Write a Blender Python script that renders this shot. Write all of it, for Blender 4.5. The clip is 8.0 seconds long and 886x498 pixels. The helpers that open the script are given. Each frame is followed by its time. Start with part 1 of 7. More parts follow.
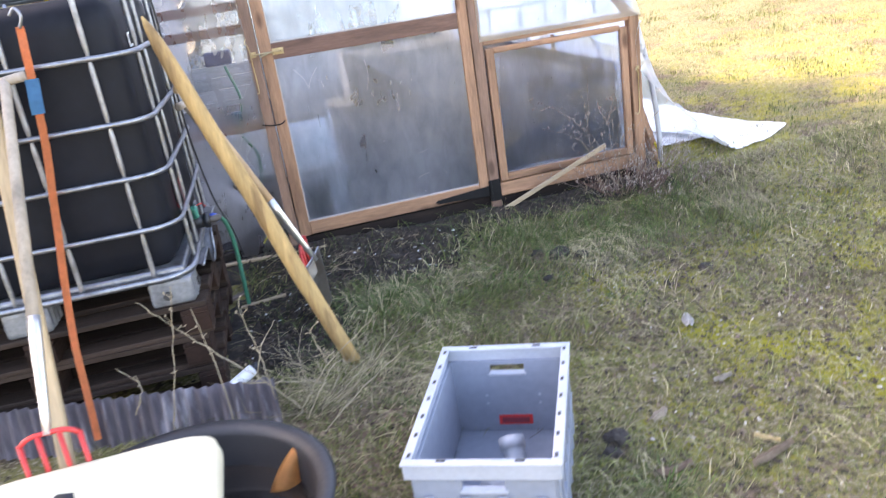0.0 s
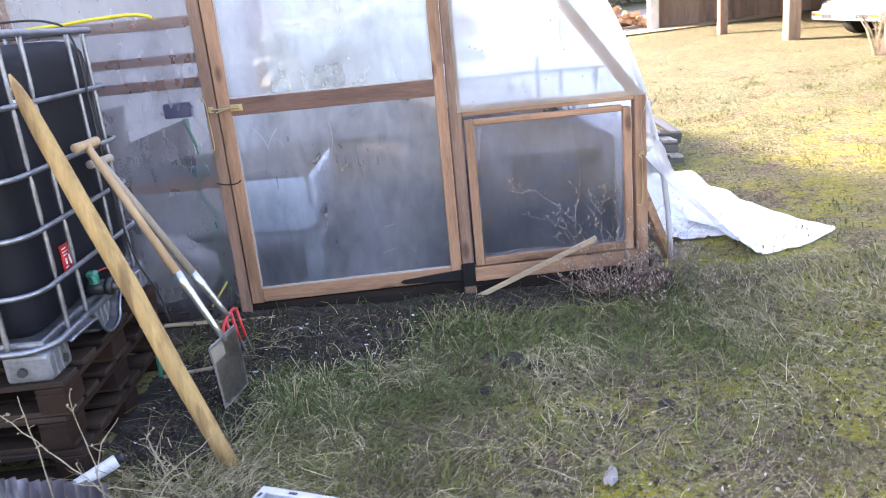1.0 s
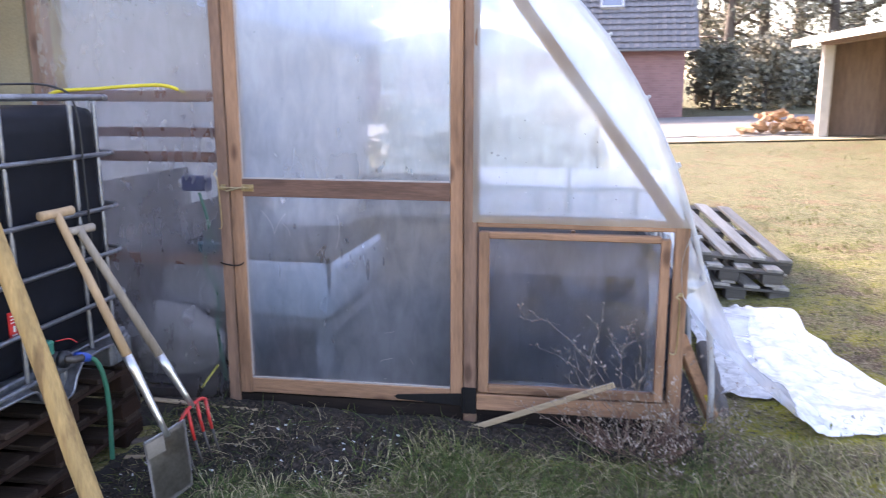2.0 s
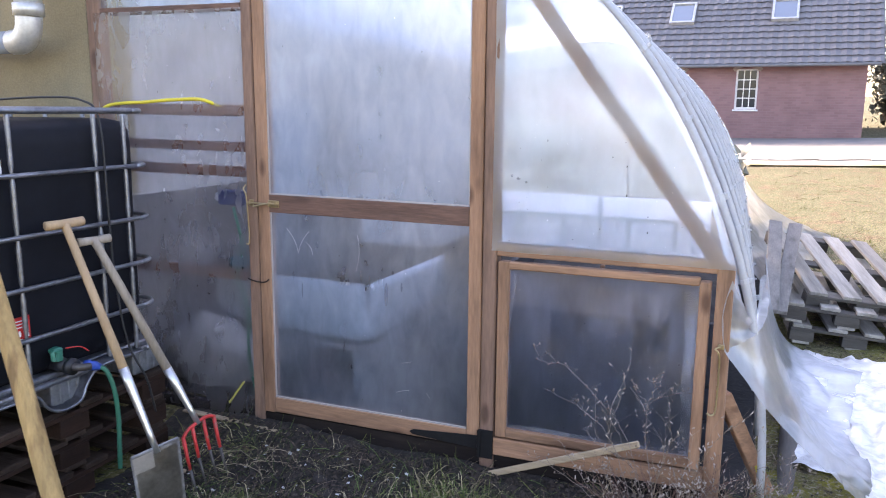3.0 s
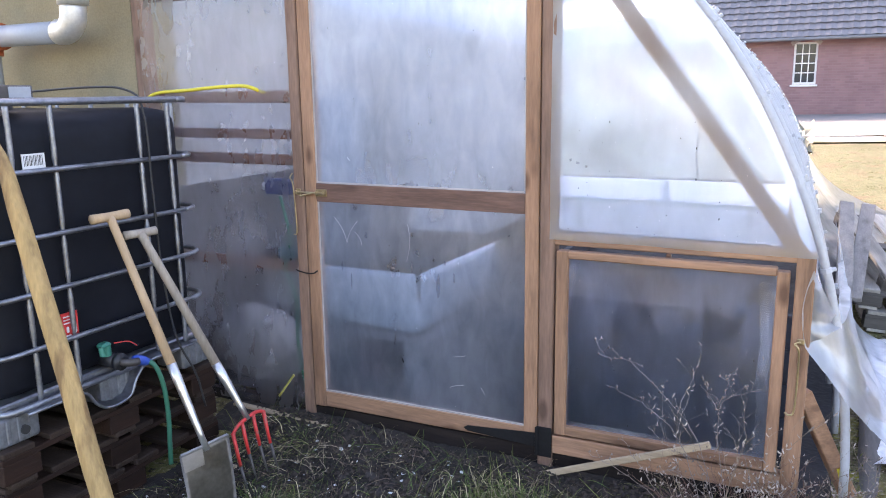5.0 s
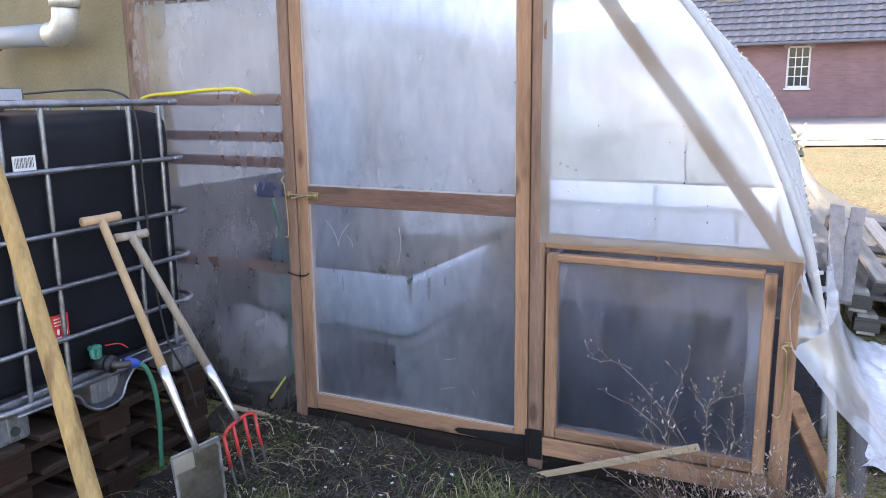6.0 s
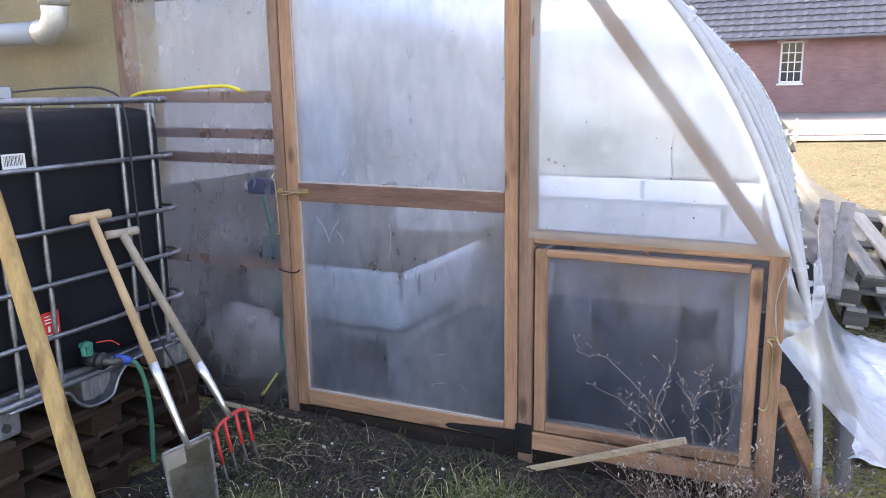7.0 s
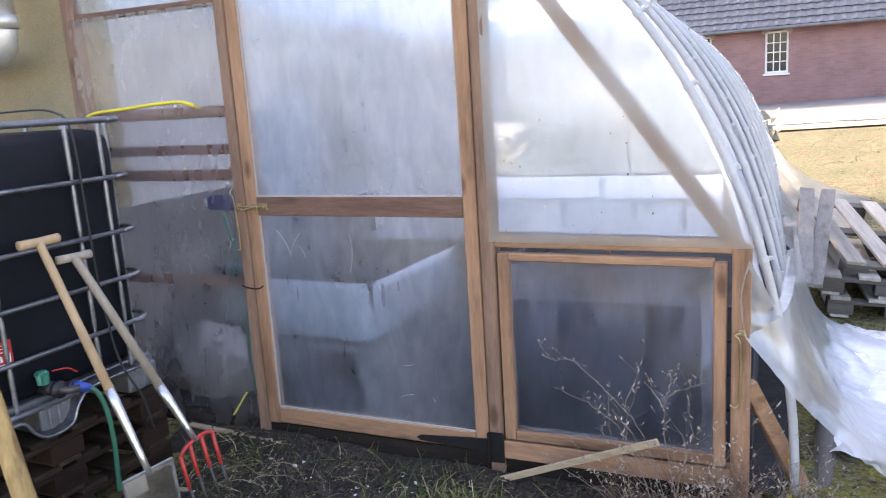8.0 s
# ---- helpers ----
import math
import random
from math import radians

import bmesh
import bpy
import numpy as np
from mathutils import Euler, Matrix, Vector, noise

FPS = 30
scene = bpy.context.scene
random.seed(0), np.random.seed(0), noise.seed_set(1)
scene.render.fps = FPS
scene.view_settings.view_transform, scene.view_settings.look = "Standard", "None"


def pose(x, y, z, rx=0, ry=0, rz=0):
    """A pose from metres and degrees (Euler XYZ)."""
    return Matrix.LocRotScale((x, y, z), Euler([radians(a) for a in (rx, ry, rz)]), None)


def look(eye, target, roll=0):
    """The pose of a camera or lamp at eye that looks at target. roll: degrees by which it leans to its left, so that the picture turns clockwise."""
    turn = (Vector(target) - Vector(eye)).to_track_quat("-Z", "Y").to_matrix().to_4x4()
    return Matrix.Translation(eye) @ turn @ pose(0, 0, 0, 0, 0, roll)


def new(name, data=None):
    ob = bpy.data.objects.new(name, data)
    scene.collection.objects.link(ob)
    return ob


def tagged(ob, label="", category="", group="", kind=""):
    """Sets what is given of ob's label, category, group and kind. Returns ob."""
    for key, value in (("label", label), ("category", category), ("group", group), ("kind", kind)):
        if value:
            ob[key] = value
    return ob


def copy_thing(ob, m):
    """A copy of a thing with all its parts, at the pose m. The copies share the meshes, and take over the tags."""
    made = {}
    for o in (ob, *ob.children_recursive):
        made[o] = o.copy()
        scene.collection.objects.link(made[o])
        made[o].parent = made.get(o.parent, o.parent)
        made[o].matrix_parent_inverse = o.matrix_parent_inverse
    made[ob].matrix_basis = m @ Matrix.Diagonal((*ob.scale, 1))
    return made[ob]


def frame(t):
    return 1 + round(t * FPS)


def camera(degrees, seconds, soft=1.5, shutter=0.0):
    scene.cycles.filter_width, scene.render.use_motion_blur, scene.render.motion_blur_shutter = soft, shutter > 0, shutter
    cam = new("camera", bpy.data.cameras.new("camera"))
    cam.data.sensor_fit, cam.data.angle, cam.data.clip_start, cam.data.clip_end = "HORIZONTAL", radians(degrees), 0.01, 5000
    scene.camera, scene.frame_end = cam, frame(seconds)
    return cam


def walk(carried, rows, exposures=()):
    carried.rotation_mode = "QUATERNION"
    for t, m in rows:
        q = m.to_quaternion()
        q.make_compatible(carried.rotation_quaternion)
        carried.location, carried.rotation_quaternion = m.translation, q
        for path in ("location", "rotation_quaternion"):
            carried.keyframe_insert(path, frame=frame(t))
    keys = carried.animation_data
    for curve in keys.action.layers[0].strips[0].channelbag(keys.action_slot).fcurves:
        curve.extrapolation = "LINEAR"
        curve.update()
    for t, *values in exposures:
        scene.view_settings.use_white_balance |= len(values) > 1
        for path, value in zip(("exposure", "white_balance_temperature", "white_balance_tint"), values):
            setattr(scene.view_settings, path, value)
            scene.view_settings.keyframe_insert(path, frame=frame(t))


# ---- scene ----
cam = camera(60.1, 8.0, 1.0, 0.25)
PATH = [
    (0, (0.361, -3.951, 1.474), (0.637, -2.099, 0.769), -8.8),
    (0.5, (0.719, -3.736, 1.516), (0.995, -1.851, 0.908), -3.2),
    (1, (1.204, -3.58, 1.491), (1.187, -1.668, 0.904), -5.6),
    (1.5, (1.635, -3.35, 1.511), (1.418, -1.41, 1.045), -1.6),
    (2, (1.819, -3.134, 1.564), (1.422, -1.213, 1.171), -0.1),
    (2.2, (1.92, -3.069, 1.565), (1.346, -1.189, 1.195), -0.2),
    (3.3, (2.39, -2.635, 1.573), (1.552, -0.856, 1.209), 0.7),
    (3.5, (2.425, -2.601, 1.567), (1.526, -0.854, 1.19), 1.0),
    (4, (2.439, -2.557, 1.559), (1.384, -0.918, 1.107), 0.4),
    (4.5, (2.27, -2.62, 1.572), (1.296, -0.915, 1.195), -3.2),
    (5, (2.216, -2.611, 1.569), (1.313, -0.871, 1.17), -0.8),
    (6.5, (2.251, -2.615, 1.575), (1.365, -0.865, 1.184), -0.7),
    (7, (2.261, -2.617, 1.575), (1.381, -0.866, 1.172), -0.8),
    (7.5, (2.257, -2.606, 1.576), (1.37, -0.859, 1.175), -0.9),
    (8, (2.361, -2.492, 1.559), (1.482, -0.738, 1.173), -3.6),
]
EXPOSURES = [(0.0, 3.17, 7550, 23), (0.5, 3.25, 7350, 24), (1.0, 3.02, 7250, 26), (1.5, 3.2, 7050, 25), (2.0, 2.58, 7150, 27), (3.5, 2.50, 7300, 26), (4.0, 2.77, 7300, 26), (5.0, 2.70, 7300, 25), (6.5, 2.65, 7500, 24), (8.0, 2.64, 7750, 24)]
walk(cam, [(t, look(eye, target, roll)) for t, eye, target, roll in PATH], EXPOSURES)

# ---------------------------------------------------------------- light
SUN_EL, SUN_AZ = radians(30), radians(-52)      # azimuth from +y towards +x
world = bpy.data.worlds.new("sky")
scene.world = world
world.use_nodes = True
_n, _l = world.node_tree.nodes, world.node_tree.links
_sky = _n.new("ShaderNodeTexSky")
_sky.sky_type, _sky.sun_disc = "NISHITA", False
_sky.sun_elevation, _sky.sun_rotation = SUN_EL, SUN_AZ
_sky.air_density, _sky.dust_density, _sky.ozone_density = 1.0, 2.0, 1.0
_l.new(_sky.outputs[0], _n["Background"].inputs["Color"])
_n["Background"].inputs["Strength"].default_value = 0.15
_to_sun = Vector((math.sin(SUN_AZ) * math.cos(SUN_EL), math.cos(SUN_AZ) * math.cos(SUN_EL), math.sin(SUN_EL)))
_sd = bpy.data.lights.new("sun", "SUN")
_sd.energy, _sd.angle, _sd.color = 3.4, radians(4.0), (1.0, 0.93, 0.82)
_sun = new("sun", _sd)
_sun.matrix_world = look(_to_sun * 50, (0, 0, 0))


# ---------------------------------------------------------------- materials
def mat(name, base, rough=0.6, metal=0.0, var=0.2, scale=6.0, fine=70.0, bump=0.15, stretch=(1, 1, 1),
        second=None, second_scale=3.0, second_cut=(0.5, 0.65), rand=0.0, island=0.0, spec=0.5, rough_var=0.0, knots=0.0):
    m = bpy.data.materials.new(name)
    m.use_nodes = True
    nt = m.node_tree
    n, l = nt.nodes, nt.links
    bsdf = n["Principled BSDF"]
    co = n.new("ShaderNodeTexCoord")
    info = n.new("ShaderNodeObjectInfo")
    shift = n.new("ShaderNodeVectorMath")
    shift.operation = "ADD"
    mul = n.new("ShaderNodeMath")
    mul.operation, mul.inputs[1].default_value = "MULTIPLY", 37.0
    l.new(info.outputs["Random"], mul.inputs[0])
    l.new(co.outputs["Object"], shift.inputs[0])
    l.new(mul.outputs[0], shift.inputs[1])
    mp = n.new("ShaderNodeMapping")
    mp.inputs["Scale"].default_value = stretch
    l.new(shift.outputs[0], mp.inputs["Vector"])
    big, small = n.new("ShaderNodeTexNoise"), n.new("ShaderNodeTexNoise")
    big.inputs["Scale"].default_value, big.inputs["Detail"].default_value = scale, 4
    small.inputs["Scale"].default_value, small.inputs["Detail"].default_value = fine, 3
    for tx in (big, small):
        l.new(mp.outputs[0], tx.inputs["Vector"])
    add = n.new("ShaderNodeMath")
    add.operation = "ADD"
    half = n.new("ShaderNodeMath")
    half.operation, half.inputs[1].default_value = "MULTIPLY", 0.6
    l.new(small.outputs["Fac"], half.inputs[0])
    l.new(big.outputs["Fac"], add.inputs[0])
    l.new(half.outputs[0], add.inputs[1])
    ramp = n.new("ShaderNodeMapRange")
    ramp.inputs["From Min"].default_value, ramp.inputs["From Max"].default_value = 0.5, 1.1
    ramp.inputs["To Min"].default_value, ramp.inputs["To Max"].default_value = 1 - var, 1 + var
    l.new(add.outputs[0], ramp.inputs["Value"])
    value = ramp.outputs[0]
    for amount, source in ((rand, info.outputs["Random"]), (island, None)):
        if amount:
            if source is None:
                source = n.new("ShaderNodeNewGeometry").outputs["Random Per Island"]
            r2 = n.new("ShaderNodeMapRange")
            r2.inputs["To Min"].default_value, r2.inputs["To Max"].default_value = 1 - amount, 1 + amount
            l.new(source, r2.inputs["Value"])
            m2 = n.new("ShaderNodeMath")
            m2.operation = "MULTIPLY"
            l.new(value, m2.inputs[0])
            l.new(r2.outputs[0], m2.inputs[1])
            value = m2.outputs[0]
    colour = n.new("ShaderNodeVectorMath")
    colour.operation = "SCALE"
    l.new(value, colour.inputs["Scale"])
    if second is None:
        colour.inputs[0].default_value = base
    else:
        mask = n.new("ShaderNodeTexNoise")
        mask.inputs["Scale"].default_value, mask.inputs["Detail"].default_value = second_scale, 5
        l.new(mp.outputs[0], mask.inputs["Vector"])
        cut = n.new("ShaderNodeMapRange")
        cut.inputs["From Min"].default_value, cut.inputs["From Max"].default_value = second_cut
        l.new(mask.outputs["Fac"], cut.inputs["Value"])
        mix = n.new("ShaderNodeMix")
        mix.data_type = "RGBA"
        mix.inputs[6].default_value, mix.inputs[7].default_value = (*base, 1), (*second, 1)
        l.new(cut.outputs[0], mix.inputs[0])
        l.new(mix.outputs[2], colour.inputs[0])
    final = colour.outputs[0]
    if knots:
        vo, kr, km = n.new("ShaderNodeTexVoronoi"), n.new("ShaderNodeMapRange"), n.new("ShaderNodeMix")
        mk = n.new("ShaderNodeMapping")
        mk.inputs["Scale"].default_value = [max(0.45, s) for s in stretch]
        vo.inputs["Scale"].default_value = 9.0
        l.new(shift.outputs[0], mk.inputs["Vector"])
        l.new(mk.outputs[0], vo.inputs["Vector"])
        kr.inputs["From Min"].default_value, kr.inputs["From Max"].default_value = 0.10, 0.22
        kr.inputs["To Min"].default_value, kr.inputs["To Max"].default_value = knots, 0.0
        l.new(vo.outputs["Distance"], kr.inputs["Value"])
        km.data_type = "RGBA"
        l.new(kr.outputs[0], km.inputs[0])
        l.new(final, km.inputs[6])
        km.inputs[7].default_value = (base[0] * 0.30, base[1] * 0.24, base[2] * 0.22, 1)
        final = km.outputs[2]
    l.new(final, bsdf.inputs["Base Color"])
    bsdf.inputs["Roughness"].default_value, bsdf.inputs["Metallic"].default_value = rough, metal
    bsdf.inputs["Specular IOR Level"].default_value = spec
    if rough_var:
        rr = n.new("ShaderNodeMapRange")
        rr.inputs["To Min"].default_value, rr.inputs["To Max"].default_value = rough - rough_var, rough + rough_var
        l.new(big.outputs["Fac"], rr.inputs["Value"])
        l.new(rr.outputs[0], bsdf.inputs["Roughness"])
    if bump:
        b = n.new("ShaderNodeBump")
        b.inputs["Strength"].default_value, b.inputs["Distance"].default_value = bump, 0.01
        l.new(add.outputs[0], b.inputs["Height"])
        l.new(b.outputs[0], bsdf.inputs["Normal"])
    return m


def film_mat(name, clear, haze, streak=(6, 6, 1.2), tint=(0.9, 0.93, 0.97), gloss=0.06, vary=0.25, blurred=0.0, clear_tint=(0.96, 0.97, 1.0), fleck=0.5):
    """Hazy polythene: part of the light goes straight through, part is scattered to both sides."""
    m = bpy.data.materials.new(name)
    m.use_nodes = True
    n, l = m.node_tree.nodes, m.node_tree.links
    n.remove(n["Principled BSDF"])
    out = n["Material Output"]
    co, mp, tx = n.new("ShaderNodeTexCoord"), n.new("ShaderNodeMapping"), n.new("ShaderNodeTexNoise")
    mp.inputs["Scale"].default_value = streak
    tx.inputs["Scale"].default_value, tx.inputs["Detail"].default_value, tx.inputs["Roughness"].default_value = 1.3, 8, 0.62
    l.new(co.outputs["Object"], mp.inputs["Vector"])
    l.new(mp.outputs[0], tx.inputs["Vector"])
    rng = n.new("ShaderNodeMapRange")
    rng.inputs["From Min"].default_value, rng.inputs["From Max"].default_value = 0.40, 0.62
    rng.inputs["To Min"].default_value, rng.inputs["To Max"].default_value = clear + vary / 2, clear - vary / 2
    mp3, tx3 = n.new("ShaderNodeMapping"), n.new("ShaderNodeTexNoise")
    mp3.inputs["Scale"].default_value = (17, 17, 7)
    tx3.inputs["Scale"].default_value, tx3.inputs["Detail"].default_value, tx3.inputs["Distortion"].default_value = 1.0, 9, 0.6
    l.new(co.outputs["Object"], mp3.inputs["Vector"])
    l.new(mp3.outputs[0], tx3.inputs["Vector"])
    both = n.new("ShaderNodeMix")
    both.inputs[0].default_value = fleck
    l.new(tx.outputs["Fac"], both.inputs[2])
    l.new(tx3.outputs["Fac"], both.inputs[3])
    l.new(both.outputs[0], rng.inputs["Value"])
    blur = n.new("ShaderNodeBsdfRefraction")
    blur.inputs["IOR"].default_value, blur.inputs["Roughness"].default_value = 1.06, 0.36
    blur.inputs["Color"].default_value = (*clear_tint, 1)
    thru, scat, back = n.new("ShaderNodeBsdfTransparent"), n.new("ShaderNodeBsdfTranslucent"), n.new("ShaderNodeBsdfDiffuse")
    thru.inputs["Color"].default_value = (*clear_tint, 1)
    scat.inputs["Color"].default_value = (*tint, 1)
    back.inputs["Color"].default_value = (*tint, 1)
    a, b, c = n.new("ShaderNodeMixShader"), n.new("ShaderNodeMixShader"), n.new("ShaderNodeMixShader")
    a.inputs[0].default_value = haze
    l.new(scat.outputs[0], a.inputs[1])
    l.new(back.outputs[0], a.inputs[2])
    l.new(rng.outputs[0], b.inputs[0])
    l.new(a.outputs[0], b.inputs[1])
    if blurred:
        through_mix = n.new("ShaderNodeMixShader")
        through_mix.inputs[0].default_value = blurred
        l.new(thru.outputs[0], through_mix.inputs[1])
        l.new(blur.outputs[0], through_mix.inputs[2])
        l.new(through_mix.outputs[0], b.inputs[2])
    else:
        l.new(thru.outputs[0], b.inputs[2])
    shine = n.new("ShaderNodeBsdfGlossy")
    shine.inputs["Roughness"].default_value = 0.22
    c.inputs[0].default_value = gloss
    l.new(b.outputs[0], c.inputs[1])
    l.new(shine.outputs[0], c.inputs[2])
    bump, tx2 = n.new("ShaderNodeBump"), n.new("ShaderNodeTexNoise")
    tx2.inputs["Scale"].default_value = 5.0
    l.new(co.outputs["Object"], tx2.inputs["Vector"])
    bump.inputs["Strength"].default_value, bump.inputs["Distance"].default_value = 0.3, 0.03
    l.new(tx2.outputs["Fac"], bump.inputs["Height"])
    l.new(bump.outputs[0], shine.inputs["Normal"])
    l.new(c.outputs[0], out.inputs["Surface"])
    return m


def wood(name, base, axis, second=None, **kw):
    st = {"x": (0.12, 1, 1), "y": (1, 0.12, 1), "z": (1, 1, 0.12)}[axis]
    args = dict(rough=0.75, var=0.28, scale=22, fine=130, bump=0.35, stretch=st, second=second, second_scale=9, second_cut=(0.55, 0.72), rand=0.12)
    args.update(kw)
    return mat(name, base, **args)


PINE = (0.285, 0.155, 0.090)
PINE_DARK = (0.175, 0.090, 0.052)
M_PINE_X, M_PINE_Z = wood("pine_x", PINE, "x", PINE_DARK, var=0.4, knots=0.8), wood("pine_z", PINE, "z", PINE_DARK, var=0.4, knots=0.8)
M_BROWN_X, M_BROWN_Z = wood("brown_pine_x", (0.165, 0.088, 0.062), "x", (0.085, 0.05, 0.042), var=0.4, knots=0.7), wood("brown_pine_z", (0.215, 0.125, 0.085), "z", (0.125, 0.070, 0.050), var=0.4, knots=0.8)
M_BASE = wood("tarred_board", (0.016, 0.012, 0.011), "x", (0.03, 0.022, 0.018), spec=0.15, rough=0.9)
# shade under the tank is put into both browns, deepest in the y boards
M_PALLET_X, M_PALLET_Y_SHADED = wood("pallet_x", (0.034, 0.022, 0.016), "x", (0.017, 0.011, 0.008), rand=0.45, spec=0.2), wood("pallet_y_shaded", (0.024, 0.012, 0.008), "y", (0.014, 0.008, 0.006), rand=0.35, spec=0.2)
# one wood in two tones: sun on the deck, shade underneath, in the colour
M_GREYWOOD_X_LIT, M_GREYWOOD_Y_SHADED = wood("grey_wood_x_lit", (0.29, 0.268, 0.232), "x", (0.17, 0.155, 0.13), rand=0.3), wood("grey_wood_y_shaded", (0.085, 0.076, 0.065), "y", (0.05, 0.045, 0.04), rand=0.3)
M_ASH = wood("ash_handle", (0.46, 0.31, 0.18), "z", (0.36, 0.23, 0.13), var=0.15)
M_OLD_ASH = wood("old_handle", (0.30, 0.25, 0.20), "z", (0.2, 0.17, 0.14))
M_POLE = wood("yellow_pole", (0.40, 0.255, 0.10), "z", (0.24, 0.14, 0.055), second_scale=18, second_cut=(0.54, 0.66), var=0.35)
M_STICK = wood("dry_stick", (0.33, 0.25, 0.165), "x", (0.3, 0.22, 0.15))
M_GALV = mat("galvanised_steel", (0.275, 0.285, 0.31), rough=0.45, metal=0.9, var=0.35, scale=20, bump=0.05, rough_var=0.12)
M_SHINY = mat("bright_steel", (0.62, 0.61, 0.60), rough=0.3, metal=0.85, var=0.2, scale=14, bump=0.02)
M_TANK = mat("black_polyethylene", (0.009, 0.010, 0.014), spec=0.14, rough=0.5, var=0.3, scale=3, fine=25, bump=0.06, rough_var=0.12)
M_WHITE_PRINT = mat("paper_label", (0.75, 0.75, 0.75), rough=0.6, var=0.05, bump=0)
M_INK = mat("black_ink", (0.03, 0.03, 0.03), rough=0.6, var=0.1, bump=0)
M_RED_LABEL = mat("red_label", (0.62, 0.035, 0.03), rough=0.5, var=0.12, bump=0)
M_GREEN_PL = mat("green_plastic", (0.02, 0.17, 0.12), rough=0.45, var=0.2)
M_BLUE_PL = mat("blue_plastic", (0.03, 0.09, 0.42), rough=0.4, var=0.15)
M_HOSE_GREEN = mat("green_hose", (0.02, 0.14, 0.085), rough=0.5, var=0.15)
M_HOSE_BLACK = mat("black_hose", (0.015, 0.015, 0.017), rough=0.55, var=0.2)
M_HOSE_YELLOW = mat("yellow_hose", (0.62, 0.50, 0.03), rough=0.5, var=0.12)
M_BLACK_PL = mat("black_plastic", (0.013, 0.014, 0.017), rough=0.5, var=0.25, scale=4, rough_var=0.1)
M_STEEL = mat("worn_steel", (0.30, 0.275, 0.245), rough=0.42, metal=0.8, var=0.3, scale=9, fine=60, second=(0.20, 0.155, 0.115), second_scale=6, second_cut=(0.55, 0.75), rough_var=0.15, bump=0.05)
M_DARK_STEEL = mat("dark_steel", (0.10, 0.09, 0.085), rough=0.55, metal=0.6, var=0.3, scale=12, bump=0.1)
M_RED_PAINT = mat("red_paint", (0.55, 0.035, 0.03), rough=0.45, var=0.2, scale=18, second=(0.25, 0.10, 0.07), second_scale=25, second_cut=(0.6, 0.7))
M_BRASS = mat("brass", (0.42, 0.33, 0.19), rough=0.4, metal=0.9, var=0.2, bump=0)
M_IRON = mat("black_iron", (0.010, 0.0095, 0.010), spec=0.2, rough=0.75, var=0.3, bump=0.1)
M_CRATE = mat("grey_crate_plastic", (0.225, 0.25, 0.30), rough=0.5, var=0.12, scale=5, fine=40, bump=0.05, second=(0.22, 0.24, 0.27), second_scale=7, second_cut=(0.6, 0.8))
M_CRATE_RIM = mat("pale_crate_rim", (0.34, 0.365, 0.41), rough=0.5, var=0.12, bump=0.04)
M_CREAM = mat("cream_plastic", (0.62, 0.54, 0.38), rough=0.4, var=0.08, scale=4, second=(0.55, 0.42, 0.22), second_scale=3, second_cut=(0.6, 0.85))
M_WATER = mat("murky_water", (0.015, 0.013, 0.012), rough=0.08, var=0.3, bump=0.01)
M_LEAF_ORANGE = mat("orange_leaf", (0.60, 0.25, 0.07), rough=0.6, var=0.2)
M_CORR = mat("fibre_cement", (0.17, 0.15, 0.165), rough=0.85, var=0.35, scale=14, fine=60, stretch=(1, 1, 0.08), second=(0.40, 0.38, 0.41), second_scale=22, second_cut=(0.56, 0.68))
M_STRAP = mat("orange_strap", (0.70, 0.21, 0.08), rough=0.7, var=0.18, scale=30, fine=300)
M_STRAP_BLUE = mat("blue_strap_label", (0.06, 0.22, 0.42), rough=0.7, var=0.15)
M_PIPE = mat("grey_pvc", (0.33, 0.35, 0.38), rough=0.45, var=0.1, bump=0.02)
M_PIPE_ORANGE = mat("orange_pvc", (0.50, 0.12, 0.04), rough=0.5, var=0.12, bump=0.02)
M_ZINC = mat("zinc_pipe", (0.62, 0.61, 0.58), rough=0.45, metal=0.6, var=0.2, scale=10, bump=0.04)
M_STUCCO = mat("olive_render", (0.265, 0.212, 0.125), rough=0.95, var=0.25, scale=3, fine=110, bump=0.35, second=(0.22, 0.19, 0.12), second_scale=2.2, second_cut=(0.45, 0.7))
M_LIMEWASH = mat("limewashed_wall", (0.42, 0.415, 0.41), rough=0.9, var=0.15, scale=2, fine=60, bump=0.3, second=(0.30, 0.29, 0.28), second_scale=1.5)
M_HOOP = mat("grey_conduit", (0.42, 0.425, 0.44), rough=0.4, var=0.12, scale=12, bump=0.03)
M_FILM = film_mat("front_film", 0.82, 0.12, streak=(1.5, 1.5, 1.0), tint=(0.77, 0.88, 1.0), gloss=0.09, vary=0.20, blurred=0.20, clear_tint=(0.76, 0.87, 1.0), fleck=0.3)
M_FILM_GABLE = film_mat("gable_film", 0.78, 0.20, streak=(1.6, 1.6, 1.4), tint=(0.76, 0.86, 0.95), gloss=0.085, vary=0.20, blurred=0.45, clear_tint=(0.88, 0.96, 1.0), fleck=0.25)
M_FILM_SIDE = film_mat("side_film", 0.83, 0.10, streak=(1.5, 1.5, 1.0), tint=(0.60, 0.60, 0.65), gloss=0.06, vary=0.12, blurred=0.18, clear_tint=(0.92, 0.91, 0.92), fleck=0.35)
M_FILM_LOW = film_mat("hatch_film", 0.88, 0.08, tint=(0.66, 0.78, 1.0), gloss=0.10, vary=0.20, blurred=0.5, clear_tint=(0.68, 0.80, 1.0))
M_FILM_TUNNEL = film_mat("tunnel_film", 0.38, 0.12, streak=(2, 1, 3), tint=(0.82, 0.89, 1.0), vary=0.25)
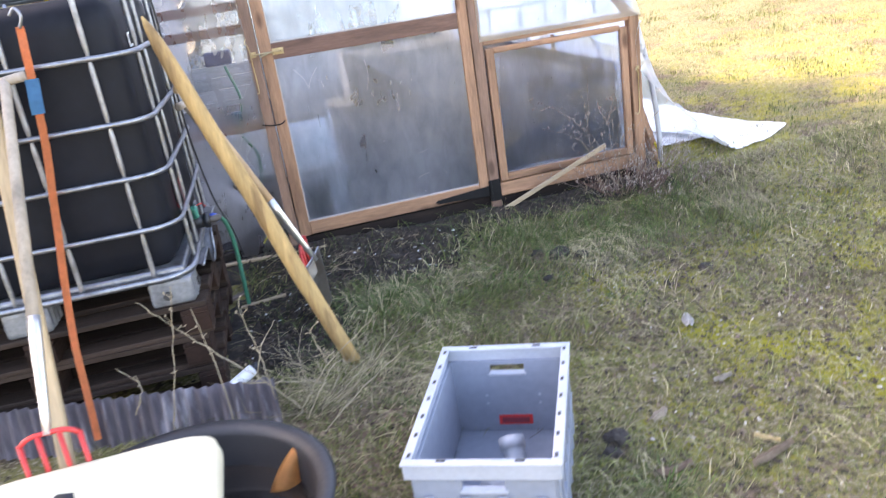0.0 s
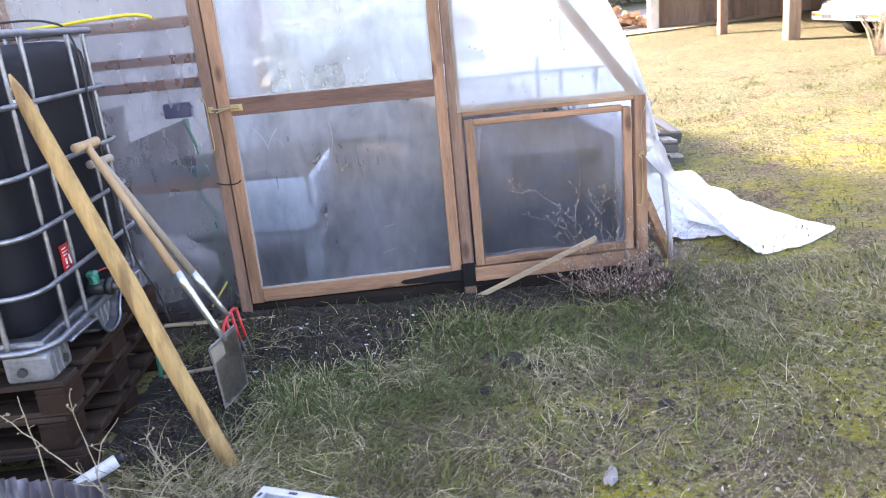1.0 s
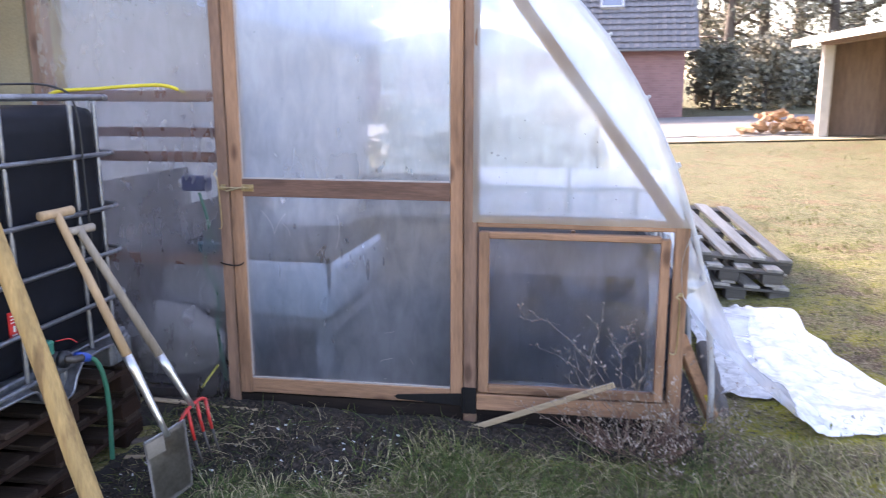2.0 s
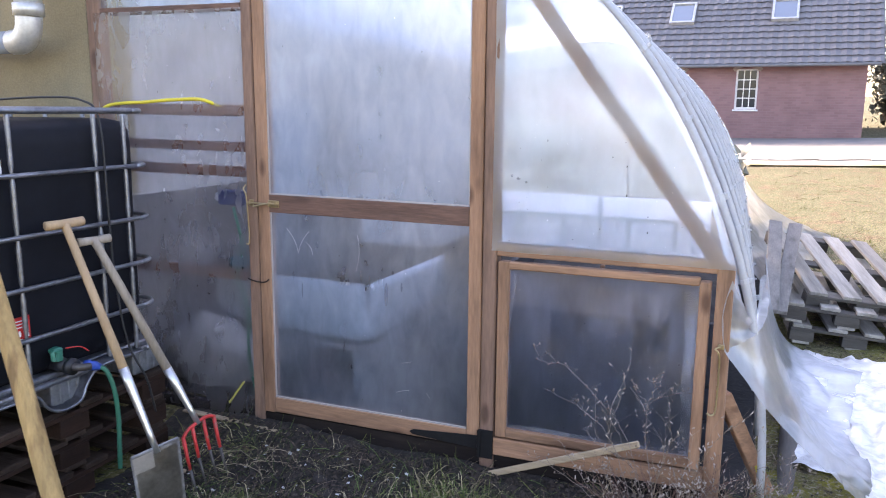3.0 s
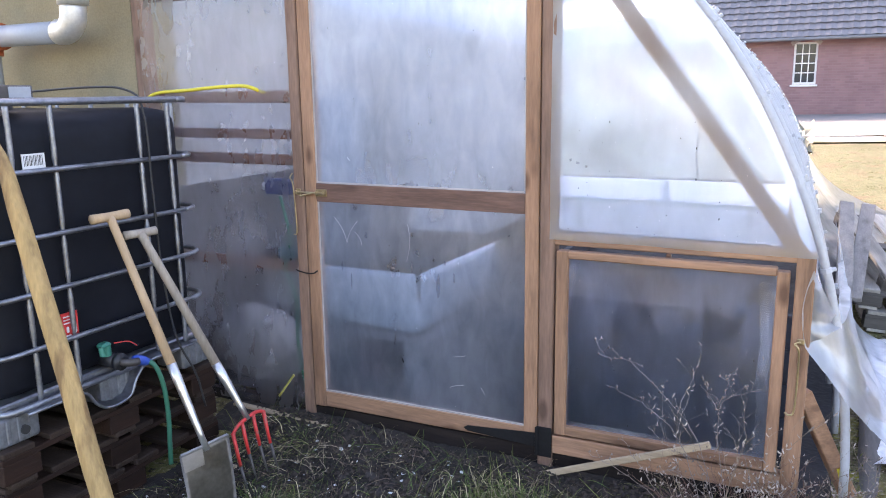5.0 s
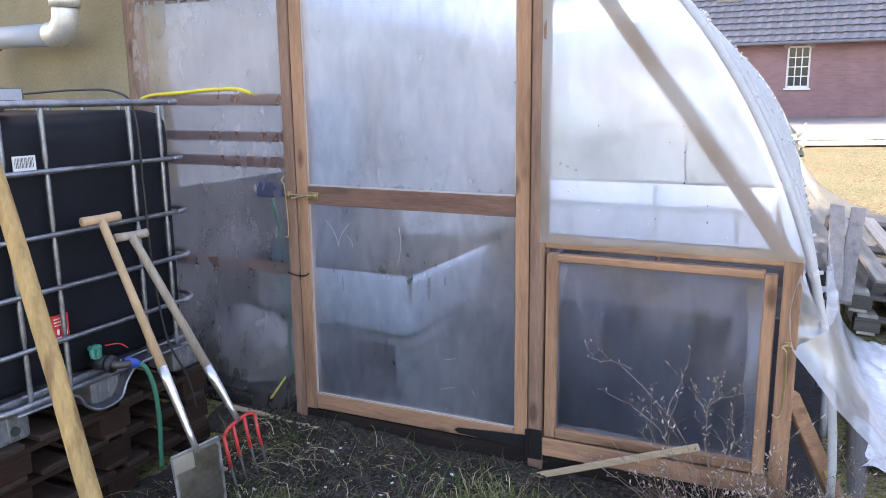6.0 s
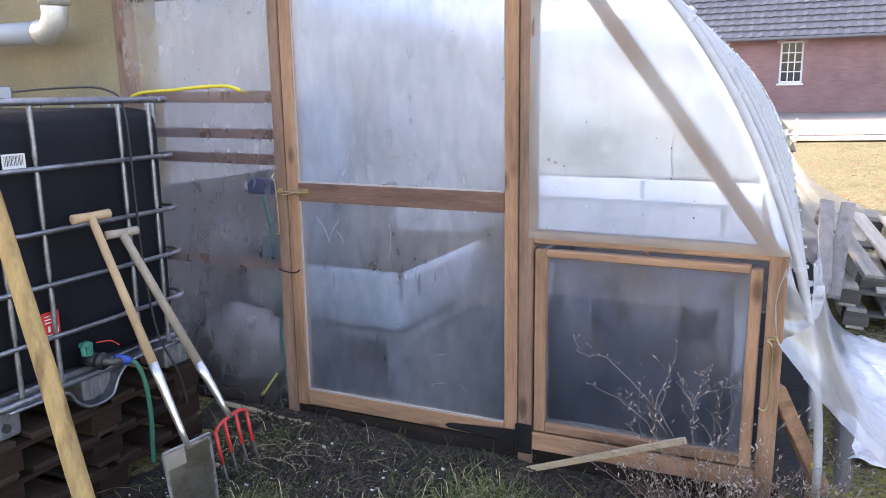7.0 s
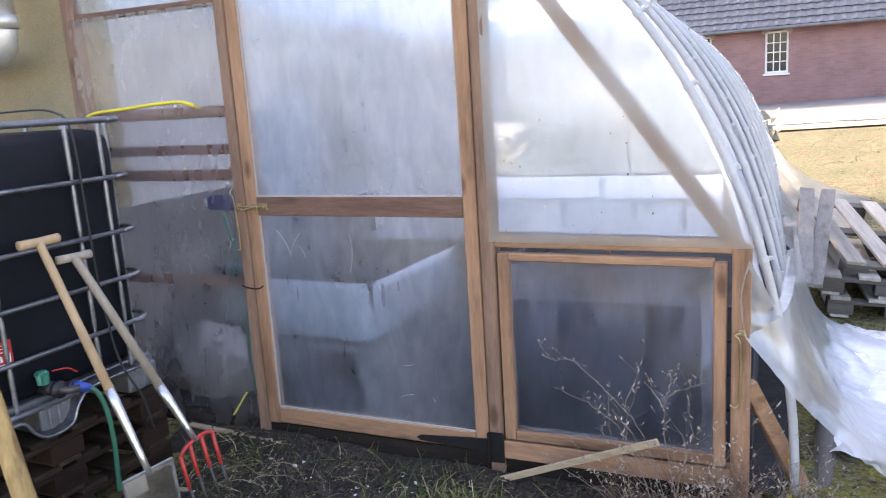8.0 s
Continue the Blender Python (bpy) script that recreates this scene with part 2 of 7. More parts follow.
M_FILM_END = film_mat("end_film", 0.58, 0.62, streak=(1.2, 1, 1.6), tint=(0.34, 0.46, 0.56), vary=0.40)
M_BAND = film_mat("doubled_film", 0.15, 0.2, tint=(0.93, 0.95, 1.0), vary=0.1)
M_BAND_THIN = film_mat("thin_doubled_film", 0.55, 0.2, tint=(0.80, 0.86, 0.95), vary=0.2)
M_FLAP = film_mat("hanging_film", 0.62, 0.40, streak=(1.4, 1.4, 0.9), tint=(0.86, 0.89, 0.93), gloss=0.14, vary=0.10)
M_SHEET = film_mat("loose_sheet", 0.10, 0.85, streak=(5, 5, 5), tint=(0.86, 0.86, 0.85), gloss=0.16, vary=0.45)
M_SOIL_IN = mat("dark_soil", (0.022, 0.020, 0.020), rough=0.95, var=0.5, scale=5, fine=40, bump=0.7)
M_WHITE_TUB = mat("white_polyethylene", (0.33, 0.335, 0.35), rough=0.5, var=0.25, scale=5)
M_SACK = mat("white_sack", (0.20, 0.198, 0.20), rough=0.75, var=0.45, scale=9, fine=30, bump=0.8, second=(0.12, 0.11, 0.105), second_scale=7, second_cut=(0.5, 0.66))


# ---------------------------------------------------------------- mesh helpers
def part(name, bm, material, parent=None, label="", smooth=False):
    me = bpy.data.meshes.new(name)
    bm.to_mesh(me)
    bm.free()
    if smooth:
        me.polygons.foreach_set("use_smooth", [True] * len(me.polygons))
    me.materials.append(material)
    ob = new(name, me)
    ob.parent = parent
    return tagged(ob, label) if label else ob


def shared(name, mesh, parent, m):
    ob = new(name, mesh)
    ob.parent = parent
    ob.matrix_local = m
    return ob


def thing(name, label, category, group="", kind=""):
    return tagged(new(name), label, category, group, kind)


def box(bm, lo, hi, bevel=0.0, m=None):
    """A box between two corners, edges rounded by bevel."""
    lo, hi = Vector(lo), Vector(hi)
    mm = Matrix.Translation((lo + hi) / 2) @ Matrix.Diagonal((*(hi - lo), 1))
    geo = bmesh.ops.create_cube(bm, size=1.0, matrix=mm)
    if bevel:
        es = list({e for v in geo["verts"] for e in v.link_edges})
        r = bmesh.ops.bevel(bm, geom=es, offset=bevel, segments=1 if bevel < 0.012 else 3, affect="EDGES", profile=0.6)
        vs = list({v for f in r["faces"] for v in f.verts} | {v for v in geo["verts"] if v.is_valid})
    else:
        vs = geo["verts"]
    if m is not None:
        bmesh.ops.transform(bm, matrix=m, verts=[v for v in vs if v.is_valid])
    return vs


def boxpart(name, lo, hi, material, parent, label="", bevel=0.004, m=None):
    bm = bmesh.new()
    box(bm, lo, hi, bevel)
    if m is not None:
        bm.transform(m)
    return part(name, bm, material, parent, label)


def tube(bm, pts, r, seg=10, cap=True):
    """A round tube along points; r is one radius or one for each point."""
    pts = [Vector(p) for p in pts]
    rs = r if isinstance(r, (list, tuple)) else [r] * len(pts)
    rings, side = [], None
    for i, p in enumerate(pts):
        d = (pts[min(i + 1, len(pts) - 1)] - pts[max(i - 1, 0)]).normalized()
        if side is None:
            side = d.orthogonal().normalized()
        side = (side - d * side.dot(d)).normalized()
        up = d.cross(side)
        rings.append([bm.verts.new(p + rs[i] * (math.cos(a) * side + math.sin(a) * up)) for a in (2 * math.pi * k / seg for k in range(seg))])
    for a, b in zip(rings, rings[1:]):
        for k in range(seg):
            bm.faces.new((a[k], a[(k + 1) % seg], b[(k + 1) % seg], b[k]))
    if cap:
        bm.faces.new(rings[0][::-1])
        bm.faces.new(rings[-1])


def tubepart(name, pts, r, material, parent=None, label="", seg=10):
    bm = bmesh.new()
    tube(bm, pts, r, seg)
    return part(name, bm, material, parent, label, smooth=True)


def lathe(bm, profile, seg=32, centre=(0, 0, 0), sx=1.0, sy=1.0):
    c = Vector(centre)
    rings = [[bm.verts.new(c + Vector((sx * r * math.cos(a), sy * r * math.sin(a), z))) for a in (2 * math.pi * k / seg for k in range(seg))] for r, z in profile]
    for a, b in zip(rings, rings[1:]):
        for k in range(seg):
            bm.faces.new((a[k], a[(k + 1) % seg], b[(k + 1) % seg], b[k]))
    return rings


def curve_pts(ctrl, n=8):
    """A smooth line (Catmull-Rom) through control points."""
    c = [Vector(p) for p in ctrl]
    c = [2 * c[0] - c[1]] + c + [2 * c[-1] - c[-2]]
    out = []
    for i in range(1, len(c) - 2):
        for k in range(n):
            t = k / n
            p0, p1, p2, p3 = c[i - 1:i + 3]
            out.append(0.5 * (2 * p1 + (p2 - p0) * t + (2 * p0 - 5 * p1 + 4 * p2 - p3) * t * t + (3 * p1 - p0 - 3 * p2 + p3) * t ** 3))
    return out + [c[-2]]


def grid_sheet(bm, f, nu, nv):
    vs = [[bm.verts.new(f(i / nu, j / nv)) for j in range(nv + 1)] for i in range(nu + 1)]
    for i in range(nu):
        for j in range(nv):
            bm.faces.new((vs[i][j], vs[i + 1][j], vs[i + 1][j + 1], vs[i][j + 1]))


def cloud(me_name, verts, faces, material, name, parent=None):
    me = bpy.data.meshes.new(me_name)
    me.from_pydata(verts, [], faces)
    me.materials.append(material)
    ob = new(name, me)
    ob.parent = parent
    return ob


def gz(x, y):
    """Height of the ground: it rises very gently to the back and to the shed."""
    bank = 0.096 * math.exp(-(y / 0.24) ** 2) if y < 0.0 else 0.096 * math.exp(-(y / 0.8) ** 2)
    return 0.045 + 0.028 * y + bank + 0.028 * min(max(0.0, x - 1.6), 9.0)


def gn(x, y):
    """The ground with its small bumps."""
    near = 1.0 if y < 12 else 0.4
    return gz(x, y) + near * (0.022 * noise.noise((x * 1.7, y * 1.7, 0)) + 0.014 * noise.noise((x * 5.5, y * 5.5, 3)))


# ---------------------------------------------------------------- ground
def ground_mat():
    m = bpy.data.materials.new("mossy_lawn")
    m.use_nodes = True
    n, l = m.node_tree.nodes, m.node_tree.links
    bsdf, co = n["Principled BSDF"], n.new("ShaderNodeTexCoord")

    def nz(scale, detail=5, rough=0.6):
        t = n.new("ShaderNodeTexNoise")
        t.inputs["Scale"].default_value, t.inputs["Detail"].default_value, t.inputs["Roughness"].default_value = scale, detail, rough
        l.new(co.outputs["Object"], t.inputs["Vector"])
        return t.outputs["Fac"]

    def cut(v, a, b):
        r = n.new("ShaderNodeMapRange")
        r.inputs["From Min"].default_value, r.inputs["From Max"].default_value = a, b
        l.new(v, r.inputs["Value"])
        return r.outputs[0]

    def blend(f, a, b):
        x = n.new("ShaderNodeMix")
        x.data_type = "RGBA"
        l.new(f, x.inputs[0])
        for k, v in ((6, a), (7, b)):
            if isinstance(v, tuple):
                x.inputs[k].default_value = (*v, 1)
            else:
                l.new(v, x.inputs[k])
        return x.outputs[2]

    c = blend(cut(nz(0.9), 0.38, 0.62), (0.150, 0.130, 0.058), (0.205, 0.185, 0.066))       # turf and moss
    pos = n.new("ShaderNodeSeparateXYZ")
    l.new(co.outputs["Object"], pos.inputs[0])
    more = n.new("ShaderNodeMapRange")                                                     # more moss away from the tank
    for k, v in (("From Min", 0.8), ("From Max", 2.6), ("To Min", -0.06), ("To Max", 0.045)):
        more.inputs[k].default_value = v
    l.new(pos.outputs["X"], more.inputs["Value"])
    moss = n.new("ShaderNodeMath")
    l.new(nz(1.9, 8, 0.75), moss.inputs[0])
    l.new(more.outputs[0], moss.inputs[1])
    c = blend(cut(moss.outputs[0], 0.48, 0.58), c, (0.255, 0.235, 0.022))                             # yellow moss
    c = blend(cut(pos.outputs["Y"], 0.5, 5.0), c, blend(cut(nz(0.7), 0.4, 0.6), (0.102, 0.114, 0.058), (0.132, 0.138, 0.076)))   # drier lawn behind
    c = blend(cut(nz(2.6, 9, 0.75), 0.51, 0.60), c, (0.135, 0.098, 0.062))                             # bare soil, thatch
    c = blend(cut(nz(60.0, 4, 0.7), 0.52, 0.62), c, (0.33, 0.28, 0.19))                         # straw
    c = blend(cut(nz(26.0, 7, 0.78), 0.53, 0.60), c, (0.05, 0.04, 0.028))                       # dark gaps
    l.new(c, bsdf.inputs["Base Color"])
    bsdf.inputs["Roughness"].default_value = 0.95
    bsdf.inputs["Specular IOR Level"].default_value = 0.15
    b = n.new("ShaderNodeBump")
    b.inputs["Strength"].default_value, b.inputs["Distance"].default_value = 0.9, 0.03
    l.new(nz(40.0, 6, 0.7), b.inputs["Height"])
    l.new(b.outputs[0], bsdf.inputs["Normal"])
    return m


def axis_steps(lo, hi, fine_lo, fine_hi, step, grow=1.35):
    a = list(np.arange(fine_lo, fine_hi + 1e-6, step))
    s, v = step, a[-1]
    while v < hi:
        s *= grow
        v += s
        a.append(v)
    s, v = step, a[0]
    while v > lo:
        s *= grow
        v -= s
        a.insert(0, v)
    return a


def build_ground():
    xs, ys = axis_steps(-400, 400, -2.5, 6.0, 0.09), axis_steps(-60, 500, -3.4, 6.0, 0.09)

    def h(x, y):
        if y > 60:
            return gz(x, 60) + 0.02 * (y - 60)
        return gn(x, y) if abs(x) < 40 else gz(x, y)
    verts = [(x, y, h(x, y)) for x in xs for y in ys]
    k = len(ys)
    faces = [(i * k + j, (i + 1) * k + j, (i + 1) * k + j + 1, i * k + j + 1) for i in range(len(xs) - 1) for j in range(k - 1)]
    ob = cloud("ground", verts, faces, ground_mat(), "ground")
    ob.data.polygons.foreach_set("use_smooth", [True] * len(faces))
    tagged(ob, "uneven mossy winter lawn with bare patches and dead grass", "ground", kind="structure")


build_ground()


def build_road():
    m_con = mat("pale_concrete", (0.20, 0.19, 0.182), rough=0.9, var=0.18, scale=1.2, fine=20, bump=0.2, second=(0.165, 0.155, 0.145), second_scale=0.6)
    bm = bmesh.new()
    grid_sheet(bm, lambda u, v: Vector((-40 + 52 * u, 16.0 + 7.9 * v, gz(-40 + 52 * u, 16.0 + 7.9 * v) + 0.05)), 52, 4)
    ob = part("road", bm, m_con)
    tagged(ob, "pale concrete yard in front of the brick house", "road", kind="structure")
    m_kerb = mat("kerb_stone", (0.36, 0.35, 0.33), rough=0.9, var=0.15, scale=3)
    bm = bmesh.new()
    for i in range(40):
        x = -28 + i
        box(bm, (x, 15.85, gz(x, 15.9) - 0.1), (x + 0.985, 15.98, gz(x, 15.9) + 0.06), 0.01)
    tagged(part("kerb", bm, m_kerb), "pale concrete kerb between lawn and yard", "kerb", kind="structure")
    m_sand = mat("worn_sand", (0.30, 0.255, 0.19), rough=0.95, var=0.25, scale=1.5, fine=30, bump=0.4, second=(0.17, 0.16, 0.07), second_scale=1.1, second_cut=(0.5, 0.62))
    bm = bmesh.new()
    grid_sheet(bm, lambda u, v: Vector((-30 + 40 * u, 14.7 + 1.13 * v, gz(-30 + 40 * u, 14.7 + 1.13 * v) + 0.03)), 80, 3)
    tagged(part("path", bm, m_sand), "strip of worn sandy ground along the kerb", "path", kind="structure")


build_road()


# ---------------------------------------------------------------- building beside the greenhouse
def build_side_building():
    b = thing("farm_building", "olive-brown rendered farm building beside the greenhouse", "building", kind="structure")
    # depth and wall height set by the shadow wanted on the lawn
    D = 5.3
    boxpart("wall", (-9.0, 0.04, -0.3), (-0.79, 0.30, 2.6), M_STUCCO, b, bevel=0)
    boxpart("wall", (-1.05, 0.30, -0.3), (-0.79, D, 2.6), M_LIMEWASH, b, "limewashed side wall inside the greenhouse", bevel=0)
    # added dark panels: they put shade on the lower wall behind the film
    m_lower = mat("dark_lower_wall", (0.115, 0.107, 0.104), rough=0.9, var=0.2, scale=3, fine=30, bump=0.3, second=(0.15, 0.14, 0.135), second_scale=3)
    for y0, y1, top in ((0.10, 1.35, 1.12), (1.352, 2.6, 0.88)):
        boxpart("plinth", (-0.789, y0, -0.2), (-0.768, y1, top), m_lower, b, "added grey panel darkening the lower side wall", bevel=0)
    boxpart("wall", (-9.0, 0.30, -0.3), (-8.75, D, 2.6), M_STUCCO, b, bevel=0)
    boxpart("wall", (-8.75, D - 0.25, -0.3), (-1.05, D, 2.6), M_STUCCO, b, bevel=0)
    # unseen added roof, sloped so that it shades the foreground
    bm = bmesh.new()
    vs = [(-9.3, -0.25, 2.62), (-0.6, -0.25, 2.62), (-0.6, D + 0.3, 4.0), (-9.3, D + 0.3, 3.2)]
    bm.faces.new([bm.verts.new(v) for v in vs])
    bmesh.ops.solidify(bm, geom=bm.faces[:], thickness=-0.12)
    part("roof", bm, mat("shade_roof", (0.06, 0.055, 0.055), rough=0.8), b)


build_side_building()


# ---------------------------------------------------------------- greenhouse
def hoop_point(a, y, dz=0.0):
    """Right half of an arch; a = 0 at its foot, 1 at its top."""
    th = a * math.pi / 2
    return Vector((0.80 - 0.05 * y + 1.52 * math.cos(th), y, 0.12 + dz + 2.3 * math.sin(th)))


def hoop_line(y, dz, n=26):
    pts = [hoop_point(i / n, y, dz) for i in range(n + 1)]
    pts += [Vector((0.3 - 0.05 * y, y, 2.40 + dz)), Vector((-0.25 - 0.03 * y, y, 2.33 + dz)), Vector((-0.76, y, 2.2 + dz))]
    return pts


G = thing("greenhouse", "home-built timber greenhouse with hazy polythene film over conduit hoops", "greenhouse")


# for the added boards that dim the far end film
M_ENDBOARD = wood("grey_light_stop", (0.30, 0.31, 0.32), "x", (0.22, 0.23, 0.24))
M_RACK = mat("pale_rack", (0.33, 0.36, 0.40), rough=0.5, var=0.1, bump=0)


def build_frame():
    def post(x0, x1, z0, z1, y0=0.0, y1=0.06, material=M_PINE_Z, label=""):
        boxpart("post", (x0, y0, z0), (x1, y1, z1), material, G, label, 0.005)
    post(0.142, 0.197, 0.08, 2.38, material=M_BROWN_Z)
    post(1.260, 1.318, 0.08, 2.38, material=M_BROWN_Z)
    post(2.121, 2.177, 0.05, 1.045, y0=-0.004)
    post(-0.745, -0.668, 0.08, 2.3, material=M_BROWN_Z)
    for z0, z1 in ((2.0, 2.032), ):
        boxpart("rail", (-0.668, 0.004, z0), (0.142, 0.05, z1), M_BROWN_X, G)
    boxpart("rail", (1.318, 0.002, 1.013), (2.14, 0.05, 1.056), M_PINE_X, G, "pale pine rail above the hatch")
    boxpart("sill", (1.318, -0.004, 0.155), (2.121, 0.055, 0.232), M_PINE_X, G)
    boxpart("base_board", (-0.75, 0.012, 0.03), (1.26, 0.05, 0.166), M_BASE, G, "dark tarred base board")
    boxpart("base_board", (1.26, 0.014, 0.03), (2.2, 0.052, 0.150), M_BASE, G, "dark tarred base board")
    for z0, z1, w in ((1.545, 1.597, 0.0), (1.384, 1.428, 0.01), (1.270, 1.318, -0.004), (0.777, 0.828, 0.006)):
        boxpart("slat", (-0.72, 0.062 + w, z0), (0.15, 0.082 + w, z1), M_BROWN_X, G)
    # sloping brace behind the film
    a, b = Vector((2.140, 0.018, 1.03)), Vector((1.318, 0.018, 2.19))
    d = (b - a).normalized()
    ang = math.atan2(d.z, d.x)
    boxpart("brace", (-0.02, -0.012, -0.026), ((b - a).length, 0.012, 0.026), wood("brace_pine", (0.27, 0.15, 0.105), "x"), G, "sloping pine brace behind the film",
            0.004, Matrix.Translation(a) @ Matrix.Rotation(-ang, 4, "Y"))
    # raking strut behind the corner post
    a, b = Vector((2.165, 0.075, 0.53)), Vector((2.335, 0.19, 0.10))
    q = (b - a).to_track_quat("X", "Z").to_matrix().to_4x4()
    boxpart("strut", (0, -0.02, -0.026), ((b - a).length, 0.02, 0.026), M_PINE_X, G, "", 0.004, Matrix.Translation(a) @ q)
    # films
    bm = bmesh.new()
    grid_sheet(bm, lambda u, v: Vector((-0.70 + 0.85 * u, -0.003 + 0.006 * noise.noise((u * 5, v * 9, 1)), 0.13 + 1.88 * v)), 20, 40)
    part("film", bm, M_FILM_SIDE, G, "hazy film with condensation over the side panel", True)
    bm = bmesh.new()
    grid_sheet(bm, lambda u, v: Vector((-0.70 + 0.85 * u, 0.02, 2.034 + 0.25 * v)), 8, 4)
    part("film", bm, M_FILM, G)
    bm = bmesh.new()

    def tri(u, v):
        z = 1.035 + 1.32 * v
        right = 0.80 + 1.52 * math.cos(math.asin(min((z - 0.12) / 2.3, 1.0))) - 0.01
        return Vector((1.30 + (right - 1.30) * u, -0.004 - 0.008 * u + 0.012 * noise.noise((u * 4, v * 6, 4)), z))
    grid_sheet(bm, tri, 24, 30)
    part("film", bm, M_FILM_GABLE, G, "hazy film stretched over the sloping brace", True)
    # front arch conduit and the rest
    for i in range(9):
        y = 0.10 + 0.62 * i
        dz = -0.02 * y
        tubepart("hoop", hoop_line(y, dz), 0.0145, M_HOOP, G)
    # collars on the hoops
    bm = bmesh.new()
    tube(bm, ((0, 0, -0.008), (0, 0, 0.008)), 0.0185, 8)
    box(bm, (0.013, -0.005, -0.006), (0.030, 0.005, 0.006), 0.002)
    first = part("clip", bm, mat("pale_clip", (0.44, 0.45, 0.47), rough=0.45, var=0.12, bump=0), G, "pale grey plastic clip")
    mesh = first.data
    for i in range(9):
        y = 0.10 + 0.62 * i
        for k in range(4, 24, 2):
            a = k / 26 + 0.02 * ((7 * i + 3 * k) % 5 - 2)
            p0, p1 = hoop_point(a - 0.008, y, -0.02 * y), hoop_point(a + 0.008, y, -0.02 * y)
            d = (p1 - p0).normalized()
            out = Vector((0, 1, 0)).cross(d)
            side = d.cross(out)
            m = Matrix(((out.x, side.x, d.x, p0.x), (out.y, side.y, d.y, p0.y), (out.z, side.z, d.z, p0.z), (0, 0, 0, 1)))
            if first is not None:
                first.matrix_local, first = m, None
            else:
                shared("clip", mesh, G, m)
    # tunnel film
    bm = bmesh.new()

    def skin(u, v):
        y = 0.04 + 5.1 * v
        line = hoop_line(y, -0.02 * y, 26)
        f = (0.19 + 0.81 * u) * (len(line) - 1)
        i = min(int(f), len(line) - 2)
        p = line[i].lerp(line[i + 1], f - i)
        sag = 0.018 * math.cos(2 * math.pi * (y - 0.10) / 0.62) - 0.018
        n = Vector((p.x - 0.8, 0, p.z - 0.5)).normalized()
        return p - n * (0.02 - sag) + n * 0.012 * noise.noise((u * 9, v * 14, 7))
    grid_sheet(bm, skin, 48, 90)
    part("tunnel_film", bm, M_FILM_TUNNEL, G, "hazy polythene tunnel skin", True)
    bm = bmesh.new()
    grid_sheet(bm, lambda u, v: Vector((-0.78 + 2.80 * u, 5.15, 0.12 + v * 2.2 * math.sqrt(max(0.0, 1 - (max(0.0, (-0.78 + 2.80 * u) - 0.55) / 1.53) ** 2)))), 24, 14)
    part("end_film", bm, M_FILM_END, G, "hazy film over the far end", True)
    # added boards, not known there: they block the glare of the low end film
    for k in range(4):
        boxpart("end_board", (-0.78, 5.09, 0.18 + 0.135 * k), (1.98, 5.115, 0.31 + 0.135 * k), M_ENDBOARD, G)


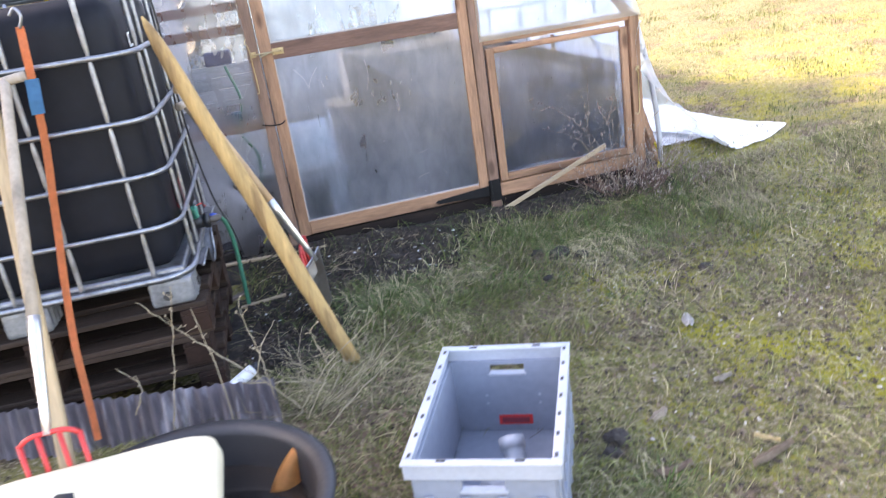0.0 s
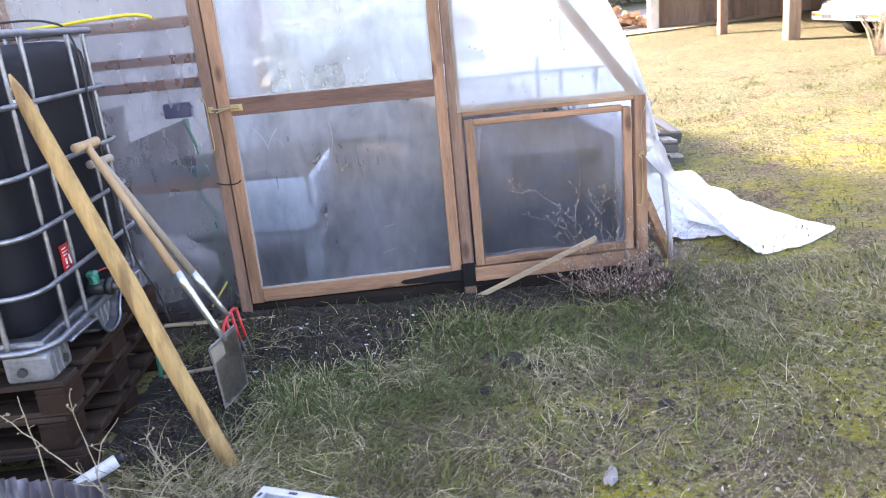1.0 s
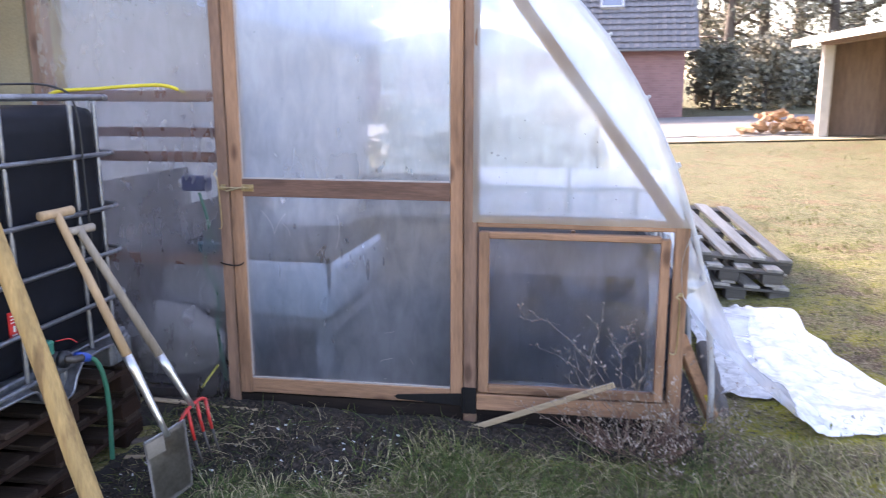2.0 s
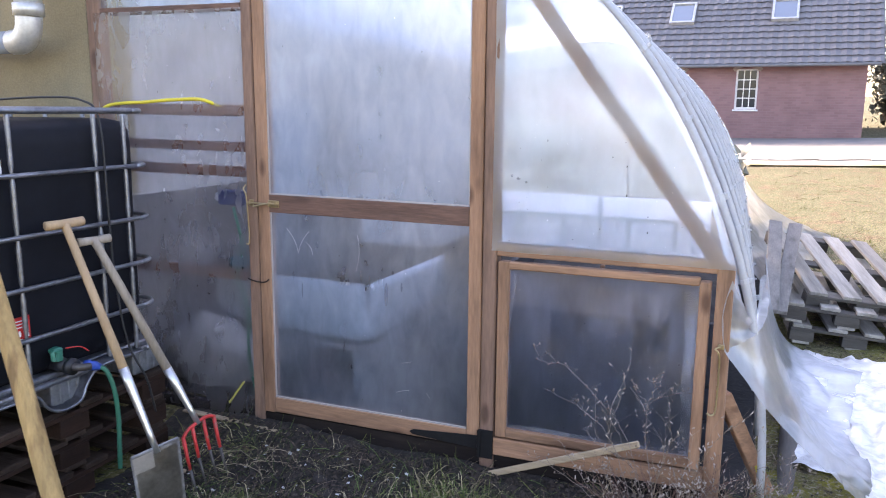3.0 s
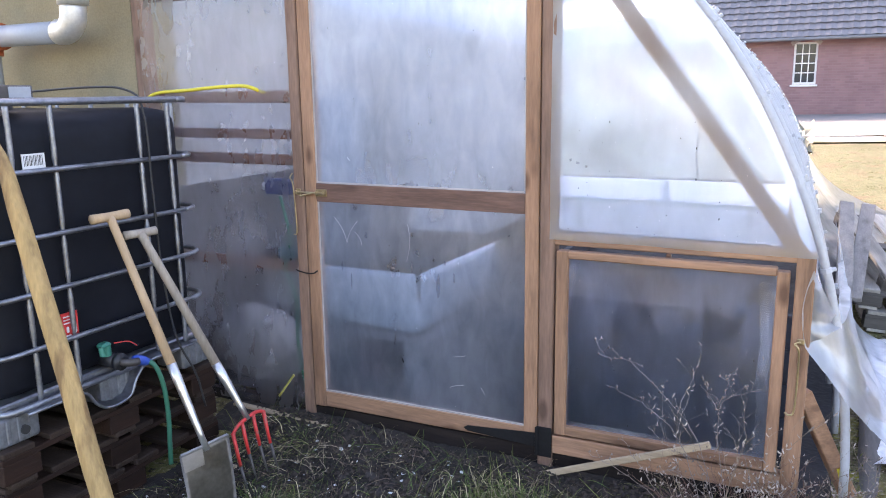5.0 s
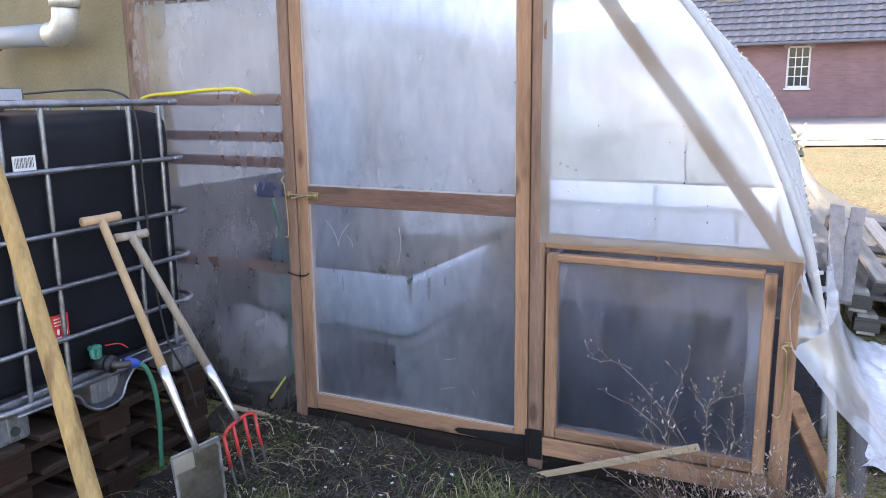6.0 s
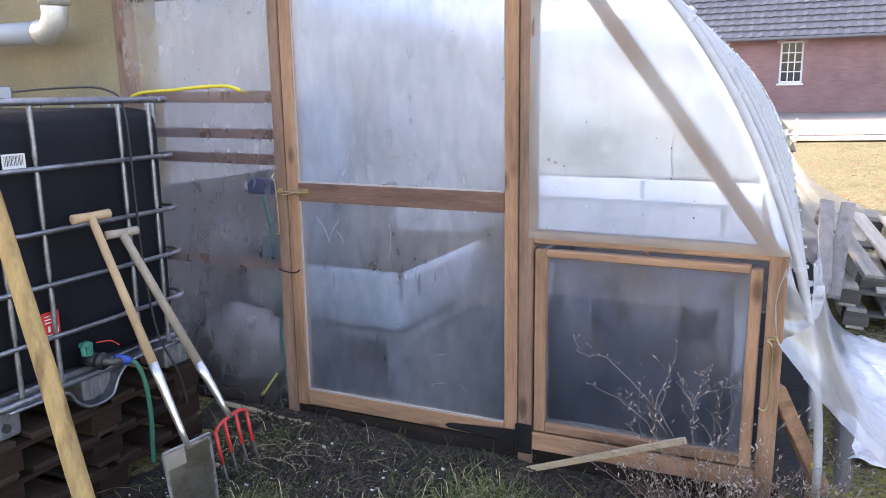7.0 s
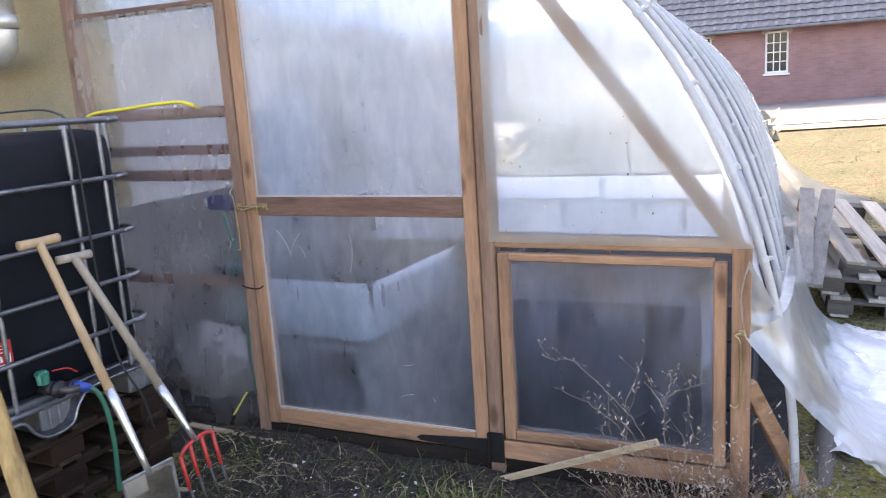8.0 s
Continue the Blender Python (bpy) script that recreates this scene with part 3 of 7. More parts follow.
def build_door():
    d = thing("door", "", "")
    d.parent = G
    zt = 2.36
    boxpart("stile", (0.2035, -0.002, 0.172), (0.262, 0.045, zt), M_PINE_Z, d, bevel=0.004)
    boxpart("stile", (1.203, -0.002, 0.172), (1.2565, 0.045, zt), M_PINE_Z, d, bevel=0.004)
    boxpart("rail", (0.262, 0.0, 0.175), (1.203, 0.043, 0.248), M_PINE_X, d, "bottom rail of pale pine")
    boxpart("rail", (0.2625, -0.002, 1.125), (1.2025, 0.0065, 1.205), M_BROWN_X, d, "stained dark middle rail", 0.002)
    boxpart("rail", (0.262, 0.0, 2.29), (1.203, 0.043, zt), M_PINE_X, d)
    bm = bmesh.new()
    grid_sheet(bm, lambda u, v: Vector((0.262 + 0.941 * u, 0.009 + 0.0 * u, 0.248 + 2.042 * v)), 10, 20)
    part("film", bm, M_FILM, d, "hazy film streaked with condensation", True)
    # torn pale edges of the film
    m_edge = mat("film_edge", (0.34, 0.32, 0.31), rough=0.6, var=0.1, bump=0)
    for lo, hi in (((0.262, 0.004, 0.248), (1.203, 0.008, 0.255)), ((0.269, 0.0035, 1.2055), (1.197, 0.0085, 1.212)), ((0.2625, 0.004, 0.26), (0.268, 0.008, 2.28)), ((1.198, 0.004, 1.215), (1.2028, 0.008, 2.28))):
        boxpart("film_edge", lo, hi, m_edge, d, "", 0.0)
    # strap hinge
    bm = bmesh.new()
    box(bm, (1.258, -0.010, 0.135), (1.320, -0.003, 0.262), 0.002)
    vs = [(1.262, 0.232), (1.262, 0.172), (0.965, 0.188), (0.948, 0.200), (0.965, 0.210)]
    f = bm.faces.new([bm.verts.new((x, -0.009, z)) for x, z in vs])
    r = bmesh.ops.extrude_face_region(bm, geom=[f])
    bmesh.ops.translate(bm, vec=(0, 0.005, 0), verts=[v for v in r["geom"] if isinstance(v, bmesh.types.BMVert)])
    tube(bm, ((1.262, -0.012, 0.14), (1.262, -0.012, 0.258)), 0.008, 8)
    part("strap_hinge", bm, M_IRON, d, "black iron strap hinge")
    # brass bolt
    bm = bmesh.new()
    box(bm, (0.262, -0.007, 1.148), (0.318, -0.003, 1.180), 0.001)
    box(bm, (0.160, -0.007, 1.150), (0.184, -0.003, 1.178), 0.001)
    tube(bm, ((0.160, -0.015, 1.164), (0.318, -0.015, 1.164)), 0.0045, 8)
    tube(bm, ((0.255, -0.015, 1.164), (0.20, -0.032, 1.150)), 0.004, 8)
    for x in (0.170, 0.272, 0.308):
        box(bm, (x - 0.005, -0.021, 1.156), (x + 0.005, -0.005, 1.172), 0.002)
    part("bolt", bm, M_BRASS, d, "dull brass sliding bolt")
    tubepart("wire_loop", curve_pts([(0.140, -0.006, 0.812), (0.16, -0.014, 0.808), (0.20, -0.010, 0.800), (0.235, -0.010, 0.803), (0.252, -0.004, 0.815)], 5), 0.003, M_IRON, d, "twisted dark wire across the posts")
    tubepart("wire_hook", curve_pts([(0.150, -0.012, 1.245), (0.142, -0.02, 1.225), (0.155, -0.02, 1.20), (0.158, -0.014, 1.10), (0.160, -0.014, 0.985), (0.148, -0.02, 0.975)], 5), 0.0028, M_BRASS, d, "thin wire hook")


def build_hatch():
    h = thing("hatch", "", "")
    h.parent = G
    x0, x1, z0, z1 = 1.327, 2.105, 0.240, 0.993
    boxpart("stile", (x0, -0.006, z0), (x0 + 0.043, 0.035, z1), M_PINE_Z, h)
    boxpart("stile", (x1 - 0.038, -0.006, z0), (x1, 0.035, z1 - 0.012), M_PINE_Z, h)
    boxpart("rail", (x0 + 0.043, -0.005, z0), (x1 - 0.038, 0.034, z0 + 0.040), M_PINE_X, h)
    boxpart("rail", (x0 + 0.043, -0.005, z1 - 0.030), (x1 - 0.038, 0.034, z1), M_PINE_X, h)
    bm = bmesh.new()
    grid_sheet(bm, lambda u, v: Vector((x0 + 0.043 + (x1 - x0 - 0.081) * u, 0.016 + 0.006 * noise.noise((u * 4, v * 4, 2)), z0 + 0.04 + (z1 - z0 - 0.07) * v)), 14, 14)
    part("film", bm, M_FILM_LOW, h, "hazy film with whitish wrinkled margins", True)
    m_fold = film_mat("film_fold", 0.88, 0.35, tint=(0.8, 0.86, 0.95))
    bm = bmesh.new()
    grid_sheet(bm, lambda u, v: Vector((x1 - 0.040 - (0.035 + 0.03 * noise.noise((v * 3, 2, 2)) + 0.02 * v ** 6) * u, 0.013 - 0.005 * u, z0 + 0.045 + (z1 - z0 - 0.10) * v)), 3, 20)
    grid_sheet(bm, lambda u, v: Vector((x0 + 0.044 + (0.012 + 0.03 * v ** 8) * u, 0.013 - 0.005 * u, z0 + 0.045 + (z1 - z0 - 0.09) * v)), 3, 20)
    grid_sheet(bm, lambda u, v: Vector((x0 + 0.045 + (x1 - x0 - 0.085) * v, 0.012 - 0.004 * u, z0 + 0.041 + (0.02 + 0.012 * noise.noise((v * 6, 1, 5))) * u)), 2, 20)
    part("film_fold", bm, m_fold, h, "folded double film along the margins", True)
    boxpart("batten", (1.705, 0.055, 0.86), (1.722, 0.075, 1.0), M_BROWN_Z, h)
    tubepart("wire_hook", curve_pts([(2.150, -0.02, 0.745), (2.135, -0.022, 0.735), (2.146, -0.024, 0.72), (2.150, -0.016, 0.66), (2.148, -0.014, 0.50), (2.135, -0.018, 0.475), (2.12, -0.016, 0.482)], 5), 0.0035, M_BRASS, h, "brass hook and eye")
    bm = bmesh.new()
    box(bm, (2.140, -0.012, 0.732), (2.162, -0.005, 0.752), 0.003)
    part("hook_plate", bm, M_BRASS, h)


def build_flecks():
    """Specks of dirt, and pale specks painted as drop highlights, on the front films."""
    rnd = np.random.RandomState(77)
    for name, label, count, lo, hi, colour in (("dirt_fleck", "dark specks of dirt on the film", 70, 0.0008, 0.0024, (0.035, 0.04, 0.035)), ("water_drop", "pale specks painted as glints of drops on the film", 60, 0.0008, 0.0018, (0.62, 0.64, 0.66))):
        verts, faces = [], []
        for _ in range(count):
            pane = rnd.randint(4)
            x0, x1, z0, z1, y = ((-0.66, 0.12, 0.2, 1.98, -0.012), (0.28, 1.18, 0.28, 2.25, 0.0055), (1.34, 2.0, 1.08, 1.55, -0.022), (1.39, 2.05, 0.30, 0.94, 0.0055))[pane]
            x, z = rnd.uniform(x0, x1), rnd.uniform(z0, z1)
            r, tall = rnd.uniform(lo, hi), rnd.uniform(0.8, 2.6)
            k = len(verts)
            ring = [(x + r * math.cos(q) * rnd.uniform(0.7, 1.2), y, z + r * tall * math.sin(q) * rnd.uniform(0.7, 1.2)) for q in np.arange(6) * math.pi / 3]
            verts += [tuple(float(c) for c in p) for p in ring] + [(x, y - 0.0012, z)]
            faces += [(k + i, k + (i + 1) % 6, k + 6) for i in range(6)]
        tagged(cloud(name, verts, faces, mat(name, colour, rough=0.7, var=0.2, bump=0), name, G), label, kind="stuff")


def settle(ob):
    """The frame has sunk a little at the end by the tank and racked."""
    def drop(x, z):
        return (1.2 - z) * (0.024 + 0.02 * x) * (1.0 if z < 1.2 else 0.8)
    for c in ob.children:
        if c.data is not None and c.data.users == 1:
            for v in c.data.vertices:
                p = c.matrix_basis @ v.co
                v.co.z += drop(p.x, p.z)
        elif c.data is not None:
            c.location.z += drop(c.location.x, c.location.z)
        settle(c)


def build_film_marks():
    """Scratches, drips and a dirty splash on the door film."""
    m_pale = mat("dried_scratch", (0.33, 0.34, 0.36), rough=0.7, var=0.2, bump=0)
    rnd = np.random.RandomState(12)
    for x, z, dx, dz, bow in ((0.343, 1.061, 0.06, -0.11, 0.012), (0.458, 1.048, -0.055, -0.10, -0.01), (0.445, 1.0, 0.03, -0.055, 0.01), (0.70, 1.05, -0.01, -0.16, 0.012), (0.90, 0.50, 0.05, 0.012, 0.01), (0.88, 0.36, 0.06, 0.02, -0.012), (1.02, 0.38, 0.015, -0.025, 0.0)):
        pts = [(x + dx * k / 6 + bow * math.sin(math.pi * k / 6), 0.0065, z + dz * k / 6) for k in range(7)]
        tubepart("scratch", pts, 0.0011, m_pale, G, "", 5)
    for x, z, w, h in ((0.376, 0.845, 0.010, 0.045), (0.42, 0.785, 0.006, 0.08), (0.715, 0.868, 0.014, 0.05), (0.755, 0.862, 0.010, 0.04), (0.835, 0.80, 0.018, 0.11), (0.905, 0.84, 0.008, 0.05), (0.80, 0.855, 0.008, 0.03), (0.865, 0.90, 0.012, 0.02), (0.50, 0.99, 0.016, 0.03), (1.38, 1.34, 0.012, 0.012), (1.405, 1.33, 0.016, 0.010), (1.435, 1.318, 0.010, 0.012)):
        bm = bmesh.new()
        ring = [bm.verts.new((x + 0.5 * w * math.cos(q) * rnd.uniform(0.6, 1.2), -0.0215 if x > 1.3 else 0.0055, z + 0.5 * h * math.sin(q) * rnd.uniform(0.8, 1.1))) for q in np.arange(9) * 2 * math.pi / 9]
        f = bm.faces.new(ring)
        r = bmesh.ops.extrude_face_region(bm, geom=[f])
        bmesh.ops.translate(bm, vec=(0, 0.001, 0), verts=[v for v in r["geom"] if isinstance(v, bmesh.types.BMVert)])
        part("mud_drip", bm, M_MUD_FILM, G)


M_MUD_FILM = film_mat("muddy_smear", 0.86, 0.6, tint=(0.16, 0.17, 0.19), vary=0.2)
build_frame()
build_flecks()
build_film_marks()
build_door()
build_hatch()
settle(G)


def curve_at(pts, u):
    """A point of a smooth line through points, u from 0 to 1."""
    c = [Vector(p) for p in pts]
    f = min(max(u, 0.0), 1.0) * (len(c) - 1)
    i = min(int(f), len(c) - 2)
    t = f - i
    p0 = c[i - 1] if i else 2 * c[0] - c[1]
    p3 = c[i + 2] if i + 2 < len(c) else 2 * c[-1] - c[-2]
    p1, p2 = c[i], c[i + 1]
    return 0.5 * (2 * p1 + (p2 - p0) * t + (2 * p0 - 5 * p1 + 4 * p2 - p3) * t * t + (3 * p1 - p0 - 3 * p2 + p3) * t ** 3)


def build_loose_sheet():
    s = thing("plastic_sheet", "loose crumpled white polythene sheet hanging off the tunnel onto the grass", "plastic sheet")

    def crumple(p, u, v, k):
        c = 0.045 * noise.noise((u * 7, v * 5, 3)) + 0.05 * (abs(noise.noise((u * 11, v * 8, 5))) - 0.2) + 0.004 * noise.noise((u * 40, v * 32, 8))
        p = p + Vector((0.5 * c, 0.4 * c, abs(c) * 1.2)) * k
        p.z = max(p.z, gn(p.x, p.y) + 0.010)
        return p

    # from the post and the hoops (top) sweeping forward to a rolled edge on the grass (foot)
    top = [(2.172, -0.008, 1.01), (2.25, 0.10, 0.84), (2.26, 0.42, 0.84), (2.265, 0.9, 0.86), (2.27, 1.6, 0.88)]
    front = [(2.165, -0.010, 0.755), (2.30, -0.015, 0.575), (2.43, -0.01, 0.435), (2.56, 0.0, 0.325), (2.74, 0.05, 0.19), (2.93, 0.10, 0.10)]
    ridge = [(2.28, 0.18, 0.82), (2.37, 0.30, 0.62), (2.47, 0.36, 0.44), (2.61, 0.36, 0.29), (2.80, 0.34, 0.18), (3.0, 0.30, 0.13)]
    inner = [(2.27, 1.0, 0.82), (2.33, 1.1, 0.45), (2.41, 1.2, 0.22), (2.55, 1.1, 0.15), (2.78, 0.85, 0.14), (3.02, 0.60, 0.14)]
    back = [(2.22, 2.2, 0.84), (2.30, 2.2, 0.45), (2.42, 2.2, 0.22), (2.66, 2.05, 0.16), (2.95, 1.85, 0.15), (3.10, 1.5, 0.14)]

    def hang(u, v):
        # u down the sheet, v from the front edge backwards
        a, b, c, d = (curve_at(q, u) for q in (front, ridge, inner, back))
        p = curve_at([tuple(a), tuple(b), tuple(c), tuple(d)], v)
        w = 0.05 * math.sin(9 * v + 4 * u) * u * (1 - u)
        return crumple(p + Vector((w, 0, w)), v, u, 0.25 + 0.75 * u)
    bm = bmesh.new()
    grid_sheet(bm, lambda u, v: hang(0.70 * u, v), 60, 60)
    grid_sheet(bm, lambda u, v: curve_at(top, v * 0.7).lerp(hang(0.0, v * 0.7), u) + Vector((-0.02 * math.sin(math.pi * u), 0.01 * noise.noise((u * 4, v * 9, 2)), 0)), 16, 40)
    part("hanging_film", bm, M_FLAP, s, "translucent flap hanging from the post and hoops", True)
    rim = [(2.93, 0.10, 0.10), (2.98, 0.10, 0.10), (3.25, 0.29, 0.11), (3.255, 0.48, 0.12), (3.22, 0.90, 0.13), (3.10, 1.5, 0.14)]

    def ground_part(u, v):
        p = hang(0.70 + 0.30 * u, v)
        far = Vector(curve_at(rim, v))
        p = p.lerp(far, u * u)
        return crumple(p, v, 1 + u, 0.6)
    bm = bmesh.new()
    grid_sheet(bm, ground_part, 40, 60)
    part("ground_film", bm, M_SHEET, s, "white crumpled film lying on the grass", True)
    bm = bmesh.new()

    def under(u, v):
        x = 2.42 + 0.68 * u + 0.06 * noise.noise((v * 4, 3, u))
        y = 0.52 + 1.75 * v + 0.06 * noise.noise((u * 4, 7, v)) - 0.10 * u
        return crumple(Vector((x, y, gz(0, y) + 0.03)), u + 3, v, 0.8)
    grid_sheet(bm, under, 40, 60)
    part("ground_film", bm, M_SHEET, s, "lower fold of white film lying on the grass", True)
    bm = bmesh.new()

    def flap2(u, v):
        y = 3.3 + 2.2 * u
        top = hoop_point(0.34, y, -0.02 * y)
        tip = Vector((2.38 + 0.45 * u, y + 0.9 * u, gz(2.4, y) + 0.05))
        p = top.lerp(tip, v) + Vector((-0.16 * math.sin(math.pi * v), 0, -0.10 * math.sin(math.pi * v)))
        c = (0.06 * noise.noise((u * 7, v * 4, 13)) + 0.025 * noise.noise((u * 20, v * 14, 15))) * v
        p += Vector((c, 0, abs(c)))
        p.z = max(p.z, gn(p.x, p.y) + 0.02)
        return p
    grid_sheet(bm, flap2, 40, 30)
    part("hanging_film", bm, M_FLAP, s, "translucent flap at the back of the tunnel", True)


build_loose_sheet()


# ---------------------------------------------------------------- inside the greenhouse
def build_inside():
    bm = bmesh.new()
    grid_sheet(bm, lambda u, v: Vector((-0.78 + 3.06 * u, 0.06 + 5.0 * v, gz(0, 0.06 + 5.0 * v) + 0.05 + 0.03 * noise.noise((u * 9, v * 14, 2)))), 30, 50)
    tagged(part("soil", bm, M_SOIL_IN, None, "", True), "dark bare soil floor inside the greenhouse", "soil", kind="structure")
    # added backdrop in the shape of a bed; keeps the hatch view dark
    bed = thing("raised_bed", "added bed of black boards and dark soil, a dark backdrop for the hatch", "raised bed")
    m_black = wood("backdrop_boards", (0.020, 0.022, 0.030), "y")
    for x0, x1, y0, y1 in ((1.03, 1.06, 0.25, 4.6), (2.14, 2.17, 0.25, 4.6), (1.06, 2.14, 0.25, 0.28), (1.06, 2.14, 4.57, 4.6)):
        for k in range(5):
            boxpart("board", (x0, y0, 0.13 + 0.13 * k), (x1, y1, 0.256 + 0.13 * k), m_black, bed)
    bm = bmesh.new()
    grid_sheet(bm, lambda u, v: Vector((1.06 + 1.08 * u, 0.28 + 4.29 * v, 0.69 + 0.04 * noise.noise((u * 8, v * 30, 6)))), 12, 60)
    part("soil", bm, M_SOIL_IN, bed, "", True)
    bed.matrix_basis = Matrix.Translation((1.6, 0.25, 0)) @ Matrix.Rotation(radians(2.9), 4, "Z") @ Matrix.Translation((-1.6, -0.25, 0))
    m_dark = wood("damp_pallet", (0.15, 0.13, 0.12), "x", (0.09, 0.08, 0.075), rand=0.3)
    pal = thing("pallet", "damp greyish pallet under the white tub inside the greenhouse", "pallet")
    for x in (-0.46, 0.0, 0.46):
        boxpart("bearer", (x - 0.05, 0.44, 0.09), (x + 0.05, 1.44, 0.385), m_dark, pal)
    for k in range(6):
        boxpart("deck_board", (-0.54, 0.44 + 0.17 * k, 0.386), (0.54, 0.57 + 0.17 * k, 0.410), m_dark, pal)
    tub = thing("white_tub", "large open white plastic tub on pallets inside the greenhouse", "tub")
    bm = bmesh.new()
    box(bm, (-0.50, 0.46, 0.412), (0.50, 1.42, 0.77), 0.09)
    bmesh.ops.delete(bm, geom=[f for f in bm.faces if f.normal.z > 0.3 and f.calc_center_median().z > 0.67], context="FACES")
    bmesh.ops.solidify(bm, geom=bm.faces[:], thickness=0.008)
    part("shell", bm, M_WHITE_TUB, tub, "", True)
    bm = bmesh.new()
    box(bm, (-0.485, 0.475, 0.57), (0.485, 1.405, 0.762), 0.03)
    part("filling", bm, M_SOIL_IN, tub)
    sack = thing("sack", "crumpled white plastic sack against the film", "sack")
    bm = bmesh.new()
    bmesh.ops.create_icosphere(bm, subdivisions=4, radius=1.0)
    for v in bm.verts:
        n = 1 + 0.18 * noise.noise(v.co * 2.2) + 0.10 * noise.noise(v.co * 5) + 0.05 * noise.noise(v.co * 12)
        v.co = Vector((v.co.x * (0.29 - 0.05 * v.co.z) * n - 0.30, v.co.y * 0.13 * n + 0.24, max(v.co.z * 0.20 * n, -0.19) + 0.345))
    part("bag", bm, M_SACK, sack, "", True)
    bx = thing("valve_box", "dark blue plastic valve hanging behind the film", "valve")
    boxpart("body", (-0.07, 0.06, 1.135), (0.06, 0.11, 1.205), mat("dark_blue_plastic", (0.02, 0.03, 0.09), rough=0.5), bx, "", 0.012)
    tubepart("knob", ((-0.085, 0.08, 1.17), (-0.07, 0.08, 1.17)), 0.02, M_WHITE_TUB, bx)
    boxpart("body", (-0.01, 0.05, 0.85), (0.09, 0.10, 0.90), mat("teal_plastic", (0.02, 0.07, 0.09), rough=0.5), bx, "", 0.01)
    tagged(tubepart("green_hose", curve_pts([(0.02, 0.06, 1.13), (0.06, 0.06, 0.95), (0.02, 0.07, 0.80), (0.08, 0.06, 0.66), (0.06, 0.08, 0.45), (0.09, 0.08, 0.22)], 8), 0.007, M_HOSE_GREEN),
           "thin green hose hanging behind the film", "hose")
    tagged(boxpart("yellow_strip", (-0.075, -0.002, -0.0045), (0.075, 0.002, 0.0045), mat("dusty_yellow", (0.42, 0.38, 0.09), rough=0.6, var=0.2), None, "", 0, pose(0.055, -0.014, 0.272, 0, -52, 0)), "short dull yellow plastic strip on the film", "strip")
    rack = thing("shelf_board", "white board with a thin grey rack behind the film", "shelf")
    boxpart("board", (1.20, 0.10, 1.1875), (2.08, 0.115, 1.262), M_BAND, rack, "white upper board", 0.003)
    boxpart("board", (1.20, 0.104, 1.06), (2.08, 0.111, 1.188), M_BAND_THIN, rack, "thin hazy lower board", 0)
    for z in (1.185, ):
        boxpart("bar", (1.22, 0.062, z - 0.006), (2.06, 0.072, z + 0.007), M_RACK, rack, "", 0)
    for x, h in ((1.385, 1.18), (1.555, 1.185), (1.692, 1.262), (1.80, 1.185), (1.965, 1.18)):
        boxpart("bar", (x - 0.007, 0.074, 1.08), (x + 0.007, 0.084, h), M_RACK, rack, "", 0)
    tagged(tubepart("wire", curve_pts([(1.79, 0.02, 1.515), (1.80, 0.025, 1.435), (1.795, 0.02, 1.355), (1.803, 0.022, 1.285)], 5), 0.0025, M_HOSE_BLACK), "thin dark wire behind the film", "wire")


build_inside()
_lath = thing("lath", "narrow weathered lath lying along the dark base board", "lath")
boxpart("strip", (0, -0.016, -0.006), (0.62, 0.016, 0.006), M_STICK, _lath, "", 0.003)
_lath.matrix_basis = Matrix.Translation((-0.235, -0.045, 0.146)) @ Vector((0.62, -0.02, 0.002)).to_track_quat("X", "Z").to_matrix().to_4x4()


# ---------------------------------------------------------------- pallets and the water tank
def pallet(name, label, mx, my, group="", W=1.0, H=0.133, boards=6, wide=0.058):
    """Four-way pallet, 1.2 m by W, base centre at the origin, long boards along x."""
    p = thing(name, label, "pallet", group)
    for i in range(boards):
        y = -W / 2 + 0.13 / 2 + i * (W - 0.13) / (boards - 1)
        boxpart("deck_board", (-0.6, y - wide * W, H - 0.021), (0.6, y + wide * W, H), mx, p, "", 0.003)
    for x in (-0.55, 0.0, 0.55):
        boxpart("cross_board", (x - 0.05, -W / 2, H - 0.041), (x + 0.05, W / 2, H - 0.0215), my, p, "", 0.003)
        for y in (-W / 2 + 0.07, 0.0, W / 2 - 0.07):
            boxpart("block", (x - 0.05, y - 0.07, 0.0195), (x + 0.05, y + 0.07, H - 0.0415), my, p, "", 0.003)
    for y in (-W / 2 + 0.07, 0.0, W / 2 - 0.07):
        boxpart("bottom_board", (-0.6, y - 0.05, 0.0), (0.6, y + 0.05, 0.019), mx, p, "", 0.003)
    return p


P0 = pallet("pallet", "weathered brown wooden pallet under the water tank", M_PALLET_X, M_PALLET_Y_SHADED, "pallets under the tank")
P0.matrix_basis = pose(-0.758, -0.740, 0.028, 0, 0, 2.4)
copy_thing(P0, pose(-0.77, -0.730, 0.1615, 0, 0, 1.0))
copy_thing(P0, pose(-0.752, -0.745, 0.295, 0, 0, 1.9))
PT = 0.417


M_FOOT = mat("dull_zinc_steel", (0.22, 0.23, 0.25), rough=0.55, metal=0.7, var=0.35, scale=16, bump=0.1)


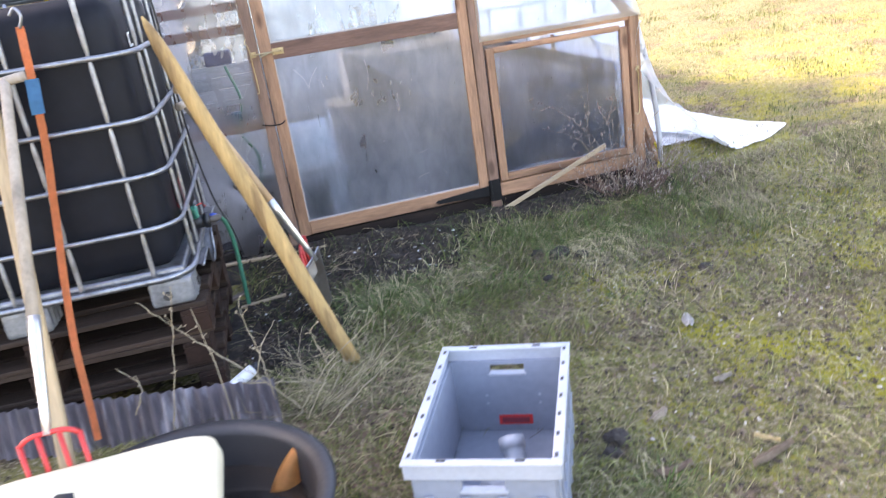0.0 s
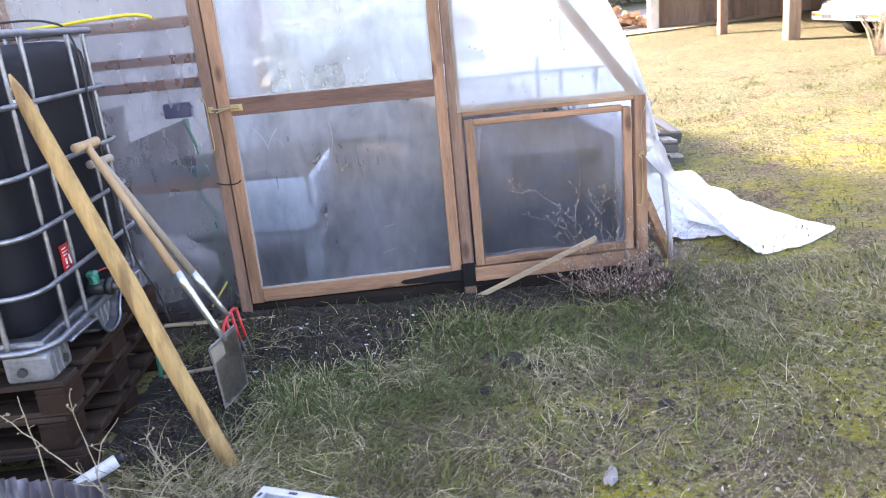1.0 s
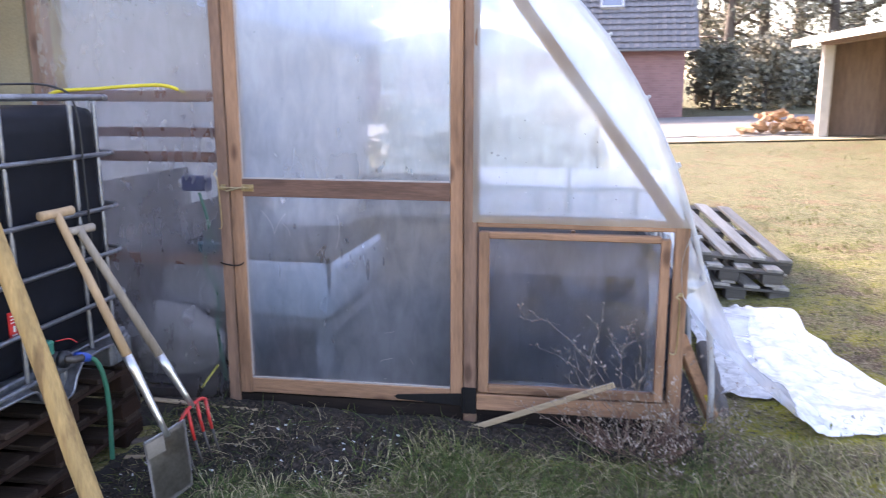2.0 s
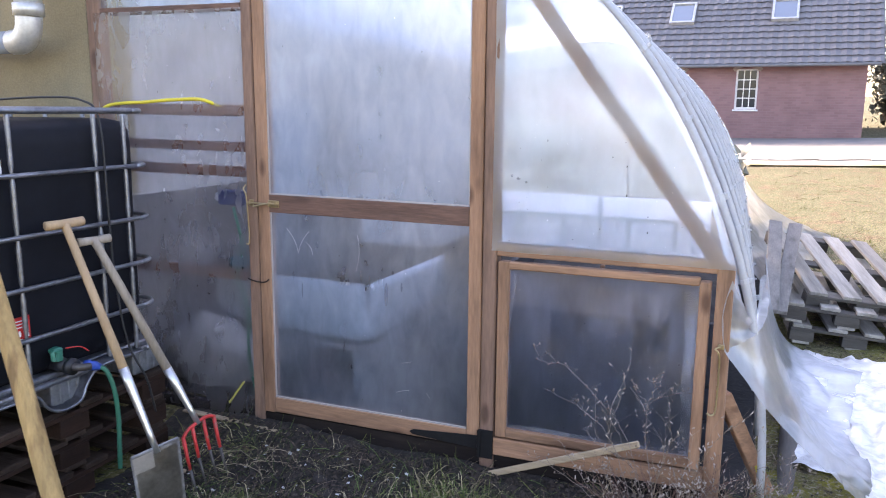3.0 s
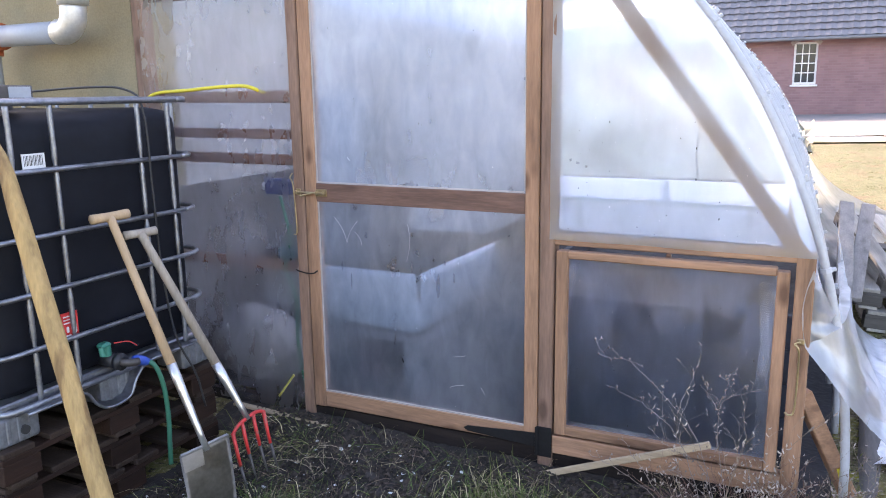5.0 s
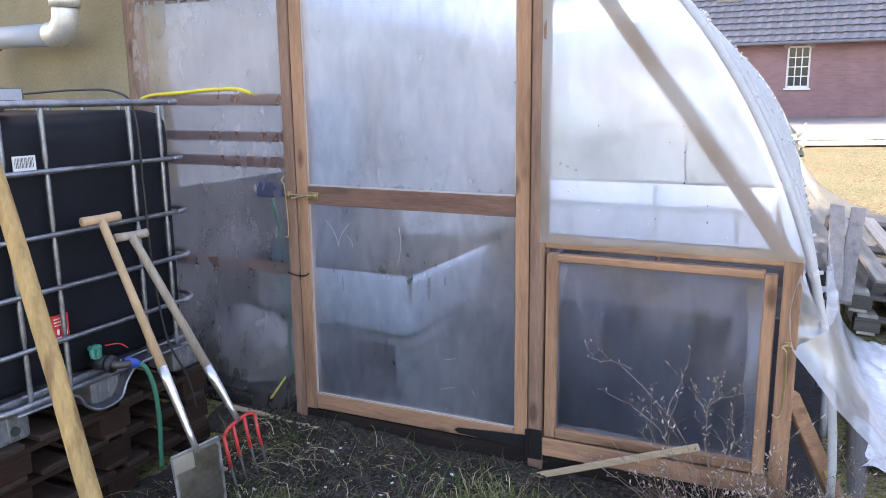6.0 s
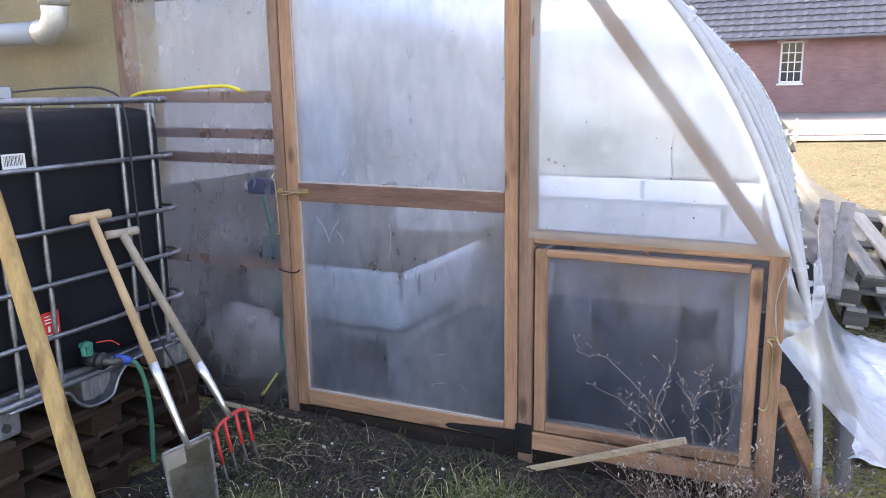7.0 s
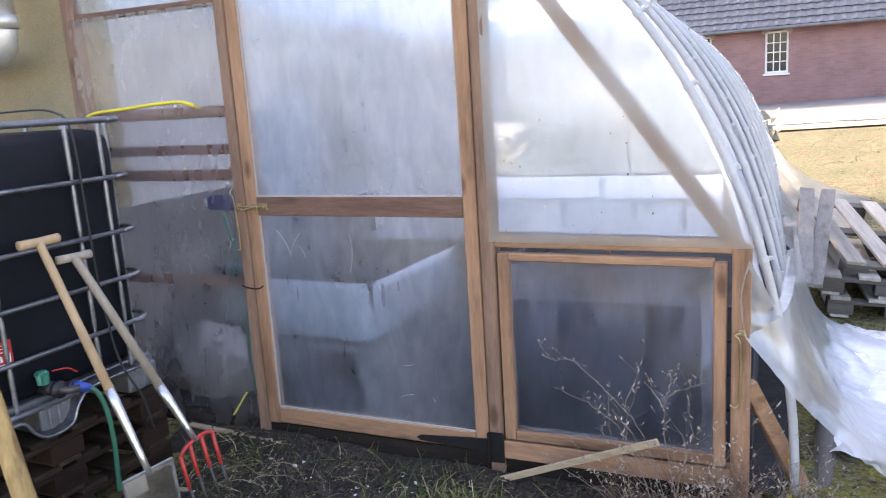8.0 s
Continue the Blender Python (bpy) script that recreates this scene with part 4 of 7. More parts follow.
def build_tank():
    t = thing("water_tank", "black plastic water tank in a galvanised tube cage on stacked pallets", "water tank")
    X0, X1, Y0, Y1 = -1.38, -0.20, -1.225, -0.225
    # bottle
    bm = bmesh.new()
    box(bm, (X0 + 0.03, Y0 + 0.03, 0.545), (X1 - 0.03, Y1 - 0.03, 1.515), 0.10)
    bmesh.ops.subdivide_edges(bm, edges=[e for e in bm.edges if e.calc_length() > 0.3], cuts=5, use_grid_fill=True)
    for v in bm.verts:
        v.co += 0.006 * noise.noise_vector(v.co * 2.5)
    part("bottle", bm, M_TANK, t, "black blow-moulded plastic bottle", True)
    # filler neck
    bm = bmesh.new()
    lathe(bm, [(0.0, 1.575), (0.10, 1.575), (0.11, 1.56), (0.11, 1.515), (0.12, 1.51)], 24, (-0.79, -0.74, 0))
    part("lid", bm, M_BLACK_PL, t, "", True)

    def ring(z, r=0.0095, out=0.012, rad=0.11):
        x0, x1, y0, y1 = X0 - out, X1 + out, Y0 - out, Y1 + out
        pts = []
        for cx, cy, a0 in ((x1 - rad, y1 - rad, 0), (x0 + rad, y1 - rad, 90), (x0 + rad, y0 + rad, 180), (x1 - rad, y0 + rad, 270)):
            for k in range(7):
                a = radians(a0 + 15 * k)
                pts.append((cx + rad * math.cos(a), cy + rad * math.sin(a), z))
        pts.append(pts[0])
        return pts
    for z in (1.322, 1.102, 0.913, 0.724):
        tubepart("cage_bar", ring(z), 0.0095, M_GALV, t)
    tubepart("cage_bar", ring(1.548, out=0.006), 0.0125, M_GALV, t, "thick top tube of the cage", 12)
    tubepart("cage_bar", ring(0.532, out=0.006), 0.0125, M_GALV, t, "thick bottom tube of the cage", 12)
    ups = []
    for y in (-1.054, -0.896, -0.522, -0.371):
        ups.append((X1 + 0.002, y))
    for y in (-1.13, -0.98, -0.75, -0.51, -0.36):
        ups.append((X0 - 0.002, y))
    for x in (-1.25, -1.02, -0.80, -0.575, -0.325):
        ups += [(x, Y0 - 0.002), (x, Y1 + 0.002)]
    for x, y in ups:
        pts = [(x, y, 0.535 + 1.01 * k / 44) for k in range(45)]
        rs = [0.0095 if min(abs(p[2] - q) for q in (1.322, 1.102, 0.913, 0.724)) > 0.02 else 0.0065 for p in pts]
        tubepart("cage_upright", pts, rs, M_GALV, t, "", 8)
    # top bars and plate
    for y in (-0.95, -0.52):
        tubepart("top_bar", ((X0 - 0.003, y, 1.552), (X1 + 0.003, y, 1.552)), 0.011, M_GALV, t)
    bm = bmesh.new()
    box(bm, (-0.30, -1.08, 1.556), (-0.235, -0.92, 1.603), 0.004)
    plate = part("plate", bm, M_DARK_STEEL, t, "dark name plate holder")
    boxpart("tag", (-0.2345, -1.01, 1.562), (-0.2325, -0.93, 1.598), M_PIPE, plate, "pale grey tag", 0)
    # tray and feet
    bm = bmesh.new()
    box(bm, (X0 + 0.02, Y0 + 0.02, 0.522), (X1 - 0.02, Y1 - 0.02, 0.56), 0.015)
    part("tray", bm, M_GALV, t, "galvanised sheet tray")
    for x in (X0 + 0.085, (X0 + X1) / 2, X1 - 0.085):
        for y in (Y0 + 0.085, (Y0 + Y1) / 2, Y1 - 0.085):
            bm = bmesh.new()
            box(bm, (x - 0.08, y - 0.08, PT), (x + 0.08, y + 0.08, 0.522), 0.02)
            for k in (-0.04, 0.0, 0.04):
                box(bm, (x + 0.078, y + k - 0.008, PT + 0.01), (x + 0.085, y + k + 0.008, 0.515), 0.003)
            part("foot", bm, M_FOOT, t, "pressed ribbed steel corner foot")
    for x, y, ax in ((X1 + 0.001, Y0 + 0.10, "x"), (X1 - 0.10, Y0 - 0.001, "y")):
        bm = bmesh.new()
        m = Matrix.Translation((x, y, 0.462)) @ Matrix.Rotation(radians(90), 4, "Y" if ax == "x" else "X")
        bmesh.ops.create_cone(bm, cap_ends=True, segments=16, radius1=0.016, radius2=0.016, depth=0.012, matrix=m)
        part("hole", bm, M_INK, t)
    # bent guard tube below the valve
    bm = bmesh.new()
    line = [(0, y, z) for y, z in ((-1.13, 0.532), (-0.96, 0.528), (-0.90, 0.520), (-0.865, 0.470), (-0.82, 0.438), (-0.76, 0.432), (-0.705, 0.448), (-0.675, 0.500), (-0.62, 0.545), (-0.50, 0.552), (-0.36, 0.545))]
    grid_sheet(bm, lambda u, v: curve_at(line, u) + Vector((X1 - 0.05 + 0.085 * v, 0, 0.008 * math.sin(math.pi * v) - 0.010 * v)), 60, 5)
    bmesh.ops.solidify(bm, geom=bm.faces[:], thickness=0.004)
    part("valve_guard", bm, M_GALV, t, "pressed steel rim dipping under the valve", True)
    tubepart("valve_guard", [curve_at(line, k / 40) + Vector((X1 + 0.036, 0, -0.010)) for k in range(41)], 0.006, M_GALV, t)
    # labels
    bm = bmesh.new()
    box(bm, (X1 - 0.026, -1.0, 1.328), (X1 - 0.022, -0.915, 1.378), 0)
    lab = part("label", bm, M_WHITE_PRINT, t, "white label with bars")
    bm = bmesh.new()
    for k in range(14):
        y = -0.994 + 0.0052 * k
        box(bm, (X1 - 0.0225, y, 1.338), (X1 - 0.0205, y + 0.0008 + 0.0012 * ((k * 7) % 3) / 2, 1.372), 0)
    part("print", bm, M_INK, lab)
    bm = bmesh.new()
    box(bm, (X1 - 0.027, -0.925, 0.703), (X1 - 0.022, -0.858, 0.808), 0)
    red = part("red_label", bm, M_RED_LABEL, t, "red warning label with white signs")
    bm = bmesh.new()
    for k in range(3):
        box(bm, (X1 - 0.0225, -0.917, 0.792 - 0.012 * k), (X1 - 0.0205, -0.885 + 0.008 * (k % 2), 0.796 - 0.012 * k), 0)
    box(bm, (X1 - 0.0225, -0.880, 0.728), (X1 - 0.0205, -0.868, 0.765), 0.004)
    box(bm, (X1 - 0.0225, -0.915, 0.722), (X1 - 0.0205, -0.892, 0.727), 0)
    box(bm, (X1 - 0.0225, -0.908, 0.735), (X1 - 0.0205, -0.899, 0.758), 0.003)
    part("print", bm, M_WHITE_PRINT, red)
    # valve
    bm = bmesh.new()
    tube(bm, ((X1 - 0.06, -0.75, 0.585), (X1 + 0.035, -0.75, 0.585)), 0.028, 16)
    tube(bm, ((X1 + 0.035, -0.75, 0.585), (X1 + 0.055, -0.75, 0.585)), 0.033, 16)
    part("valve", bm, M_BLACK_PL, t, "black outlet valve", True)
    bm = bmesh.new()
    tube(bm, ((X1 + 0.0, -0.772, 0.61), (X1 + 0.0, -0.772, 0.648)), 0.02, 14)
    box(bm, (X1 - 0.02, -0.80, 0.640), (X1 + 0.02, -0.755, 0.662), 0.008)
    tube(bm, ((X1 + 0.01, -0.80, 0.652), (X1 + 0.015, -0.80, 0.618)), 0.010, 8)
    part("valve_handle", bm, M_GREEN_PL, t, "small green valve handle")
    tubepart("elbow", curve_pts([(X1 + 0.05, -0.75, 0.585), (X1 + 0.075, -0.735, 0.58), (X1 + 0.085, -0.70, 0.575)], 4), 0.015, M_DARK_STEEL, t)
    tubepart("red_wire", curve_pts([(X1 + 0.01, -0.74, 0.65), (X1 + 0.03, -0.69, 0.645), (X1 + 0.04, -0.66, 0.62)], 4), 0.0025, M_RED_PAINT, t)
    t.matrix_basis = Matrix.Translation((-0.765, -0.7325, 0.011)) @ Matrix.Rotation(radians(1.6), 4, "Z") @ Matrix.Translation((0.79, 0.725, 0))


build_tank()

_hose = thing("garden_hose", "short green hose with a blue coupling on the tank outlet", "hose")
tubepart("hose", curve_pts([(-0.108, -0.652, 0.572), (-0.082, -0.625, 0.553), (-0.066, -0.605, 0.47), (-0.064, -0.595, 0.345), (-0.066, -0.598, 0.22), (-0.068, -0.60, 0.13)], 8), 0.0095, M_HOSE_GREEN, _hose)
bm = bmesh.new()
tube(bm, ((-0.122, -0.69, 0.588), (-0.116, -0.675, 0.584), (-0.106, -0.65, 0.574), (-0.098, -0.635, 0.565)), [0.017, 0.021, 0.019, 0.013], 12)
part("coupling", bm, M_BLUE_PL, _hose, "blue plastic coupling", True)

tagged(tubepart("cable", curve_pts([(-0.75, -0.55, 1.597), (-0.45, -0.52, 1.610), (-0.25, -0.50, 1.600), (-0.165, -0.495, 1.52), (-0.156, -0.49, 1.2), (-0.15, -0.485, 0.9), (-0.12, -0.47, 0.62), (-0.08, -0.42, 0.45), (-0.06, -0.40, 0.30)], 8), 0.0045, M_HOSE_BLACK),
       "thin black cable hanging down over the tank cage", "cable")
tagged(tubepart("yellow_hose", curve_pts([(-0.68, -0.03, 1.548), (-0.62, 0.0, 1.586), (-0.41, -0.012, 1.597), (-0.26, -0.012, 1.607), (-0.10, -0.012, 1.611), (-0.03, -0.01, 1.598), (-0.01, 0.03, 1.578)], 8), 0.0078, M_HOSE_YELLOW),
       "bright yellow hose laid along a slat of the greenhouse", "hose")


# ---------------------------------------------------------------- drain pipes on the rendered wall
def build_pipes():
    p = thing("drain_pipe", "grey plastic drain pipe with orange elbow and zinc downpipe", "drain pipe")
    y = -0.14
    tubepart("pipe", ((-1.60, y, 1.55), (-1.60, y, 1.84)), 0.052, M_PIPE, p, "grey vertical pipe", 18)
    tubepart("pipe", ((-1.54, y, 1.905), (-1.05, y, 1.905)), 0.052, M_PIPE, p, "grey horizontal pipe", 18)
    bm = bmesh.new()
    tube(bm, curve_pts([(-1.60, y, 1.82), (-1.60, y, 1.88), (-1.565, y, 1.905), (-1.50, y, 1.905)], 5), 0.06, 18)
    tube(bm, ((-1.60, y, 1.815), (-1.60, y, 1.845)), 0.066, 18)
    tube(bm, ((-1.515, y, 1.905), (-1.485, y, 1.905)), 0.066, 18)
    part("elbow", bm, M_PIPE_ORANGE, p, "orange plastic elbow", True)
    bm = bmesh.new()
    tube(bm, curve_pts([(-1.06, y, 1.905), (-1.0, y, 1.91), (-0.955, y, 1.955), (-0.945, y, 2.02)], 6), 0.058, 18)
    tube(bm, ((-0.943, y, 2.02), (-0.943, y, 2.075)), 0.068, 18)
    part("elbow", bm, M_ZINC, p, "dull zinc elbow", True)
    tubepart("downpipe", ((-0.943, y, 2.04), (-0.943, y, 2.58)), 0.06, M_ZINC, p, "", 18)
    for z in (2.45, ):
        boxpart("bracket", (-0.955, y, z), (-0.93, 0.05, z + 0.03), M_ZINC, p)
    p.matrix_basis = pose(-0.008, 0, -0.034)


build_pipes()


# ---------------------------------------------------------------- tools leaning on the tank
def t_handle(bm, top, axis, half=0.075, r=0.017):
    axis = Vector(axis).normalized()
    tube(bm, [top - axis * half, top - axis * half * 0.95, top - axis * half * 0.5, top, top + axis * half * 0.5, top + axis * half * 0.95, top + axis * half],
         [r * 0.7, r * 1.05, r, r * 0.95, r, r * 1.05, r * 0.7], 12)


def build_spade():
    s = thing("spade", "spade with ash T-handle and worn steel blade leaning on the tank", "spade")
    top, neck = Vector((-0.090, -0.752, 1.152)), Vector((0.266, -0.735, 0.339))
    d = (neck - top).normalized()
    join = top + d * ((neck - top).length * 0.665)
    bm = bmesh.new()
    tube(bm, (top, top + d * 0.03, top + d * 0.3, join), [0.0165, 0.015, 0.0155, 0.0175], 12)
    t_handle(bm, top, (0.15, 1, 0.03))
    part("handle", bm, M_ASH, s, "pale ash shaft with T-grip", True)
    bm = bmesh.new()
    tube(bm, (join - d * 0.02, join + d * 0.04, neck - d * 0.06, neck + d * 0.02), [0.0180, 0.0175, 0.0125, 0.011], 12)
    part("socket", bm, M_SHINY, s, "bright steel socket", True)
    side, down = Vector((0.34, 0.93, 0.12)).normalized(), Vector((0.045, 0.05, -1.0)).normalized()
    nor = side.cross(down).normalized()
    bm = bmesh.new()

    def blade(u, v):
        x = (2 * u - 1) * 0.096 * (1 - 0.06 * v)
        lift = 0.010 * (1 - (2 * u - 1) ** 2) * (v - 0.5)
        return neck + side * x + down * (v * 0.275 + lift * 0.4) + nor * (0.005 * (2 * u - 1) ** 2 - 0.004 * math.sin(math.pi * v))
    grid_sheet(bm, blade, 12, 12)
    bmesh.ops.solidify(bm, geom=bm.faces[:], thickness=0.003)
    sheet = part("blade", bm, M_STEEL, s, "flat rectangular steel blade, dull and soiled", True)
    bm = bmesh.new()
    tube(bm, [blade(u, 0.0) for u in (0.03, 0.2, 0.4, 0.6, 0.8, 0.97)], 0.0045, 6)
    part("tread", bm, M_GALV, sheet)
    bm = bmesh.new()
    face = 0.004 if nor.y < 0 else -0.004
    grid_sheet(bm, lambda u, v: blade(0.03 + 0.40 * u, 0.03 + 0.22 * v) + nor * face, 4, 4)
    bmesh.ops.solidify(bm, geom=bm.faces[:], thickness=0.0006)
    part("sticker", bm, mat("worn_sticker", (0.42, 0.37, 0.31), rough=0.6, var=0.15), sheet, "pale worn sticker")


def garden_fork(top, cross, side, handle_mat, socket_from, label, tine_len=0.26, tilt=None):
    f = thing("garden_fork", label, "garden fork")
    top, cross = Vector(top), Vector(cross)
    d = (cross - top).normalized()
    L = (cross - top).length
    j = top + d * L * socket_from
    bm = bmesh.new()
    tube(bm, (top, top + d * 0.03, j), [0.0175, 0.016, 0.018], 12)
    side = Vector(side).normalized()
    t_handle(bm, top, side, 0.065, 0.016)
    part("handle", bm, handle_mat, f, "", True)
    bm = bmesh.new()
    tube(bm, (j - d * 0.02, j + d * 0.05, cross - d * 0.06, cross + d * 0.006), [0.0185, 0.0180, 0.0125, 0.011], 12)
    part("socket", bm, M_SHINY, f, "", True)
    side = (side - d * side.dot(d)).normalized()
    dn = Vector(tilt).normalized() if tilt else d
    nor = side.cross(dn).normalized()
    bm = bmesh.new()
    w = 0.078
    arch = [cross + side * (w * k / 6) + dn * (0.022 * (abs(k) / 6) ** 4) for k in range(-6, 7)]
    tube(bm, arch, 0.0075, 8)
    for k in (-1, -0.36, 0.36, 1):
        a = cross + side * w * k + dn * (0.022 * k ** 4)
        tube(bm, [a - dn * 0.005, a + dn * tine_len * 0.35 + nor * 0.006, a + dn * tine_len * 0.55 + nor * 0.007], [0.008, 0.0072, 0.0065], 8)
    part("fork_head", bm, M_RED_PAINT, f, "red-painted fork head", True)
    for k in (-1, -0.36, 0.36, 1):
        a = cross + side * w * k + dn * (0.022 * k ** 4)
        tubepart("tine", [a + dn * tine_len * 0.54 + nor * 0.007, a + dn * tine_len * 0.8 + nor * 0.004, a + dn * tine_len], [0.0065, 0.0055, 0.003], M_DARK_STEEL, f, "dark soiled tine", 8)
    return f


build_spade()
garden_fork((-0.120, -0.60, 1.065), (0.215, -0.455, 0.322), (0.28, 0.96, 0.03), M_OLD_ASH, 0.72, "garden fork with grey T-handle and red head leaning on the tank", 0.25, (0.17, 0.06, -0.95))

# yellow pole
_a, _b = Vector((0.358, -1.160, -0.01)), Vector((-0.108, -1.118, 1.434))
_d = (_b - _a)
_pts = [_a + _d * t for t in (0, 0.1, 0.3, 0.5, 0.7, 0.86, 0.93, 0.97, 1.0)]
_pole = thing("wooden_pole", "yellowish debarked wooden stake with a sharpened tip leaning on the tank", "wooden pole")
bm = bmesh.new()
tube(bm, [p + 0.006 * noise.noise_vector(p * 3) for p in _pts], [0.030, 0.031, 0.033, 0.032, 0.030, 0.028, 0.024, 0.016, 0.004], 14)
part("stake", bm, M_POLE, _pole, "", True)


# ---------------------------------------------------------------- in front of the tank
def crate_frame(bm, x, y, z0, z1, t, bev):
    """Four walls of a rectangular rim."""
    box(bm, (-x, -y, z0), (x, -y + t, z1), bev)
    box(bm, (-x, y - t, z0), (x, y, z1), bev)
    box(bm, (-x, -y + t, z0), (-x + t, y - t, z1), bev)
    box(bm, (x - t, -y + t, z0), (x, y - t, z1), bev)


def plate_with_hole(bm, outer, inner, y0, y1):
    """An upright plate, thick from y0 to y1, with a rectangular opening."""
    def ring(r, y):
        xa, xb, za, zb = r
        return [bm.verts.new(p) for p in ((xa, y, za), (xb, y, za), (xb, y, zb), (xa, y, zb))]
    fo, fi, bo, bi = ring(outer, y0), ring(inner, y0), ring(outer, y1), ring(inner, y1)
    for k in range(4):
        j = (k + 1) % 4
        for q in ((fo[k], fo[j], fi[j], fi[k]), (bo[j], bo[k], bi[k], bi[j]), (fo[j], fo[k], bo[k], bo[j]), (fi[k], fi[j], bi[j], bi[k])):
            bm.faces.new(q)


def build_crate():
    """Folding box 0.40 x 0.60 m; long side along local y, far end at +y."""
    c = thing("folding_crate", "grey plastic folding crate, open and empty, on the grass", "crate")
    X, Y, H = 0.20, 0.30, 0.325
    bm = bmesh.new()
    box(bm, (-X + 0.012, -Y + 0.012, 0.0), (X - 0.012, Y - 0.012, 0.018), 0.004)
    part("floor", bm, M_CRATE, c)
    for s in (-1, 1):
        bm = bmesh.new()
        x = s * (X - 0.016)
        box(bm, (x - 0.006, -Y + 0.02, 0.02), (x + 0.006, Y - 0.02, H - 0.045), 0.002)
        part("side_wall", bm, M_CRATE, c)
        for k in range(7):
            y = -Y + 0.06 + k * 0.08
            boxpart("rib", (min(x + s * 0.006, x + s * 0.013), y - 0.004, 0.03), (max(x + s * 0.006, x + s * 0.013), y + 0.004, H - 0.05), M_CRATE, c, "", 0.001)
        boxpart("rail", (min(x + s * 0.006, x + s * 0.0145), -Y + 0.03, 0.155), (max(x + s * 0.006, x + s * 0.0145), Y - 0.03, 0.165), M_CRATE, c, "", 0.001)
        # end walls with a hand grip
        bm = bmesh.new()
        y = s * (Y - 0.016)
        g0, g1, w = H - 0.088, H - 0.058, 0.055
        plate_with_hole(bm, (-X + 0.02, X - 0.02, 0.02, H - 0.045), (-w, w, g0, g1), y - 0.006, y + 0.006)
        part("end_wall", bm, M_CRATE, c)
        bm = bmesh.new()
        box(bm, (-w - 0.006, y - 0.012, g0 - 0.010), (w + 0.006, y + 0.012, g0 + 0.002), 0.003)
        part("grip_lip", bm, M_CRATE_RIM, c, "pale lip of the hand grip")
        for k in (-0.12, -0.04, 0.04, 0.12):
            bm = bmesh.new()
            box(bm, (k * 1.2 - 0.013, s * Y - 0.004, 0.03), (k * 1.2 + 0.013, s * Y + 0.004, H - 0.10), 0.002)
            part("rib", bm, M_CRATE, c)
    bm = bmesh.new()
    crate_frame(bm, X, Y, H - 0.05, H - 0.006, 0.012, 0.002)
    crate_frame(bm, X + 0.004, Y + 0.004, H - 0.008, H, 0.026, 0.002)
    part("rim", bm, M_CRATE_RIM, c, "pale flat rim")
    for x in (-X + 0.012, X - 0.012):
        for k in range(7):
            y = -Y + 0.035 + k * 0.088
            boxpart("slot", (x - 0.004, y - 0.008, H + 0.0005), (x + 0.004, y + 0.008, H + 0.0025), M_INK, c, "", 0)
    for x in (-0.10, 0.10):
        for y in (-Y + 0.012, Y - 0.012):
            boxpart("slot", (x - 0.012, y - 0.004, H + 0.0005), (x + 0.012, y + 0.004, H + 0.0025), M_INK, c, "", 0)
    lab = boxpart("label", (-0.045, Y - 0.0245, 0.045), (0.065, Y - 0.0225, 0.080), M_RED_LABEL, c, "red label inside", 0)
    boxpart("print", (-0.035, Y - 0.0265, 0.052), (0.055, Y - 0.0248, 0.072), mat("dark_red_print", (0.22, 0.03, 0.04), rough=0.6), lab, "", 0)
    for x in (-0.075, 0.095):
        for z in (0.125, 0.155):
            boxpart("rivet", (x - 0.004, Y - 0.0245, z - 0.003), (x + 0.004, Y - 0.0225, z + 0.003), M_CRATE_RIM, c, "", 0)
    c.matrix_basis = pose(0.712, -2.118, gn(0.712, -2.118) + 0.004, 0, 0, -22)
    fit = thing("pipe_fitting", "short grey plastic pipe fitting in the crate", "pipe fitting")
    tubepart("body", curve_pts([(0, 0, 0.03), (0.05, 0.0, 0.032), (0.085, 0.015, 0.045), (0.10, 0.045, 0.075)], 5), 0.03, M_PIPE, fit)
    tubepart("collar", ((0.097, 0.04, 0.07), (0.107, 0.062, 0.092)), 0.036, M_PIPE, fit)
    fit.matrix_basis = pose(0.675, -2.143, gn(0.712, -2.118) + 0.026, 0, 0, 20) @ Matrix.Scale(1.1, 4)
    f2 = copy_thing(fit, pose(0.785, -2.20, gn(0.712, -2.118) + 0.026, 0, 0, 165))
    tagged(f2, "small grey plastic pipe elbow in the crate")


build_crate()


